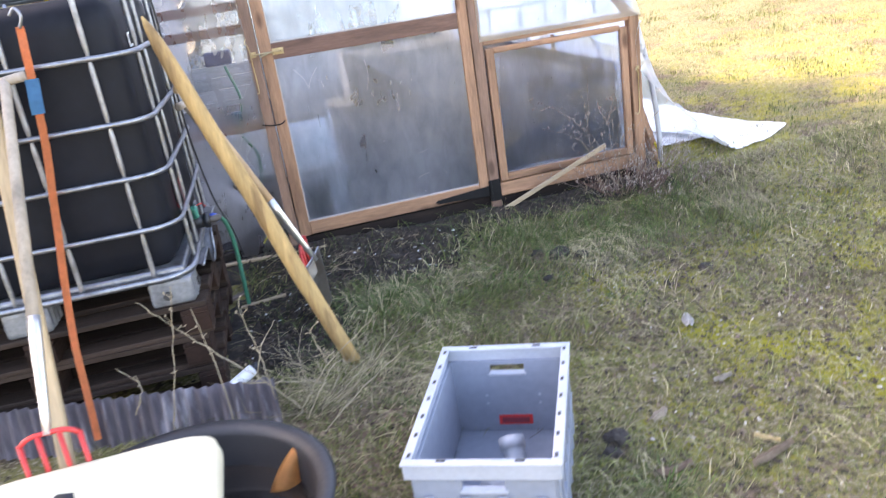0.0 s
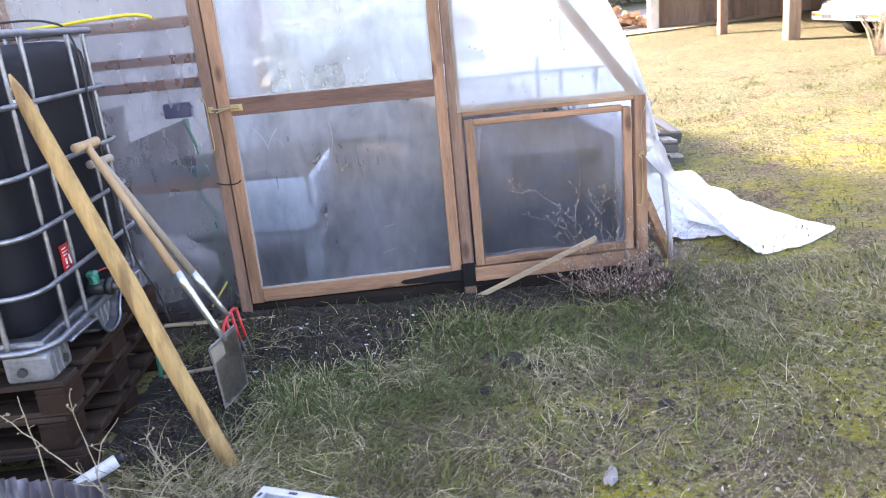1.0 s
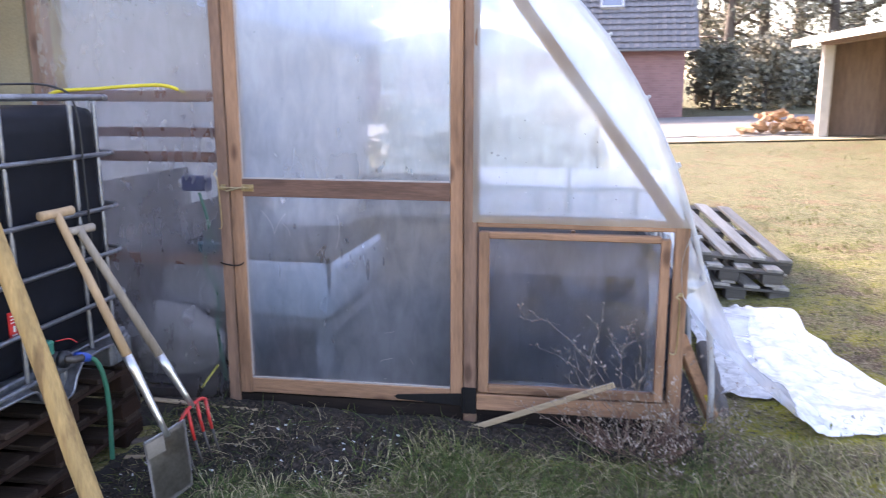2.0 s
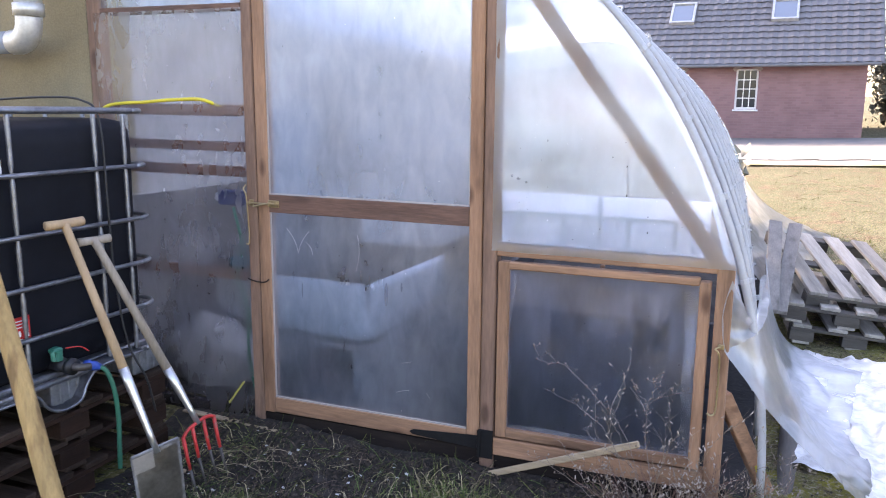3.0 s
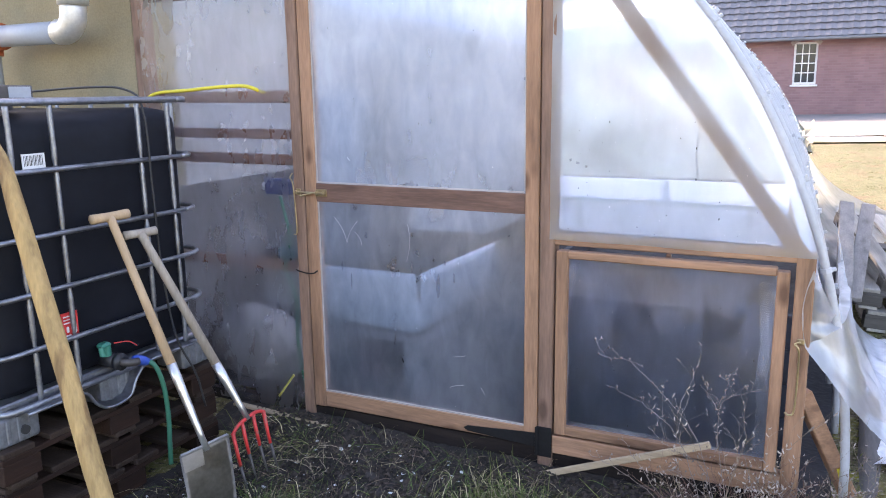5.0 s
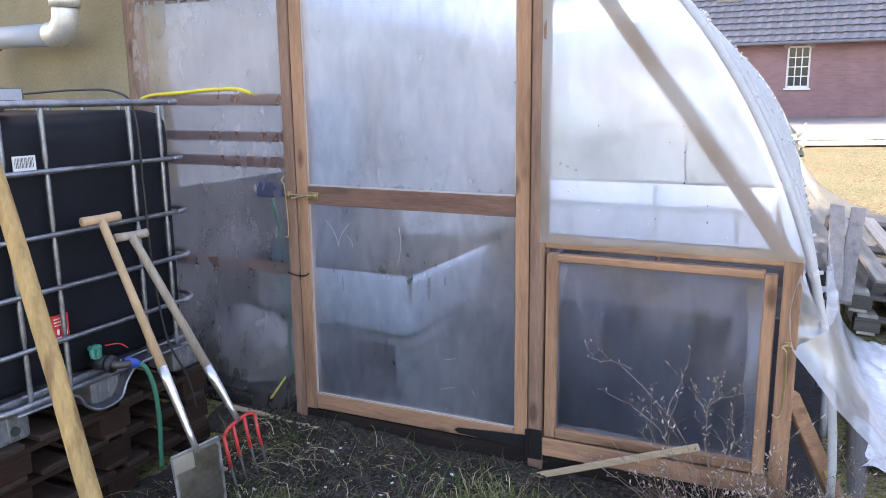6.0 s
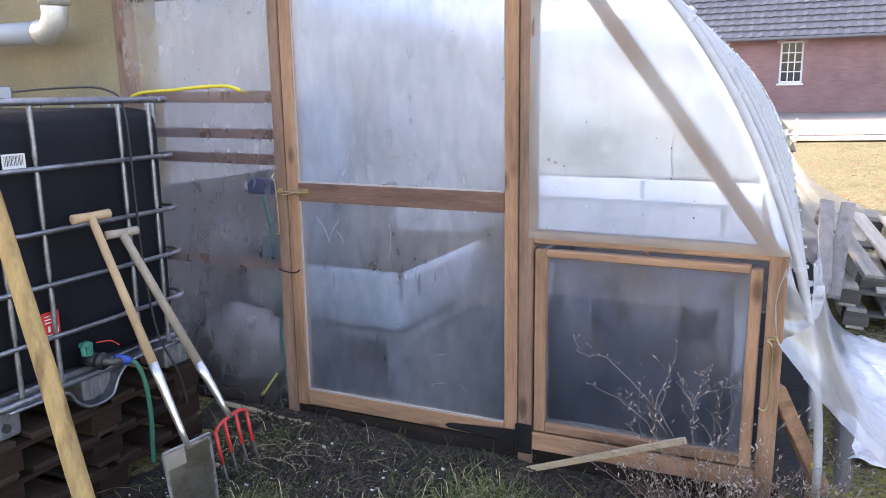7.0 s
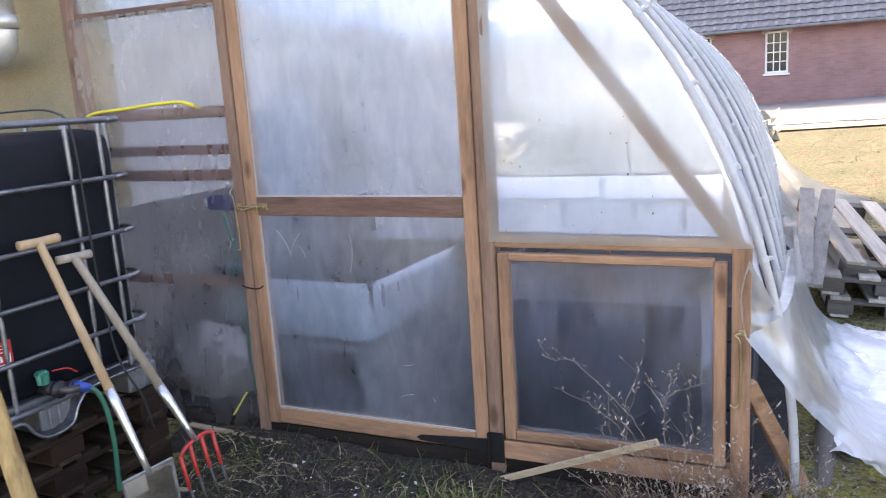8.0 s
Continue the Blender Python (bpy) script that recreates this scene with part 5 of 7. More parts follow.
def build_tubs():
    t = thing("mortar_tub", "round black plastic mortar tub holding dark water", "tub")
    zb = gn(-0.15, -2.26)
    bm = bmesh.new()
    lathe(bm, [(0.0, 0.004), (0.29, 0.004), (0.31, 0.02), (0.36, 0.29), (0.395, 0.295), (0.40, 0.31), (0.39, 0.318), (0.355, 0.312), (0.345, 0.29), (0.30, 0.03), (0.0, 0.02)], 64)
    part("shell", bm, M_BLACK_PL, t, "", True)
    bm = bmesh.new()
    rings = lathe(bm, [(0.333, 0.20), (0.15, 0.2), (0.001, 0.2)], 48)
    part("water", bm, M_WATER, t, "dark murky water")
    t.matrix_basis = pose(-0.15, -2.26, zb)
    leaf = thing("orange_shard", "curved orange pottery shard standing in the tub", "pottery shard")
    bm = bmesh.new()
    grid_sheet(bm, lambda u, v: Vector((0.10 * (u - 0.5) * (1 - 0.75 * v) + 0.06 * v * v, 0.02 * (2 * u - 1) ** 2, 0.15 * v)), 6, 8)
    bmesh.ops.solidify(bm, geom=bm.faces[:], thickness=0.006)
    part("shard", bm, M_LEAF_ORANGE, leaf, "", True)
    leaf.matrix_basis = pose(0.105, -2.13, zb + 0.19, -20, 12, 10)
    tray = thing("cream_trough", "cream plastic trough with thick rounded rim set on the black tub", "trough")
    bm = bmesh.new()
    box(bm, (-0.30, -0.22, -0.075), (0.30, 0.22, -0.045), 0.012)
    part("body", bm, M_CREAM, tray, "", True)
    bm = bmesh.new()

    def rim(u, v):
        a = 2 * math.pi * u
        e = 0.28
        cx, cy = math.copysign(abs(math.cos(a)) ** e, math.cos(a)), math.copysign(abs(math.sin(a)) ** e, math.sin(a))
        prof = [(0.97, -0.09), (1.02, -0.02), (1.0, 0.014), (0.95, 0.026), (0.87, 0.022), (0.83, 0.012), (0.79, -0.012), (0.70, -0.048)]
        s, z = prof[int(round(v * 7))]
        return Vector((0.33 * cx * s, 0.25 * cy * (1 - (1 - s) * 1.15), z))
    grid_sheet(bm, rim, 72, 7)
    part("rim", bm, M_CREAM, tray, "thick rounded cream rim", True)
    tray.matrix_basis = pose(-0.375, -2.245, zb + 0.335, 0, 0, 3)


build_tubs()


def build_corrugated():
    s = thing("corrugated_sheet", "grey corrugated fibre-cement sheet standing on edge before the pallets", "corrugated sheet")
    bm = bmesh.new()
    a, b = Vector((0.06, -1.50)), Vector((-1.1, -1.26))
    d = (b - a).normalized()
    n = Vector((-d.y, d.x))

    def f(u, v):
        p = a.lerp(b, u) + n * 0.008 * math.sin(u * 2 * math.pi * 27)
        return Vector((p.x, p.y - 0.02 + 0.05 * v, -0.02 + (0.205 + 0.004 * math.sin(u * 50)) * v))
    grid_sheet(bm, f, 228, 6)
    bmesh.ops.solidify(bm, geom=bm.faces[:], thickness=0.006)
    part("sheet", bm, M_CORR, s, "", True)


build_corrugated()
garden_fork((-0.535, -1.285, 1.31), (-0.490, -1.985, 0.440), (0.97, 0.15, 0.12), M_OLD_ASH, 0.72, "garden fork with grey shaft and red head leaning on the tank", 0.33, (0.03, -0.18, -0.98))
_st = thing("wooden_stake", "pale wooden stake leaning on the water tank", "wooden stake")
boxpart("stake", (-0.022, -0.016, 0.0), (0.022, 0.016, 1.42), wood("pale_stake", (0.42, 0.30, 0.17), "z"), _st, "", 0.006)
_st.matrix_basis = Matrix.Translation((-0.560, -1.85, -0.005)) @ Vector((-0.045, 0.585, 1.25)).to_track_quat("Z", "Y").to_matrix().to_4x4()

_strap = thing("ratchet_strap", "orange webbing strap with blue label hanging from the tank cage", "strap")


def webbing(name, ctrl, w, material, label=""):
    pts = curve_pts(ctrl, 8)
    bm = bmesh.new()
    rows = [[bm.verts.new(p + Vector((k * w / 2, 0.002 * math.sin(i * 0.9), 0))) for k in (-1, 1)] for i, p in enumerate(pts)]
    for a, b in zip(rows, rows[1:]):
        bm.faces.new((a[0], a[1], b[1], b[0]))
    bmesh.ops.solidify(bm, geom=bm.faces[:], thickness=0.003)
    return part(name, bm, material, _strap, label)


webbing("webbing", [(-0.445, -1.270, 1.463), (-0.452, -1.285, 1.335), (-0.48, -1.285, 1.085), (-0.53, -1.30, 0.78), (-0.575, -1.34, 0.445), (-0.59, -1.40, 0.06)], 0.026, M_STRAP)
webbing("label", [(-0.453, -1.293, 1.305), (-0.466, -1.293, 1.195)], 0.042, M_STRAP_BLUE, "blue sewn-on label")
tubepart("hook", curve_pts([(-0.445, -1.27, 1.458), (-0.43, -1.275, 1.493), (-0.445, -1.27, 1.518), (-0.465, -1.27, 1.498)], 5), 0.005, M_GALV, _strap, "steel hook")

_tb = thing("plastic_tube", "white plastic tube with dark cap lying by the pallets", "plastic tube")
tubepart("tube", ((-0.20, -1.285, 0.035), (-0.045, -1.175, 0.085)), 0.024, mat("white_pvc", (0.72, 0.72, 0.74), rough=0.35, var=0.08), _tb, "", 14)
tubepart("cap", ((-0.045, -1.175, 0.085), (-0.022, -1.159, 0.091)), 0.019, M_BLACK_PL, _tb, "", 12)

M_OLDBOARD = wood("old_board", (0.13, 0.10, 0.08), "x", (0.07, 0.055, 0.045))
tagged(boxpart("lath", (-0.375, -0.006, -0.0125), (0.375, 0.006, 0.0125), M_STICK, None, "", 0.003, Matrix.Translation((1.563, -0.068, 0.252)) @ pose(0, 0, 0, 0, -23.5, -3.4)), "pale weathered lath leaning across the hatch", "lath")
tagged(boxpart("plank", (-0.34, -0.016, -0.009), (0.34, 0.016, 0.009), M_OLDBOARD, None, "", 0.003, Matrix.Translation((0.06, -0.16, 0.072)) @ pose(0, 0, 0, 0, -4, 31)), "narrow dark weathered plank lying by the base board", "plank")
tagged(boxpart("plank", (-0.11, -0.012, -0.006), (0.11, 0.012, 0.006), M_STICK, None, "", 0.003, Matrix.Translation((-0.02, -0.42, 0.055)) @ pose(0, 0, 0, 0, -2, 8)), "short pale board lying among the litter", "plank")
_log = thing("log", "grey weathered log lying beside the hoops", "log")
tubepart("trunk", [Vector((2.385, 0.03, 0.095)), Vector((2.405, 0.3, 0.115)), Vector((2.42, 0.8, 0.128)), Vector((2.43, 1.3, 0.14))], [0.040, 0.046, 0.045, 0.04], wood("grey_bark", (0.13, 0.115, 0.10), "y", (0.07, 0.06, 0.055)), _log, "", 16)
tagged(tubepart("yellow_hose", curve_pts([(2.295, 0.13, 0.30), (2.312, 0.12, 0.24), (2.300, 0.10, 0.18), (2.27, 0.07, 0.135)], 6), 0.006, M_HOSE_YELLOW), "yellow hose end beside the hoop foot", "hose")


# ---------------------------------------------------------------- dead shrub and dry stalks
M_TWIG = mat("dry_twig", (0.22, 0.165, 0.115), rough=0.85, var=0.3, scale=20, island=0.25)
M_BUD = mat("dry_seed_head", (0.32, 0.27, 0.23), rough=0.9, var=0.25, island=0.3)
M_STALK = mat("straw_stalk", (0.33, 0.27, 0.18), rough=0.85, var=0.25, scale=20, island=0.2)


def shrub(name, label, base, stems, height, spread, seed, mat_stem, buds=True, thick=0.0035, lean=(0, 0), twigs=2, bud_share=0.22):
    rnd = random.Random(seed)
    th = thing(name, label, "shrub")
    wood_bm, bud_bm = bmesh.new(), bmesh.new()

    def branch(p, d, length, r, depth):
        pts = [p]
        n = 5
        for i in range(n):
            d = (d + Vector((rnd.uniform(-1, 1), rnd.uniform(-1, 1), rnd.uniform(-0.5, 0.7))) * 0.22).normalized()
            p = p + d * length / n
            p.z = max(p.z, gz(p.x, p.y) + 0.015)
            p.y = min(p.y, -0.03) if name == "dead_shrub" and 1.2 < p.x < 2.19 else p.y
            pts.append(p)
            if depth and rnd.random() < 0.75:
                dd = (d + Vector((rnd.uniform(-1, 1), rnd.uniform(-1, 1), rnd.uniform(-0.2, 0.8))) * 0.9).normalized()
                branch(p, dd, length * rnd.uniform(0.3, 0.55), r * 0.6, depth - 1)
            if buds and rnd.random() < bud_share:
                q = p + Vector((rnd.uniform(-1, 1), rnd.uniform(-1, 1), rnd.uniform(0, 1))) * 0.012
                s = rnd.uniform(0.0015, 0.0042)
                tube(bud_bm, (p, p.lerp(q, 0.6), q + Vector((0, 0, s))), [0.0012, s * 0.8, s * 0.2], 5)
        tube(wood_bm, pts, [r * (1 - 0.75 * i / n) for i in range(n + 1)], 5)
    for _ in range(stems):
        a = rnd.uniform(0, 6.28)
        b = Vector(base) + Vector((math.cos(a), math.sin(a) * 0.5, 0)) * rnd.uniform(0, 0.12)
        b.z = gn(b.x, b.y) - 0.01
        d = Vector((math.cos(a) * spread + lean[0], math.sin(a) * spread * 0.6 + lean[1], 1)).normalized()
        branch(b, d, height * rnd.uniform(0.5, 1.0), thick * rnd.uniform(0.7, 1.2), twigs)
    tagged(part("branchwork", wood_bm, mat_stem, th), kind="stuff")
    if buds:
        tagged(part("seed_spray", bud_bm, M_BUD, th, "pale dry seed heads"), kind="stuff")
    else:
        bud_bm.free()
    return th


shrub("dead_shrub", "tangle of dead reddish stems by the corner post", (2.02, -0.15, 0.08), 48, 0.25, 1.7, 8, mat("reddish_stem", (0.135, 0.075, 0.058), rough=0.85, var=0.3, island=0.35), True, 0.0020, bud_share=0.08)
shrub("dead_shrub", "low sprawl of dead reddish stems on the grass by the log", (2.24, -0.24, 0.08), 34, 0.28, 2.4, 18, mat("brown_stem", (0.12, 0.078, 0.06), rough=0.85, var=0.3, island=0.35), True, 0.0016, bud_share=0.06)
shrub("dead_shrub", "low tangle of dead stems beside the log", (2.28, 0.02, 0.08), 16, 0.24, 1.3, 12, M_TWIG, True, 0.0016, bud_share=0.12)


def stalks(name, label, lines, material, r, seed, knot=0.3, side=2):
    """Long thin dry stems along smooth lines, with short side twigs and small buds."""
    rnd = random.Random(seed)
    th = thing(name, label, "weed" if name == "dry_weed" else "shrub")
    for pts in lines:
        bm = bmesh.new()
        line = curve_pts(pts, 6)
        line = [p + Vector((rnd.uniform(-1, 1), rnd.uniform(-1, 1), rnd.uniform(-1, 1))) * 0.004 for p in line]
        n = len(line)
        tube(bm, line, [r * (1 - 0.6 * k / n) for k in range(n)], 5)
        for k in range(2, n):
            if rnd.random() < knot:
                p = line[k]
                for _ in range(rnd.randint(1, side)):
                    q = p + Vector((rnd.uniform(-1, 1), rnd.uniform(-0.6, 0.6), rnd.uniform(-0.3, 1))) * rnd.uniform(0.008, 0.045)
                    m = p.lerp(q, 0.6) + Vector((0, 0, 0.004))
                    tube(bm, (p, m, q), [r * 0.5, r * 0.4, r * 0.3], 4)
                    b = rnd.uniform(0.002, 0.004)
                    tube(bm, (q, q + Vector((b, 0, b)), q + Vector((b, 0, 2.6 * b))), [r * 0.3, b, b * 0.25], 5)
        part("stem", bm, material, th)
    return th


stalks("dead_shrub", "leafless dead shrub with small pale buds before the hatch", [
    [(1.99, -0.12, 0.10), (1.937, -0.11, 0.397), (1.926, -0.10, 0.531), (1.97, -0.10, 0.589), (2.058, -0.10, 0.632)],
    [(1.96, -0.12, 0.09), (1.872, -0.10, 0.40), (1.769, -0.10, 0.532), (1.628, -0.10, 0.659), (1.555, -0.10, 0.657), (1.504, -0.10, 0.719)],
    [(1.93, -0.13, 0.09), (1.811, -0.10, 0.391), (1.695, -0.10, 0.501), (1.551, -0.10, 0.558)],
    [(1.90, -0.14, 0.09), (1.757, -0.12, 0.20), (1.675, -0.11, 0.289), (1.608, -0.10, 0.382)],
    [(1.95, -0.13, 0.09), (1.886, -0.11, 0.324), (1.787, -0.10, 0.361), (1.70, -0.10, 0.43)],
    [(1.926, -0.10, 0.531), (1.893, -0.10, 0.585), (1.88, -0.10, 0.62)],
    [(1.926, -0.10, 0.54), (1.95, -0.11, 0.619), (1.945, -0.11, 0.66)],
    [(2.0, -0.13, 0.10), (2.05, -0.12, 0.25), (2.02, -0.12, 0.40), (2.08, -0.12, 0.47)],
    [(1.94, -0.14, 0.09), (1.80, -0.14, 0.16), (1.62, -0.13, 0.26), (1.50, -0.12, 0.30)],
    [(1.97, -0.12, 0.09), (1.90, -0.11, 0.22), (1.80, -0.11, 0.29), (1.73, -0.11, 0.27)],
], mat("grey_brown_twig", (0.22, 0.175, 0.15), rough=0.85, var=0.3, island=0.5), 0.0014, 5, 0.6, 2)
stalks("dry_weed", "tall dry weed stalks standing before the pallets", [
    [(-0.10, -1.50, 0.03), (-0.117, -1.48, 0.289), (-0.148, -1.46, 0.498)],
    [(0.065, -1.50, 0.02), (0.044, -1.48, 0.215), (0.003, -1.46, 0.48)],
    [(-0.31, -1.50, 0.06), (-0.244, -1.48, 0.337), (-0.186, -1.48, 0.602)],
    [(0.13, -1.50, 0.06), (0.0, -1.48, 0.22), (-0.188, -1.46, 0.413), (-0.313, -1.46, 0.567)],
    [(0.10, -1.49, 0.0), (0.18, -1.48, 0.10), (0.26, -1.48, 0.198), (0.434, -1.46, 0.313)],
    [(0.26, -1.48, 0.198), (0.235, -1.48, 0.28), (0.22, -1.48, 0.343)],
    [(-0.05, -1.47, 0.19), (0.06, -1.47, 0.165), (0.20, -1.47, 0.131)],
    [(0.15, -1.52, 0.02), (0.24, -1.50, 0.15), (0.30, -1.48, 0.20), (0.33, -1.47, 0.16)],
    [(0.20, -1.60, 0.0), (0.36, -1.52, 0.09), (0.52, -1.46, 0.17)],
    [(-0.42, -1.46, 0.15), (-0.38, -1.46, 0.26), (-0.44, -1.45, 0.34)],
    [(-0.02, -1.42, 0.10), (0.03, -1.40, 0.26), (0.10, -1.38, 0.36)],
], M_STALK, 0.0026, 6, 0.35, 2)
shrub("dry_weed", "bent dry weed stalks beside the corrugated sheet", (0.17, -1.45, 0), 16, 0.30, 2.0, 6, M_STALK, False, 0.0019, twigs=1)
shrub("dry_weed", "dry straw-coloured weed tuft near the stake", (0.26, -1.28, 0), 16, 0.24, 1.8, 9, M_STALK, False, 0.0017, twigs=1)
stalks("dead_roots", "pale tangled dead roots on the bare soil by the door", [
    [(0.30, -0.22, 0.085), (0.38, -0.20, 0.125), (0.45, -0.20, 0.14), (0.52, -0.22, 0.115), (0.55, -0.24, 0.085)],
    [(0.32, -0.30, 0.08), (0.36, -0.26, 0.10), (0.45, -0.25, 0.11), (0.50, -0.20, 0.09)],
    [(0.20, -0.34, 0.08), (0.30, -0.32, 0.10), (0.42, -0.33, 0.09), (0.47, -0.38, 0.07)],
    [(0.40, -0.22, 0.08), (0.42, -0.27, 0.10), (0.47, -0.29, 0.08), (0.46, -0.34, 0.075)],
    [(0.15, -0.25, 0.09), (0.24, -0.24, 0.11), (0.33, -0.26, 0.10), (0.40, -0.30, 0.08)],
], mat("pale_root", (0.24, 0.19, 0.13), rough=0.8, var=0.3, island=0.3), 0.0017, 7, 0.3, 2)
shrub("dead_shrub", "fine leafless twigs with small buds before the hatch", (1.93, -0.16, 0.08), 10, 0.46, 0.75, 23, M_TWIG, True, 0.0014, bud_share=0.2)


# ---------------------------------------------------------------- pallets behind the tunnel
_pg = "grey pallets behind the tunnel"
P1 = pallet("pallet", "grey weathered wooden pallet lying on the grass behind the tunnel", M_GREYWOOD_X_LIT, M_GREYWOOD_Y_SHADED, _pg, 0.74, 0.125, 4, 0.075)
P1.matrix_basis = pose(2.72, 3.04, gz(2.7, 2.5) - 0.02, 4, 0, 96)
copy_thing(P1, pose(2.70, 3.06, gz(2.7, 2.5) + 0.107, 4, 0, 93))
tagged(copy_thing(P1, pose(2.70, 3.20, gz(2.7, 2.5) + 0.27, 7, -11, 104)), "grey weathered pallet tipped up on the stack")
M_DARKPLANK = wood("dark_plank", (0.17, 0.155, 0.14), "y", (0.08, 0.072, 0.064), rand=0.35)
for i, (x, y, r) in enumerate(((2.42, 2.44, 4), (2.51, 2.50, -3))):
    tagged(boxpart("plank", (-0.045, -0.55, -0.014), (0.045, 0.55, 0.014), M_DARKPLANK, None, "", 0.004, Matrix.Translation((x - 0.13, y + 0.25, 0.60 - 0.02 * i)) @ pose(0, 0, 0, 22, 8 - 6 * i, r)),
           "grey weathered plank leaning on the pallet stack", "plank", "planks on the pallets")


# ---------------------------------------------------------------- brick house across the yard
def brick_mat():
    m = bpy.data.materials.new("hazed_red_brick")
    m.use_nodes = True
    n, l = m.node_tree.nodes, m.node_tree.links
    co, mp, br = n.new("ShaderNodeTexCoord"), n.new("ShaderNodeMapping"), n.new("ShaderNodeTexBrick")
    mp.inputs["Rotation"].default_value = (radians(90), 0, 0)
    l.new(co.outputs["Object"], mp.inputs["Vector"])
    l.new(mp.outputs[0], br.inputs["Vector"])
    br.inputs["Scale"].default_value = 1.0
    br.inputs["Brick Width"].default_value, br.inputs["Row Height"].default_value, br.inputs["Mortar Size"].default_value = 0.24, 0.077, 0.008
    # brick and mortar paled and greyed: glare and haze are in the colour
    br.inputs["Color1"].default_value, br.inputs["Color2"].default_value = (0.31, 0.18, 0.175, 1), (0.26, 0.15, 0.148, 1)
    br.inputs["Mortar"].default_value = (0.28, 0.18, 0.17, 1)
    nz = n.new("ShaderNodeTexNoise")
    nz.inputs["Scale"].default_value = 1.4
    l.new(co.outputs["Object"], nz.inputs["Vector"])
    mix = n.new("ShaderNodeMix")
    mix.data_type, mix.blend_type = "RGBA", "MULTIPLY"
    rg = n.new("ShaderNodeMapRange")
    rg.inputs["To Min"].default_value, rg.inputs["To Max"].default_value = 0.7, 1.25
    l.new(nz.outputs["Fac"], rg.inputs["Value"])
    mix.inputs[0].default_value = 1.0
    l.new(br.outputs["Color"], mix.inputs[6])
    l.new(rg.outputs[0], mix.inputs[7])
    l.new(mix.outputs[2], n["Principled BSDF"].inputs["Base Color"])
    n["Principled BSDF"].inputs["Roughness"].default_value = 0.9
    b = n.new("ShaderNodeBump")
    b.inputs["Strength"].default_value, b.inputs["Distance"].default_value = 0.5, 0.01
    l.new(br.outputs["Fac"], b.inputs["Height"])
    b.invert = True
    l.new(b.outputs[0], n["Principled BSDF"].inputs["Normal"])
    return m


def build_house():
    h = thing("brick_house", "long dark red brick house with tiled roof and white windows", "house")
    m_brick, m_white = brick_mat(), mat("white_paint", (0.74, 0.74, 0.72), rough=0.5, var=0.06)
    m_glass = mat("window_glass", (0.02, 0.025, 0.03), rough=0.06, var=0.2, bump=0)
    # tile colour lightened and evened to carry the haze
    m_tile = mat("hazed_pantile", (0.185, 0.18, 0.19), rough=0.85, var=0.12, scale=1.5, fine=8, bump=0.1)
    zb, ze, yf, xl, xr = 0.68, 3.16, 24.0, -34.0, 4.4
    wins = [1.03 - 2.25 * k for k in range(12)]
    w, s0, s1 = 0.335, 1.675, 2.95
    bm = bmesh.new()
    edges = sorted([xl, xr] + [x - w for x in wins] + [x + w for x in wins])
    for i in range(0, len(edges), 2):
        box(bm, (edges[i], yf, zb - 0.3), (edges[i + 1], yf + 0.35, ze))
    for x in wins:
        box(bm, (x - w, yf + 0.001, zb - 0.3), (x + w, yf + 0.35, s0))
        box(bm, (x - w, yf + 0.001, s1), (x + w, yf + 0.35, ze))
    box(bm, (xl, yf + 8.0, zb - 0.3), (xr, yf + 8.3, ze))
    for x in (xl, xr - 0.35):
        box(bm, (x, yf + 0.35, zb - 0.3), (x + 0.35, yf + 8.0, ze))
        vs = [bm.verts.new(p) for p in ((x + 0.34, yf + 0.2, ze), (x + 0.34, yf + 8.1, ze), (x + 0.34, yf + 4.15, ze + 4.2))]
        bm.faces.new(vs)
    part("wall", bm, m_brick, h, "dark red brick walls, colour paled for haze")
    for x in wins:
        bm = bmesh.new()
        for lo, hi in (((x - w, yf + 0.06, s0), (x - w + 0.06, yf + 0.13, s1)), ((x + w - 0.06, yf + 0.06, s0), (x + w, yf + 0.13, s1)),
                       ((x - w + 0.06, yf + 0.06, s0), (x + w - 0.06, yf + 0.13, s0 + 0.07)), ((x - w + 0.06, yf + 0.06, s1 - 0.06), (x + w - 0.06, yf + 0.13, s1))):
            box(bm, lo, hi, 0.004)
        for k in (1, 2):
            xx = x - w + 0.06 + (2 * w - 0.12) * k / 3
            box(bm, (xx - 0.014, yf + 0.08, s0 + 0.07), (xx + 0.014, yf + 0.11, s1 - 0.06))
        for k in (1, 2, 3):
            zz = s0 + 0.07 + (s1 - s0 - 0.13) * k / 4
            box(bm, (x - w + 0.06, yf + 0.082, zz - 0.014), (x + w - 0.06, yf + 0.108, zz + 0.014))
        win = part("window", bm, m_white, h, "white wooden window with twelve panes")
        boxpart("pane", (x - w + 0.055, yf + 0.092, s0 + 0.06), (x + w - 0.055, yf + 0.098, s1 - 0.055), m_glass, win, "", 0)
        bm = bmesh.new()
        for k in range(9):
            a = radians(-40 + 10 * k)
            m = Matrix.Translation((x + 0.62 * math.sin(a) * 0.9, yf + 0.15, s1 - 0.50 + 0.60 * math.cos(a))) @ Matrix.Rotation(a, 4, "Y")
            box(bm, (-0.05, -0.165, -0.035), (0.05, 0.02, 0.085), 0, m)
        part("lintel", bm, mat("pale_arch", (0.42, 0.36, 0.33), rough=0.85), win, "pale segmental brick arch")
        boxpart("sill", (x - w - 0.05, yf - 0.06, s0 - 0.06), (x + w + 0.05, yf + 0.06, s0 - 0.003), m_white, win, "", 0.006)
    # roof of pantile courses
    n_rows, depth = 20, 0.29
    nx = int((xr - xl + 0.8) / 0.075)
    verts, faces = [], []
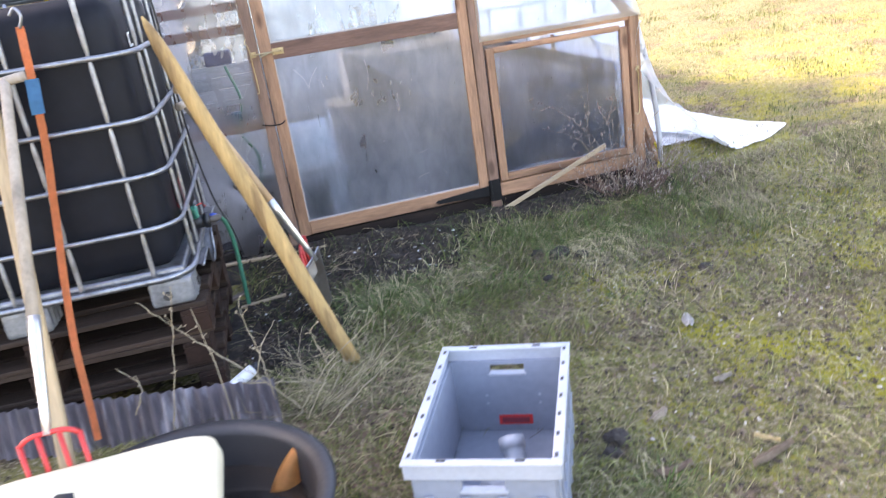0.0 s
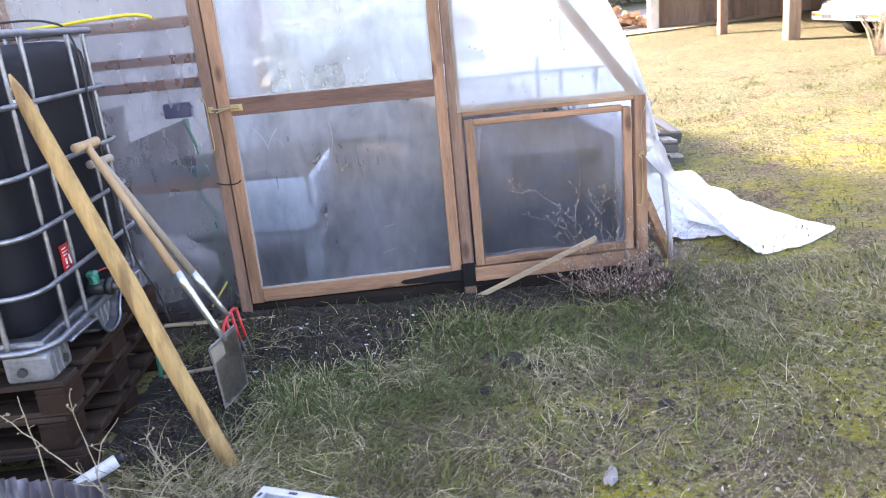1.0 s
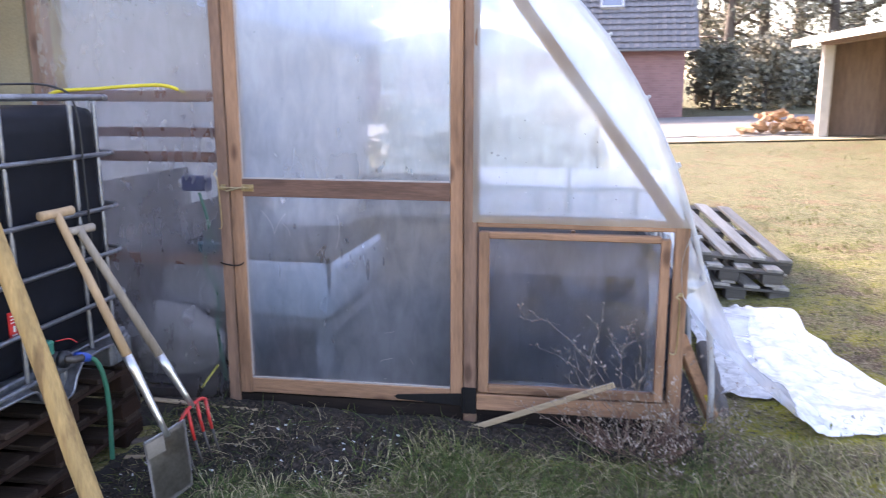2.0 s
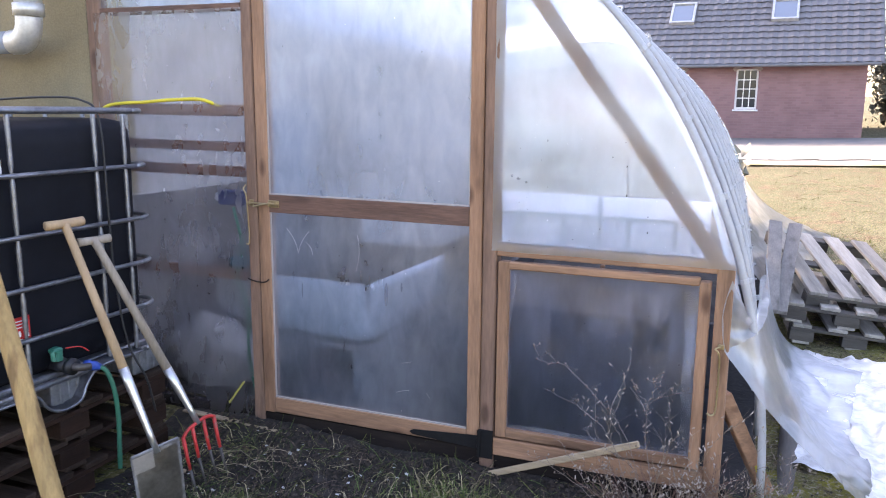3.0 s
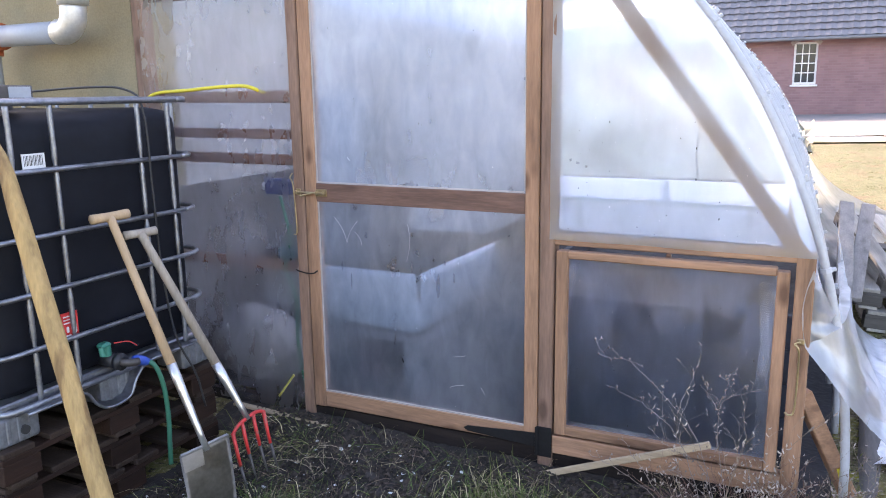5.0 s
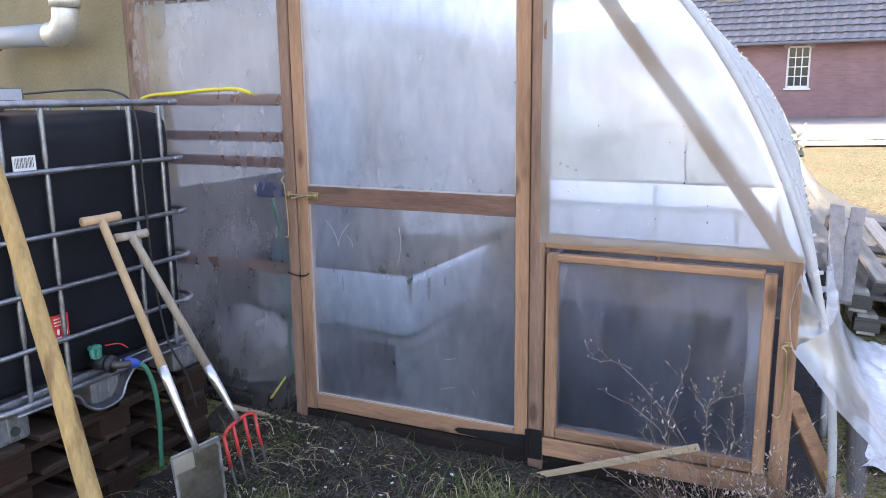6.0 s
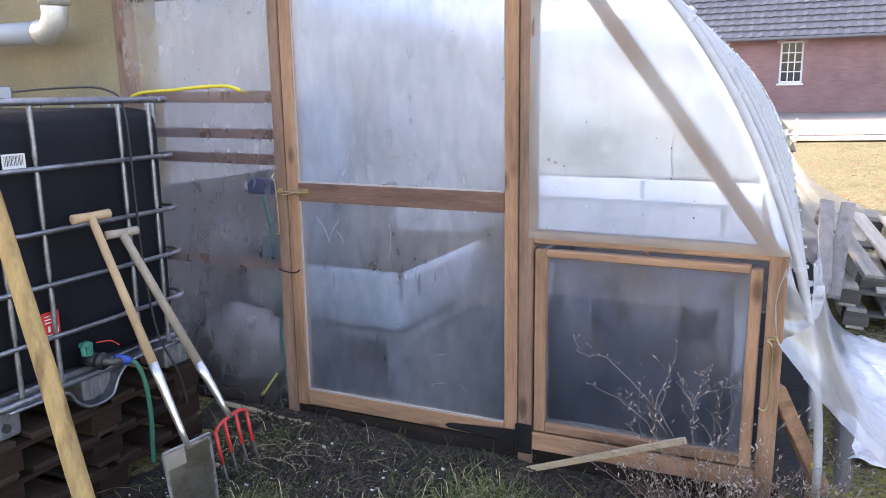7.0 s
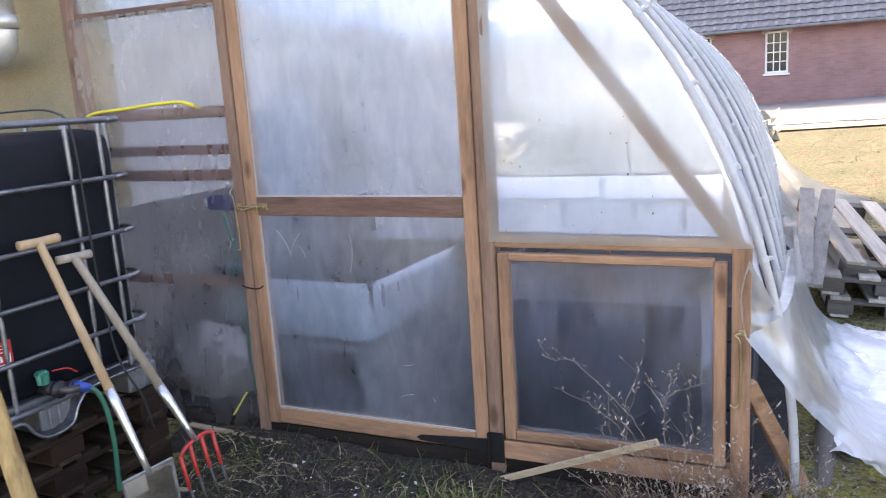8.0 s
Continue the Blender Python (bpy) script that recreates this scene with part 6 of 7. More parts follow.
    up = Vector((0, math.cos(radians(46)), math.sin(radians(46))))
    nor = Vector((0, -up.z, up.y))
    for r in range(n_rows):
        for e, lift in ((0.0, 0.045), (1.08, 0.0)):
            for i in range(nx + 1):
                x = xl - 0.4 + i * 0.075
                o = Vector((x, yf - 0.42, ze - 0.10)) + up * depth * (r + e) + nor * (lift + 0.018 * math.sin(i * math.pi / 2))
                verts.append(tuple(o))
        b0 = 2 * r * (nx + 1)
        faces += [(b0 + i, b0 + i + 1, b0 + nx + 2 + i, b0 + nx + 1 + i) for i in range(nx)]
    roof = cloud("roof", verts, faces, m_tile, "roof", h)
    tagged(roof, "courses of dark pantiles, colour paled for haze", kind="stuff")
    bm = bmesh.new()
    top = Vector((0, yf - 0.42, ze - 0.12)) + up * depth * n_rows
    vs = [(xl - 0.4, top.y, top.z), (xr + 0.4, top.y, top.z), (xr + 0.4, yf + 8.7, ze - 0.1), (xl - 0.4, yf + 8.7, ze - 0.1)]
    bm.faces.new([bm.verts.new(v) for v in vs])
    under = [(xl - 0.4, yf - 0.42, ze - 0.13), (xr + 0.4, yf - 0.42, ze - 0.13), (xr + 0.4, top.y, top.z - 0.03), (xl - 0.4, top.y, top.z - 0.03)]
    bm.faces.new([bm.verts.new(v) for v in under])
    part("back_slope", bm, m_tile, h)
    tubepart("gutter", ((xl - 0.3, yf - 0.48, ze - 0.14), (xr + 0.3, yf - 0.48, ze - 0.14)), 0.05, mat("dull_gutter", (0.20, 0.20, 0.21), rough=0.6, metal=0.3), h)
    for x in (1.98, -1.2, -3.7, -6.2, -8.8):
        o = Vector((x, yf - 0.42, ze - 0.10)) + up * 2.42 + nor * 0.08
        m = Matrix.Translation(o) @ Matrix.Rotation(radians(46), 4, "X")
        bm = bmesh.new()
        for lo, hi in (((-0.40, -0.5, -0.06), (-0.33, 0.5, 0.06)), ((0.33, -0.5, -0.06), (0.40, 0.5, 0.06)), ((-0.33, -0.5, -0.06), (0.33, -0.43, 0.06)), ((-0.33, 0.43, -0.06), (0.33, 0.5, 0.06))):
            box(bm, lo, hi)
        bm.transform(m)
        sk = part("skylight", bm, M_ZINC, h, "roof window with grey frame")
        boxpart("pane", (-0.33, -0.43, 0.0), (0.33, 0.43, 0.01), mat("sky_glass", (0.35, 0.38, 0.42), rough=0.05, metal=0.7, var=0.05, bump=0), sk, "", 0, m)


build_house()


# ---------------------------------------------------------------- open shed with parked cars
def build_shed():
    s = thing("open_shed", "open-fronted timber shed with posts and a tiled roof", "shed")
    m_board = wood("shed_boards", (0.26, 0.19, 0.145), "z", (0.17, 0.13, 0.105), rand=0.2)
    m_post = wood("shed_post", (0.30, 0.21, 0.15), "z", (0.2, 0.14, 0.1))
    m_wash = mat("whitewashed_timber", (0.70, 0.68, 0.64), rough=0.8, var=0.15)
    for i in range(39):
        y = 2.6 + 0.34 * i
        boxpart("board", (11.0, y, gz(9, y) - 0.1), (11.03 + 0.006 * (i % 2), y + 0.335, 3.75), m_board, s, "", 0)
    for i in range(13):
        x = 6.74 + 0.34 * i
        boxpart("board", (x, 15.7, 0.4), (x + 0.335, 15.73, 2.6 + 0.22 * (x - 6.4)), m_board, s, "", 0)
    for x, y, w, m in ((6.62, 15.6, 0.11, m_wash), (7.15, 12.5, 0.08, m_post), (7.42, 10.0, 0.11, m_post), (8.1, 3.4, 0.1, m_post)):
        boxpart("post", (x - w, y - w, gz(x, y) - 0.1), (x + w, y + w, 2.64), m, s, "whitewashed post" if m is m_wash else "", 0.01)
    for x, y in ((7.15, 12.5),):
        a = Vector((x, y, 2.05))
        for sgn in (-1, 1):
            tubepart("brace", (a, a + Vector((0, sgn * 0.6, 0.6))), 0.05, m_post, s, "", 6)
    boxpart("beam", (-0.1, -13.0, 2.6), (0.1, 0.2, 2.72), m_post, s, m=Matrix.Translation((6.64, 15.65, 0.04)) @ Matrix.Rotation(radians(7.0), 4, "Z"))
    bm = bmesh.new()
    grid_sheet(bm, lambda u, v: Vector((6.0 + 1.62 * (1 - u) * (1 - v) + 5.3 * v, 2.3 + 13.8 * u, 2.74 + 1.15 * v + 0.02 * math.sin(u * 300))), 160, 14)
    bmesh.ops.solidify(bm, geom=bm.faces[:], thickness=0.08)
    part("roof", bm, mat("mossy_tiles", (0.20, 0.13, 0.09), rough=0.9, var=0.35, scale=3, fine=12, second=(0.12, 0.13, 0.06), second_scale=2), s, "mossy clay-tiled roof")
    boxpart("fascia", (-0.045, -13.9, 2.60), (0.0, 0.0, 2.74), m_wash, s, "pale fascia board", m=Matrix.Translation((6.01, 16.1, 0.04)) @ Matrix.Rotation(radians(6.7), 4, "Z"))


def build_trunk():
    t = thing("old_tree", "stout grey tree trunk with twiggy shoots before the shed", "tree")
    z = gz(7.45, 6.95)
    tubepart("trunk", [(7.45, 6.95, z - 0.1), (7.45, 6.95, z + 0.15), (7.47, 6.97, z + 0.8), (7.45, 6.955, z + 1.8), (7.5, 6.95, z + 3.2)], [0.24, 0.17, 0.14, 0.13, 0.11], wood("grey_bark_tree", (0.15, 0.12, 0.10), "z", (0.09, 0.08, 0.06)), t, "", 14)
    rnd = random.Random(4)
    bm = bmesh.new()
    for _ in range(26):
        a = rnd.uniform(0, 6.28)
        p = Vector((7.40 + 0.25 * math.cos(a), 6.90 + 0.25 * math.sin(a), z))
        q = p + Vector((rnd.uniform(-0.35, 0.25), rnd.uniform(-0.35, 0.35), rnd.uniform(0.5, 1.1)))
        tube(bm, (p, p.lerp(q, 0.5) + Vector((0.03, 0, 0.05)), q), [0.012, 0.009, 0.003], 5)
    tagged(part("shoot_spray", bm, M_STALK, t), kind="stuff")


def build_car(m, label, colour):
    """Low wedge-shaped coupe, nose towards local -x, base at z = 0."""
    c = thing("parked_car", label, "car", "parked cars")
    paint = mat("car_paint", colour, rough=0.25, var=0.05, scale=2, bump=0, spec=0.6)
    glass = mat("car_glass", (0.03, 0.035, 0.04), rough=0.05, var=0.1, bump=0)
    dark = mat("car_trim", (0.03, 0.03, 0.032), rough=0.6, var=0.15)
    tyre = mat("tyre", (0.02, 0.02, 0.02), rough=0.85)
    st = [(0.0, 0.70, 0.52, 0.30), (0.10, 0.80, 0.60, 0.24), (0.5, 0.84, 0.68, 0.20), (1.2, 0.86, 0.78, 0.18), (1.9, 0.86, 0.86, 0.18), (2.8, 0.86, 0.90, 0.18), (3.6, 0.85, 0.92, 0.20), (4.1, 0.82, 0.90, 0.26), (4.3, 0.76, 0.84, 0.34)]
    bm = bmesh.new()
    rows = []
    for x, w, top, low in st:
        mid = low + (top - low) * 0.62
        prof = [(-w * 0.92, low), (-w, low + 0.10), (-w, mid), (-w * 0.95, top - 0.03), (-w * 0.80, top), (0, top + 0.025), (w * 0.80, top), (w * 0.95, top - 0.03), (w, mid), (w, low + 0.10), (w * 0.92, low)]
        rows.append([bm.verts.new((x, y, z)) for y, z in prof])
    for a, b in zip(rows, rows[1:]):
        for k in range(len(a) - 1):
            bm.faces.new((a[k], a[k + 1], b[k + 1], b[k]))
    bm.faces.new(rows[0][::-1])
    bm.faces.new(rows[-1])
    part("body", bm, paint, c, "", True)
    bm = bmesh.new()
    cab = [(1.45, 0.74, 0.80, 0.74), (2.15, 0.62, 1.22, 0.80), (2.9, 0.62, 1.26, 0.80), (3.9, 0.70, 0.93, 0.78)]
    rows = [[bm.verts.new(p) for p in ((x, -w - 0.10, lo), (x, -w, top - 0.04), (x, -w * 0.85, top), (x, 0, top + 0.02), (x, w * 0.85, top), (x, w, top - 0.04), (x, w + 0.10, lo))] for x, w, top, lo in cab]
    for a, b in zip(rows, rows[1:]):
        for k in range(6):
            bm.faces.new((a[k], a[k + 1], b[k + 1], b[k]))
    part("windows", bm, glass, c, "dark glazed cabin", True)
    bm = bmesh.new()
    grid_sheet(bm, lambda u, v: Vector((2.12 + 0.9 * u, -0.55 + 1.1 * v, 1.245 + 0.035 * u + 0.02 * math.sin(math.pi * v))), 6, 8)
    bmesh.ops.solidify(bm, geom=bm.faces[:], thickness=0.02)
    part("roof", bm, paint, c, "", True)
    boxpart("bumper", (-0.08, -0.80, 0.30), (0.06, 0.80, 0.44), paint, c, "", 0.03)
    boxpart("grille", (-0.085, -0.55, 0.335), (-0.075, 0.55, 0.40), dark, c, "", 0.002)
    for s in (-1, 1):
        boxpart("headlamp", (0.055, s * 0.52 - 0.20, 0.50), (0.10, s * 0.52 + 0.20, 0.58), mat("lamp_glass", (0.35, 0.36, 0.38), rough=0.1, metal=0.4, bump=0), c, "", 0.01)
        boxpart("indicator", (-0.086, s * 0.66 - 0.10, 0.36), (-0.076, s * 0.66 + 0.10, 0.405), mat("amber_lens", (0.65, 0.22, 0.03), rough=0.2, bump=0), c, "amber indicator", 0.004)
        for x in (0.85, 3.35):
            w = thing("wheel", "", "")
            w.parent = c
            bm = bmesh.new()
            tube(bm, ((x, s * 0.66, 0.30), (x, s * 0.87, 0.30)), 0.30, 28)
            part("tyre", bm, tyre, w)
            bm = bmesh.new()
            tube(bm, ((x, s * 0.80, 0.30), (x, s * 0.878, 0.30)), 0.19, 20)
            part("rim", bm, M_GALV, w)
    plate = boxpart("number_plate", (-0.092, -0.26, 0.345), (-0.082, 0.26, 0.435), M_WHITE_PRINT, c, "pale number plate", 0.003)
    bm = bmesh.new()
    for k in range(6):
        box(bm, (-0.0955, -0.21 + 0.072 * k, 0.365), (-0.0925, -0.165 + 0.072 * k, 0.415))
    part("print", bm, M_INK, plate)
    c.matrix_basis = m
    return c


build_shed()
build_trunk()
build_car(pose(7.85, 9.0, gz(8.4, 9.0) - 0.01, 1.6, 0, 10), "white wedge-shaped old sports car parked in the shed", (0.66, 0.66, 0.64))
build_car(pose(8.0, 6.15, gz(8.6, 6.1) - 0.01, 1.6, 0, 12), "white old sports car parked beside the tree trunk", (0.70, 0.70, 0.69))


def build_firewood():
    f = thing("woodpile", "heap of split orange-brown firewood by the shed", "firewood")
    rnd = random.Random(11)
    m = mat("split_wood", (0.42, 0.26, 0.15), rough=0.85, var=0.3, scale=8, rand=0.35)
    for k in range(46):
        u = rnd.uniform(-1, 1)
        h = (1 - abs(u)) * 0.55
        z = gz(6, 16.4) + 0.12 + rnd.uniform(0, h)
        p = Vector((5.95 + 0.85 * u, 16.5 + rnd.uniform(-0.35, 0.35), z))
        d = Vector((rnd.uniform(-1, 1), rnd.uniform(-1, 1), rnd.uniform(-0.3, 0.3))).normalized() * 0.17
        bm = bmesh.new()
        tube(bm, (p - d, p + d), rnd.uniform(0.05, 0.085), 5)
        part("log", bm, m, f)


build_firewood()


# ---------------------------------------------------------------- trees and hedge in the distance
def tree(x, y, h, crown_r, seed, leaf_mat, bark, dense, kind, label, low=0.25):
    rnd = np.random.RandomState(seed)
    t = thing(kind, label, "tree" if kind != "hedge_bush" else "bush")
    z0 = gz(x, y)
    bm = bmesh.new()
    lean = rnd.uniform(-0.3, 0.3, 2).tolist()
    axis = [Vector((x + lean[0] * k * k, y + lean[1] * k * k, z0 - 0.1 + h * 0.92 * k)) for k in np.linspace(0, 1, 7).tolist()]
    r0 = 0.03 * h + 0.04
    tube(bm, axis, [r0 * (1 - 0.85 * k) for k in np.linspace(0, 1, 7).tolist()], 9)
    tips = []
    for _ in range(int(12 + h)):
        k = float(rnd.uniform(low, 0.95))
        p = axis[0].lerp(axis[-1], k)
        a = float(rnd.uniform(0, 6.28))
        L = crown_r * (1.15 - 0.75 * k) * float(rnd.uniform(0.6, 1.1))
        q = p + Vector((math.cos(a) * L, math.sin(a) * L, L * float(rnd.uniform(-0.05, 0.5))))
        tube(bm, (p, p.lerp(q, 0.5) + Vector((0, 0, 0.05 * L)), q), [r0 * 0.35 * (1 - 0.6 * k), r0 * 0.2, 0.012], 5)
        tips += [(p.lerp(q, f), L) for f in (0.45, 0.7, 0.9, 1.05)]
    part("trunk", bm, bark, t, "", True)
    verts, faces = [], []
    per = max(4, dense // max(1, len(tips)))
    for c, L in tips:
        for _ in range(per):
            o = np.array(c) + rnd.normal(0, 0.20 * L + 0.08, 3) * (1, 1, 0.8)
            s = rnd.uniform(0.05, 0.14)
            e1 = rnd.normal(0, 1, 3)
            e1 /= np.linalg.norm(e1)
            e2 = np.cross(e1, rnd.normal(0, 1, 3))
            e2 /= np.linalg.norm(e2) + 1e-6
            b = len(verts)
            verts += [tuple(o - e1 * s), tuple(o + e2 * s * 0.6), tuple(o + e1 * s), tuple(o - e2 * s * 0.6)]
            faces.append((b, b + 1, b + 2, b + 3))
    cloud("crown", verts, faces, leaf_mat, "crown", t)
    return t


def build_trees():
    bark = wood("tree_bark", (0.10, 0.08, 0.065), "z", (0.06, 0.05, 0.04))
    # both foliage colours lightened towards grey: distance haze painted in
    dark = mat("dark_conifer", (0.16, 0.16, 0.12), rough=0.8, var=0.3, scale=0.6, bump=0, island=0.5)
    grey = mat("olive_foliage", (0.26, 0.245, 0.185), rough=0.8, var=0.3, scale=0.6, bump=0, island=0.5)
    rnd = random.Random(21)
    for x, y, h, r in ((7.0, 33, 9, 2.2), (9.0, 36, 11, 2.6), (11.5, 34, 10, 2.4), (13.5, 38, 12, 3.0), (16.5, 35, 11, 2.8), (19.5, 38, 12, 3.0), (8.2, 42, 12, 3.0), (12.5, 45, 13, 3.2), (22.5, 34, 11, 3.0), (26, 31, 11, 3.0), (6.6, 38, 11, 2.6)):
        tree(x, y, h, r, int(x * 10), dark if rnd.random() < 0.5 else grey, bark, 3600, "tree", "tall evergreen tree behind the yard, olive foliage paled for haze", 0.12)
    for k in range(13):
        x = 6.2 + 1.5 * k + rnd.uniform(-0.4, 0.4)
        tree(x, 29.5 + rnd.uniform(-0.8, 0.8) + 0.1 * k, rnd.uniform(2.6, 3.8), 1.5, 100 + k, grey if k % 3 else dark, bark, 3600, "hedge_bush", "dense grey-green hedge bush at the edge of the yard", 0.02)
    for k, (x, h) in enumerate(((-0.75, 1.45), (-0.25, 1.6), (0.3, 1.5), (0.85, 1.65), (1.35, 1.35))):
        tree(x, 6.9, h, 0.45, 140 + k, grey, bark, 2600, "hedge_bush", "dense grey-green bush behind the far end of the greenhouse", 0.02)


build_trees()


# ---------------------------------------------------------------- grass, litter and clods
def free_ground(x, y):
    """Where grass may stand: not under the tank, crate, tubs, pallets, greenhouse or sheet."""
    if -0.78 < x < 2.25 and y > -0.02 and y < 5.2:
        return False
    if x < -0.10 and y > -1.30:
        return False
    if abs(x - 0.712) < 0.42 and abs(y + 2.118) < 0.42:
        lx = (x - 0.712) * math.cos(radians(22)) - (y + 2.118) * math.sin(radians(22))
        ly = (x - 0.712) * math.sin(radians(22)) + (y + 2.118) * math.cos(radians(22))
        if abs(lx) < 0.2 and abs(ly) < 0.3:
            return False
    if (x + 0.15) ** 2 + (y + 2.26) ** 2 < 0.16 or (x < 0.05 and y < -1.9):
        return False
    if 2.52 < x < 3.12 and 0.28 < y < 2.2:
        return False
    if 2.45 < x < 3.4 and 2.4 < y < 3.7:
        return False
    return True


def litter_patch(x, y):
    """1 on the bare littered soil before the door and beside the pallets."""
    a = max(0.0, 1 - (((x - 0.66) / 0.55) ** 2 + ((y + 0.27) / 0.32) ** 2))
    b = max(0.0, 1 - (((x - 0.10) / 0.38) ** 2 + ((y + 0.68) / 0.62) ** 2))
    c = max(0.0, 1 - abs(y + 0.08) / 0.16) if -0.3 < x < 2.3 else 0.0
    return min(1.0, 1.6 * max(a, b, c))


def blades(name, label, n, region, length, width, bend, material, seed, clump=0.0, patch=0.0, flat=0.0):
    rnd = np.random.RandomState(seed)
    x0, x1, y0, y1 = region
    verts, faces = [], []
    made = tries = 0
    while made < n and tries < n * 6:
        tries += 1
        x, y = rnd.uniform(x0, x1), rnd.uniform(y0, y1)
        if not free_ground(x, y):
            continue
        d = 0.5 + 0.5 * noise.noise((x * 2.1 + seed, y * 2.1, 5)) + 0.35 * noise.noise((x * 6.5, y * 6.5 + seed, 9))
        if rnd.uniform(0, 1) > max(0.03, (d - 0.46) * 2.6) * (1 - clump) + clump * max(0.0, (d - 0.52) * 5):
            continue
        if patch and rnd.uniform(0, 1) < patch * litter_patch(x, y):
            continue
        made += 1
        z = gn(x, y) - 0.004
        L = length * rnd.uniform(0.45, 1.15) * (0.7 + 0.6 * d)
        a = rnd.uniform(0, 2 * math.pi)
        w = width * rnd.uniform(0.6, 1.2)
        dx, dy = math.cos(a), math.sin(a)
        sx, sy = -dy * w / 2, dx * w / 2
        b = bend * rnd.uniform(0.3, 1.3)
        up = (1 - flat * rnd.uniform(0.7, 1.0))
        p1 = (x + dx * L * 0.35 * b, y + dy * L * 0.35 * b, z + L * 0.55 * up + 0.004)
        p2 = (x + dx * L * b, y + dy * L * b, z + L * (1.0 - 0.45 * b) * up + 0.003)
        k = len(verts)
        verts += [(x - sx, y - sy, z), (x + sx, y + sy, z), (p1[0] + sx * 0.8, p1[1] + sy * 0.8, p1[2]), (p1[0] - sx * 0.8, p1[1] - sy * 0.8, p1[2]), p2]
        faces += [(k, k + 1, k + 2, k + 3), (k + 3, k + 2, k + 4)]
    tagged(cloud(name, verts, faces, material, name), label, "grass", kind="stuff")


def leaf_mat(name, base, island):
    return mat(name, base, rough=0.75, var=0.2, scale=3, bump=0, island=island, spec=0.25)


G_GREEN = leaf_mat("grass_green", (0.12, 0.135, 0.036), 0.65)
G_TUFT = leaf_mat("grass_tuft", (0.070, 0.105, 0.028), 0.6)
G_STRAW = leaf_mat("grass_straw", (0.37, 0.31, 0.185), 0.55)
NEAR, RIGHT, FAR = (-0.7, 4.2, -2.95, 0.0), (2.2, 7.0, -1.5, 6.5), (2.2, 7.5, 6.0, 14.6)
G_MIX = leaf_mat("grass_faded", (0.235, 0.225, 0.095), 0.55)
G_FAR = leaf_mat("grass_dry", (0.185, 0.19, 0.088), 0.5)
G_BROWN = leaf_mat("grass_brown", (0.135, 0.095, 0.068), 0.5)


def thin(x, y):
    """How bare of blades the mossy part of the lawn is."""
    return 0.86 * min(1.0, max(0.0, (x - 0.8) / 0.7)) * min(1.0, max(0.0, (-0.45 - y) / 0.5))


def tangle(name, label, n, region, length, width, material, seed, lift=0.3, dense=0.5, spread=1.0):
    """Limp curved blades lying over one another, thicker in drifts."""
    rnd = np.random.RandomState(seed)
    x0, x1, y0, y1 = region
    verts, faces = [], []
    made = tries = 0
    while made < n and tries < n * 8:
        tries += 1
        x, y = rnd.uniform(x0, x1), rnd.uniform(y0, y1)
        if not free_ground(x, y):
            continue
        d = 0.5 + 0.55 * noise.noise((x * 1.6 + seed, y * 1.6, 5)) + 0.4 * noise.noise((x * 5.5, y * 5.5 + seed, 9))
        if rnd.uniform(0, 1) > (d - dense + 0.22) * 2.4 or rnd.uniform(0, 1) < 0.89 * litter_patch(x, y) or rnd.uniform(0, 1) < thin(x, y):
            continue
        made += 1
        a = 6.3 * noise.noise((x * 2.2, y * 2.2, seed)) + rnd.normal(0, spread)
        L = length * rnd.uniform(0.4, 1.25)
        h = L * lift * rnd.uniform(0.2, 1.3)
        turn = rnd.normal(0, 0.9)
        w = width * rnd.uniform(0.6, 1.25) / 2
        px, py, k = x, y, len(verts)
        for s in range(4):
            f = s / 3
            dx, dy = math.cos(a), math.sin(a)
            z = gn(px, py) + 0.003 + h * (4 * f * (1 - 0.72 * f)) * 0.75
            q = w * (1 - 0.75 * f)
            verts += [(px - dy * q, py + dx * q, z), (px + dy * q, py - dx * q, z + 0.0006)]
            px, py, a = px + dx * L / 3, py + dy * L / 3, a + turn / 3
        faces += [(k + 2 * s, k + 2 * s + 1, k + 2 * s + 3, k + 2 * s + 2) for s in range(3)]
    tagged(cloud(name, verts, faces, material, name), label, "grass", kind="stuff")


DOOR = (-0.3, 2.6, -1.5, -0.02)
tangle("grass", "limp green winter grass in drifts", 17000, NEAR, 0.065, 0.0030, G_GREEN, 1, 0.34, 0.42, 1.6)
tangle("grass", "faded olive grass lying over the moss", 20000, NEAR, 0.065, 0.0028, G_MIX, 2, 0.26, 0.38, 1.8)
tangle("dead_grass", "dead straw-coloured grass lying flat", 13000, NEAR, 0.085, 0.0028, G_STRAW, 3, 0.16, 0.30, 1.6)
tangle("dead_grass", "brown rotting grass and stems on the lawn", 12000, NEAR, 0.08, 0.0034, G_BROWN, 7, 0.14, 0.38, 1.6)
tangle("grass", "longer matted green grass before the greenhouse", 5000, DOOR, 0.12, 0.0032, G_GREEN, 11, 0.36, 0.45)
tangle("dead_grass", "brown dead stems matted before the greenhouse", 9000, DOOR, 0.11, 0.0032, G_BROWN, 13, 0.25, 0.38, 1.5)
tangle("dead_grass", "long pale dry blades matted before the greenhouse", 4200, DOOR, 0.15, 0.0026, G_STRAW, 12, 0.26, 0.42)
tangle("grass", "long limp dark green grass lying before the base board", 3200, (-0.1, 2.4, -0.95, -0.02), 0.15, 0.0030, G_TUFT, 14, 0.34, 0.36, 1.2)
blades("grass", "short green grass beside the tunnel", 9000, RIGHT, 0.04, 0.005, 0.8, G_GREEN, 4, 0.4)
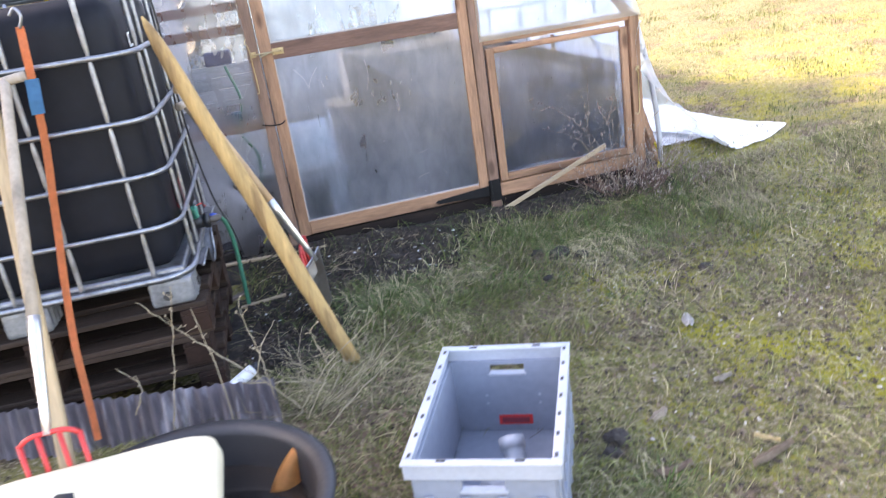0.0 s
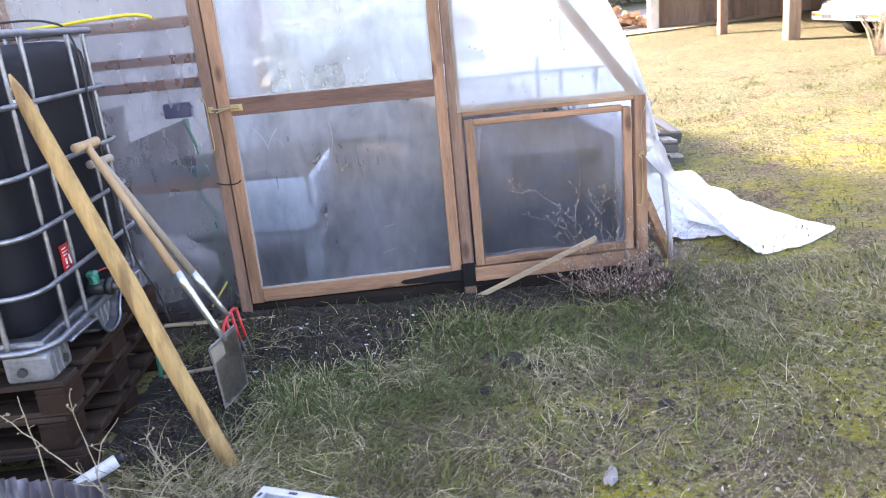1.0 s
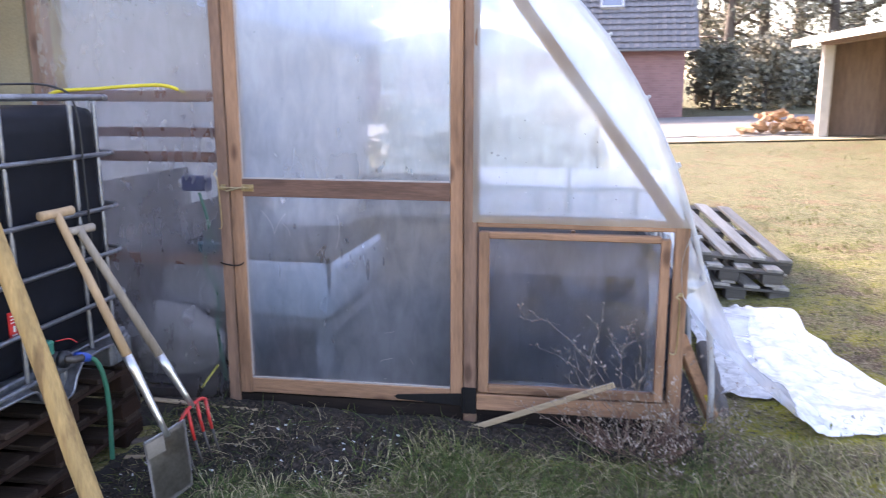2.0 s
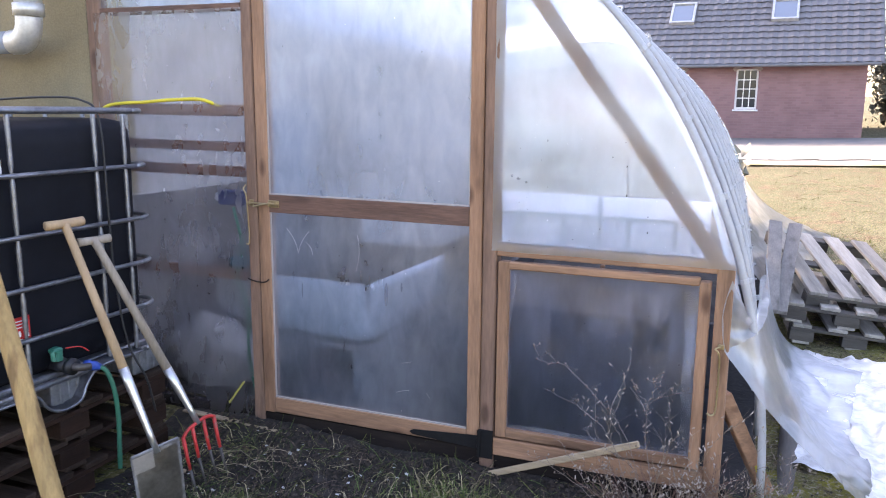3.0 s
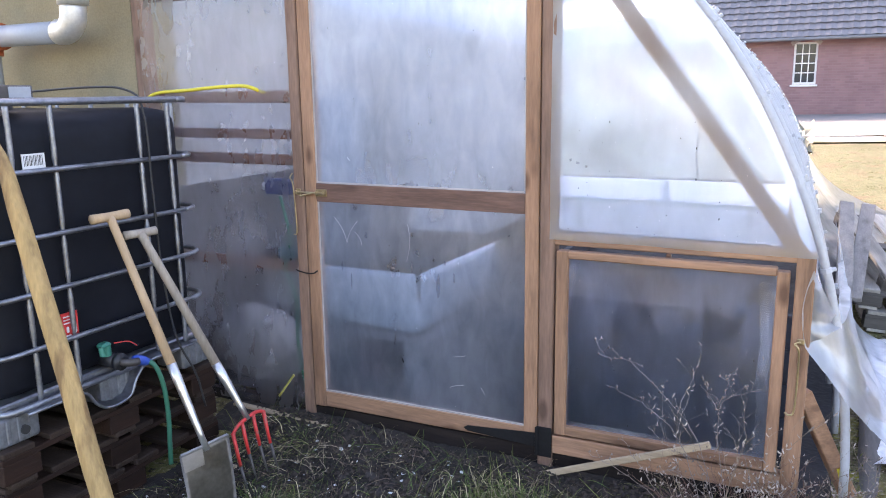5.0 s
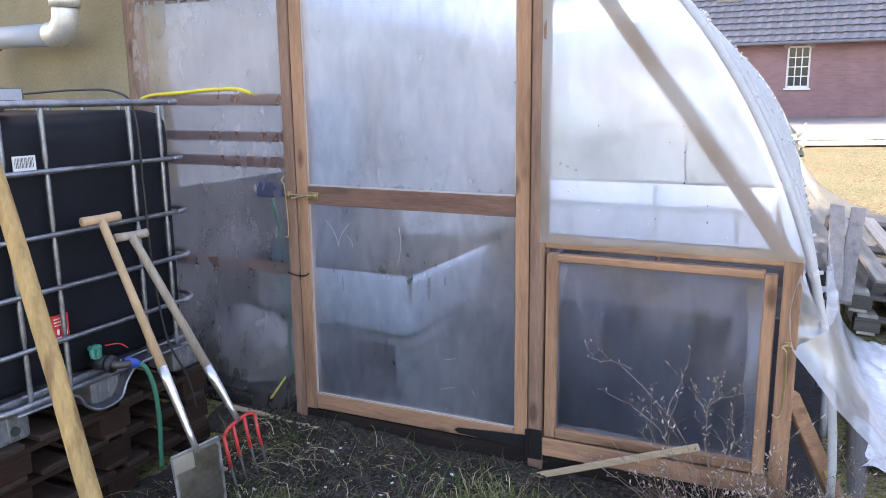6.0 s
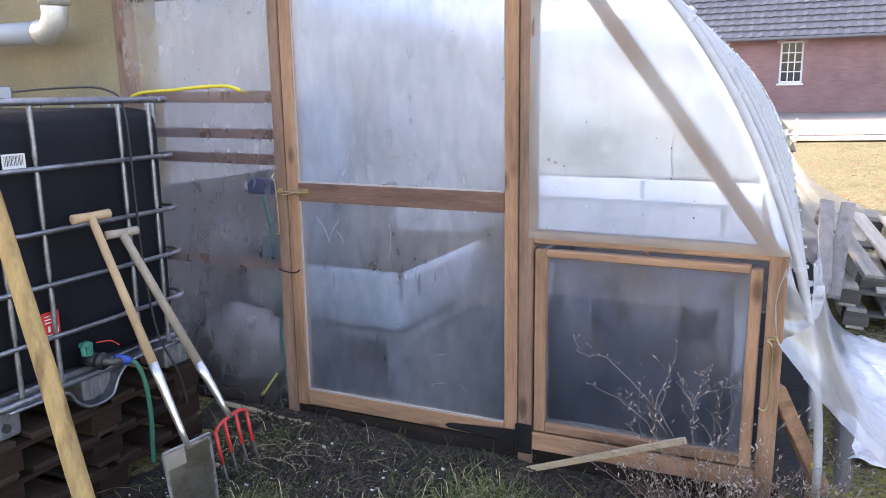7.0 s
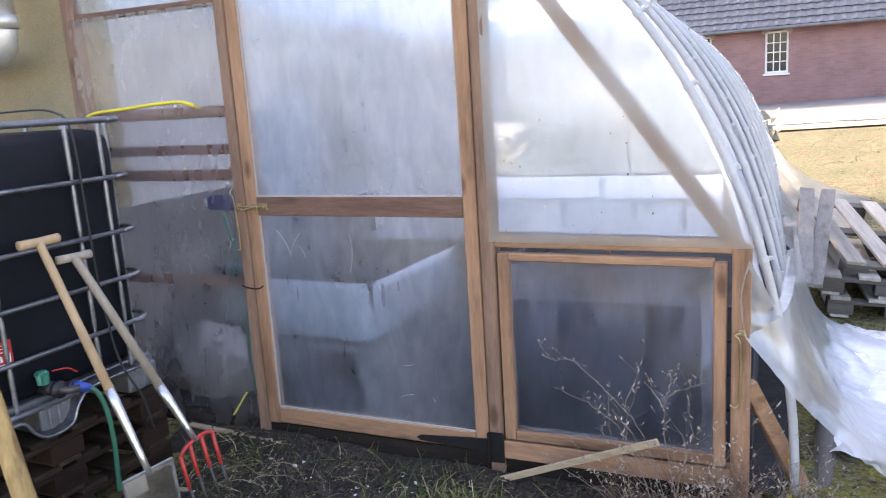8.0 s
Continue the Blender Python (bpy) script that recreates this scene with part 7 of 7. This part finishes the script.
blades("dead_grass", "dull and dead grass beside the tunnel", 22000, RIGHT, 0.04, 0.004, 1.0, G_FAR, 5, 0.1, 0, 0.7)
blades("grass", "lawn further off", 5000, FAR, 0.03, 0.010, 0.9, G_FAR, 6, 0.1, 0, 0.6)


def tufts(seed, name, label, material, share, stretch):
    rnd = np.random.RandomState(seed)
    verts, faces = [], []
    spots = [(0.52, -0.78, 0.13, 420), (0.95, -0.38, 0.10, 300), (1.12, -0.30, 0.12, 420), (1.38, -0.34, 0.09, 260), (0.30, -0.98, 0.10, 260), (0.72, -0.95, 0.10, 240), (1.05, -0.75, 0.09, 260), (0.12, -1.05, 0.08, 160), (2.25, -0.38, 0.10, 260), (1.62, -0.62, 0.09, 200), (0.42, -1.35, 0.09, 200), (1.50, -1.15, 0.07, 160), (0.98, -1.62, 0.07, 150), (1.14, -2.28, 0.08, 240), (0.55, -1.62, 0.08, 180), (0.38, -0.62, 0.12, 420), (0.62, -0.62, 0.12, 380), (0.80, -0.52, 0.11, 340), (1.25, -0.22, 0.10, 260), (0.18, -0.85, 0.10, 200), (1.75, -0.40, 0.08, 180), (0.90, -1.2, 0.07, 160)]
    for cx, cy, L0, n in spots:
        for _ in range(int(n * share)):
            r, a = abs(rnd.normal(0, 0.075)), rnd.uniform(0, 6.28)
            x, y = cx + r * math.cos(a), cy + r * math.sin(a)
            if not free_ground(x, y) or rnd.uniform(0, 1) < 0.70 * litter_patch(x, y):
                continue
            z = gn(x, y) - 0.004
            L, w = L0 * stretch * rnd.uniform(0.5, 1.2), 0.0024
            a += rnd.normal(0, 0.6)
            b = rnd.uniform(0.55, 1.35)
            dx, dy = math.cos(a), math.sin(a)
            sx, sy = -dy * w / 2, dx * w / 2
            p1 = (x + dx * L * 0.42 * b, y + dy * L * 0.42 * b, z + L * (0.62 - 0.2 * b))
            p2 = (x + dx * L * b, y + dy * L * b, z + L * max(0.06, 0.95 - 0.75 * b))
            k = len(verts)
            verts += [(x - sx, y - sy, z), (x + sx, y + sy, z), (p1[0] + sx, p1[1] + sy, p1[2]), (p1[0] - sx, p1[1] - sy, p1[2]), p2]
            faces += [(k, k + 1, k + 2, k + 3), (k + 3, k + 2, k + 4)]
    tagged(cloud(name, verts, faces, material, name), label, "grass", kind="stuff")


tufts(31, "grass_tufts", "taller green grass tufts near the greenhouse door", G_TUFT, 0.60, 1.05)
tufts(32, "dead_grass", "dry straw blades among the taller tufts", G_STRAW, 0.16, 1.4)


def bits(name, label, n, region, size, thick, material, seed, where=None, category="litter"):
    """Small flat or lumpy fragments lying on the ground."""
    rnd = np.random.RandomState(seed)
    x0, x1, y0, y1 = region
    verts, faces = [], []
    made = tries = 0
    while made < n and tries < 60 * n:
        tries += 1
        x, y = rnd.uniform(x0, x1), rnd.uniform(y0, y1)
        if not free_ground(x, y) or (where and rnd.uniform(0, 1) > where(x, y)):
            continue
        made += 1
        s = size * rnd.uniform(0.4, 1.3)
        e1 = rnd.normal(0, 1, 3) * (1, 1, 0.25)
        e1 /= np.linalg.norm(e1)
        e2 = np.cross((rnd.normal(0, 0.25), rnd.normal(0, 0.25), 1), e1)
        e2 /= np.linalg.norm(e2)
        e3 = np.cross(e1, e2)
        asp, th = rnd.uniform(0.35, 0.9), thick * rnd.uniform(0.6, 1.2)
        o = np.array((x, y, gn(x, y) + s * th * 0.5 + (0.016 if where else 0.004)))
        ring = [o + e1 * s * math.cos(q) * rnd.uniform(0.75, 1.15) + e2 * s * asp * math.sin(q) * rnd.uniform(0.75, 1.15) for q in np.arange(5) * 2 * math.pi / 5]
        k = len(verts)
        verts += [tuple(p) for p in ring] + [tuple(o + e3 * s * th), tuple(o - e3 * s * th * 0.5)]
        for i in range(5):
            j = (i + 1) % 5
            faces += [(k + i, k + j, k + 5), (k + j, k + i, k + 6)]
    tagged(cloud(name, verts, faces, material, name), label, category, kind="stuff")


def build_bare_soil():
    """Dark bare soil showing through the lawn, with a ragged edge."""
    nx, ny = 150, 70
    verts, faces = [], []
    for i in range(nx + 1):
        for j in range(ny + 1):
            x, y = -0.32 + 2.75 * i / nx, -1.22 + 1.23 * j / ny
            k = litter_patch(x, y) + 0.45 * noise.noise((x * 5, y * 5, 1)) + 0.35 * noise.noise((x * 14, y * 14, 2))
            verts.append((x, y, gn(x, y) + 0.012 * min(1.0, max(-1.0, 3 * (k - 0.38))) + 0.007 * noise.noise((x * 30, y * 30, 4))))
    for i in range(nx):
        for j in range(ny):
            a = i * (ny + 1) + j
            faces.append((a, a + ny + 1, a + ny + 2, a + 1))
    ob = cloud("bare_soil", verts, faces, mat("damp_soil", (0.022, 0.017, 0.014), rough=0.95, var=0.5, scale=12, fine=80, bump=0.8, second=(0.060, 0.043, 0.031), second_scale=18, second_cut=(0.52, 0.66)), "bare_soil")
    ob.data.polygons.foreach_set("use_smooth", [True] * len(faces))
    tagged(ob, "dark damp bare soil before the door and the pallets", "soil", kind="structure")


build_bare_soil()
bits("leaf_litter", "small brown dead leaves and bark crumbs scattered on the lawn", 5200, (-0.6, 4.2, -2.9, 0.0), 0.010, 0.3, mat("brown_litter", (0.15, 0.105, 0.075), rough=0.9, var=0.3, bump=0, island=0.55), 41)
bits("pale_chips", "small pale chips and dry leaf scraps on the lawn", 1500, (-0.6, 4.2, -2.9, 0.0), 0.008, 0.3, mat("pale_chip", (0.42, 0.38, 0.32), rough=0.85, var=0.2, bump=0, island=0.35), 42)
bits("soil_clods", "dark crumbly soil and rotten litter before the door", 5200, (-0.3, 2.2, -1.25, -0.03), 0.011, 0.7, mat("dark_clod", (0.033, 0.024, 0.019), rough=0.95, var=0.4, bump=0, island=0.6), 43, litter_patch)
bits("white_scraps", "whitish scraps and shell fragments in the bare soil", 150, (-0.1, 1.05, -0.75, -0.08), 0.010, 0.25, mat("white_scrap", (0.42, 0.42, 0.42), rough=0.8, var=0.15, bump=0, island=0.2), 44, litter_patch)


bits("leaf_litter", "red-brown rotten leaves and chips beside the pallets", 2600, (-0.12, 0.55, -1.45, -0.15), 0.013, 0.25, mat("red_brown_leaf", (0.075, 0.043, 0.032), rough=0.9, var=0.3, bump=0, island=0.6), 45)
bits("leaf_litter", "red-brown leaf litter between the tub and the crate", 2600, (0.10, 0.55, -2.3, -1.3), 0.012, 0.3, mat("rusty_leaf", (0.135, 0.082, 0.055), rough=0.9, var=0.3, bump=0, island=0.6), 47)
bits("white_scraps", "torn whitish scraps in the litter beside the pallets", 60, (-0.08, 0.30, -1.0, -0.30), 0.020, 0.2, mat("torn_paper", (0.60, 0.59, 0.58), rough=0.8, var=0.15, bump=0, island=0.2), 46)


def bark(x, y, L, w, rz, label, colour):
    b = thing("bark_piece", label, "bark", "bark pieces on the lawn")
    bm = bmesh.new()
    grid_sheet(bm, lambda u, v: Vector((L * (u - 0.5), w * (v - 0.5) * (0.6 + 0.5 * math.sin(math.pi * u) + 0.25 * noise.noise((u * 4, x, y))), 0.012 * math.sin(math.pi * v) + 0.006 * noise.noise((u * 6, v * 4, x)))), 12, 5)
    bmesh.ops.solidify(bm, geom=bm.faces[:], thickness=0.006)
    part("flake", bm, mat("bark_flake", colour, rough=0.9, var=0.3, scale=18, rand=0.2), b)
    b.matrix_basis = pose(x, y, gn(x, y) + 0.016, 0, 0, rz)


# small mossy clumps and crumbs that roughen the lawn
bits("moss_crumbs", "olive moss clumps roughening the lawn", 6500, (0.6, 4.2, -2.95, -0.3), 0.008, 0.8, mat("moss_crumb", (0.155, 0.15, 0.035), rough=0.95, var=0.3, bump=0, island=0.6), 51, category="moss")
bits("moss_crumbs", "dark brown crumbs of soil in the lawn", 5000, (0.4, 4.2, -2.95, -0.3), 0.009, 0.7, mat("soil_crumb", (0.055, 0.042, 0.03), rough=0.95, var=0.3, bump=0, island=0.5), 52, category="soil")
bark(1.27, -1.97, 0.085, 0.035, 35, "pale grey flake of bark on the moss", (0.36, 0.29, 0.22))
bark(1.47, -2.28, 0.17, 0.03, 18, "brown strip of bark on the moss", (0.22, 0.16, 0.11))
bark(1.19, -2.22, 0.13, 0.03, 4, "reddish strip of bark in the grass", (0.27, 0.18, 0.13))
bark(1.50, -2.21, 0.075, 0.014, -48, "yellowish splinter of wood on the moss", (0.55, 0.44, 0.24))
bark(1.57, -1.84, 0.08, 0.025, 12, "grey flake of bark in the grass", (0.34, 0.29, 0.23))
bark(1.65, -1.45, 0.10, 0.04, 70, "pale torn scrap of bark on the lawn", (0.48, 0.45, 0.42))


def clod(x, y, r, label, colour, seed):
    c = thing("soil_clod", label, "clod", "dark clods on the lawn")
    bm = bmesh.new()
    bmesh.ops.create_icosphere(bm, subdivisions=3, radius=1.0)
    for v in bm.verts:
        k = 1 + 0.35 * noise.noise(v.co * 1.7 + Vector((seed, 0, 0))) + 0.2 * noise.noise(v.co * 5 + Vector((seed, 3, 0)))
        v.co = Vector((v.co.x * r * k, v.co.y * r * 0.8 * k, max(v.co.z, -0.3) * r * 0.6 * k))
    part("lump", bm, mat("clod_soil", colour, rough=0.95, var=0.4, scale=30, bump=0.7), c)
    c.matrix_basis = pose(x, y, gn(x, y) + 0.006)


# the first two lumps are dark shade beside the crate; the others are soil
for _x, _y, _r, _s in ((1.10, -2.03, 0.045, 1), (1.06, -2.09, 0.03, 2), (1.42, -0.62, 0.06, 3), (1.34, -0.55, 0.045, 4), (1.52, -0.66, 0.035, 5), (1.30, -0.80, 0.03, 6), (1.95, -1.05, 0.03, 7), (0.66, -0.26, 0.035, 8), (0.74, -0.31, 0.03, 9), (0.55, -0.30, 0.025, 10)):
    clod(_x, _y, _r, "dark crumbly lump on the lawn, soil and two spots of shade", (0.035, 0.028, 0.024), _s)
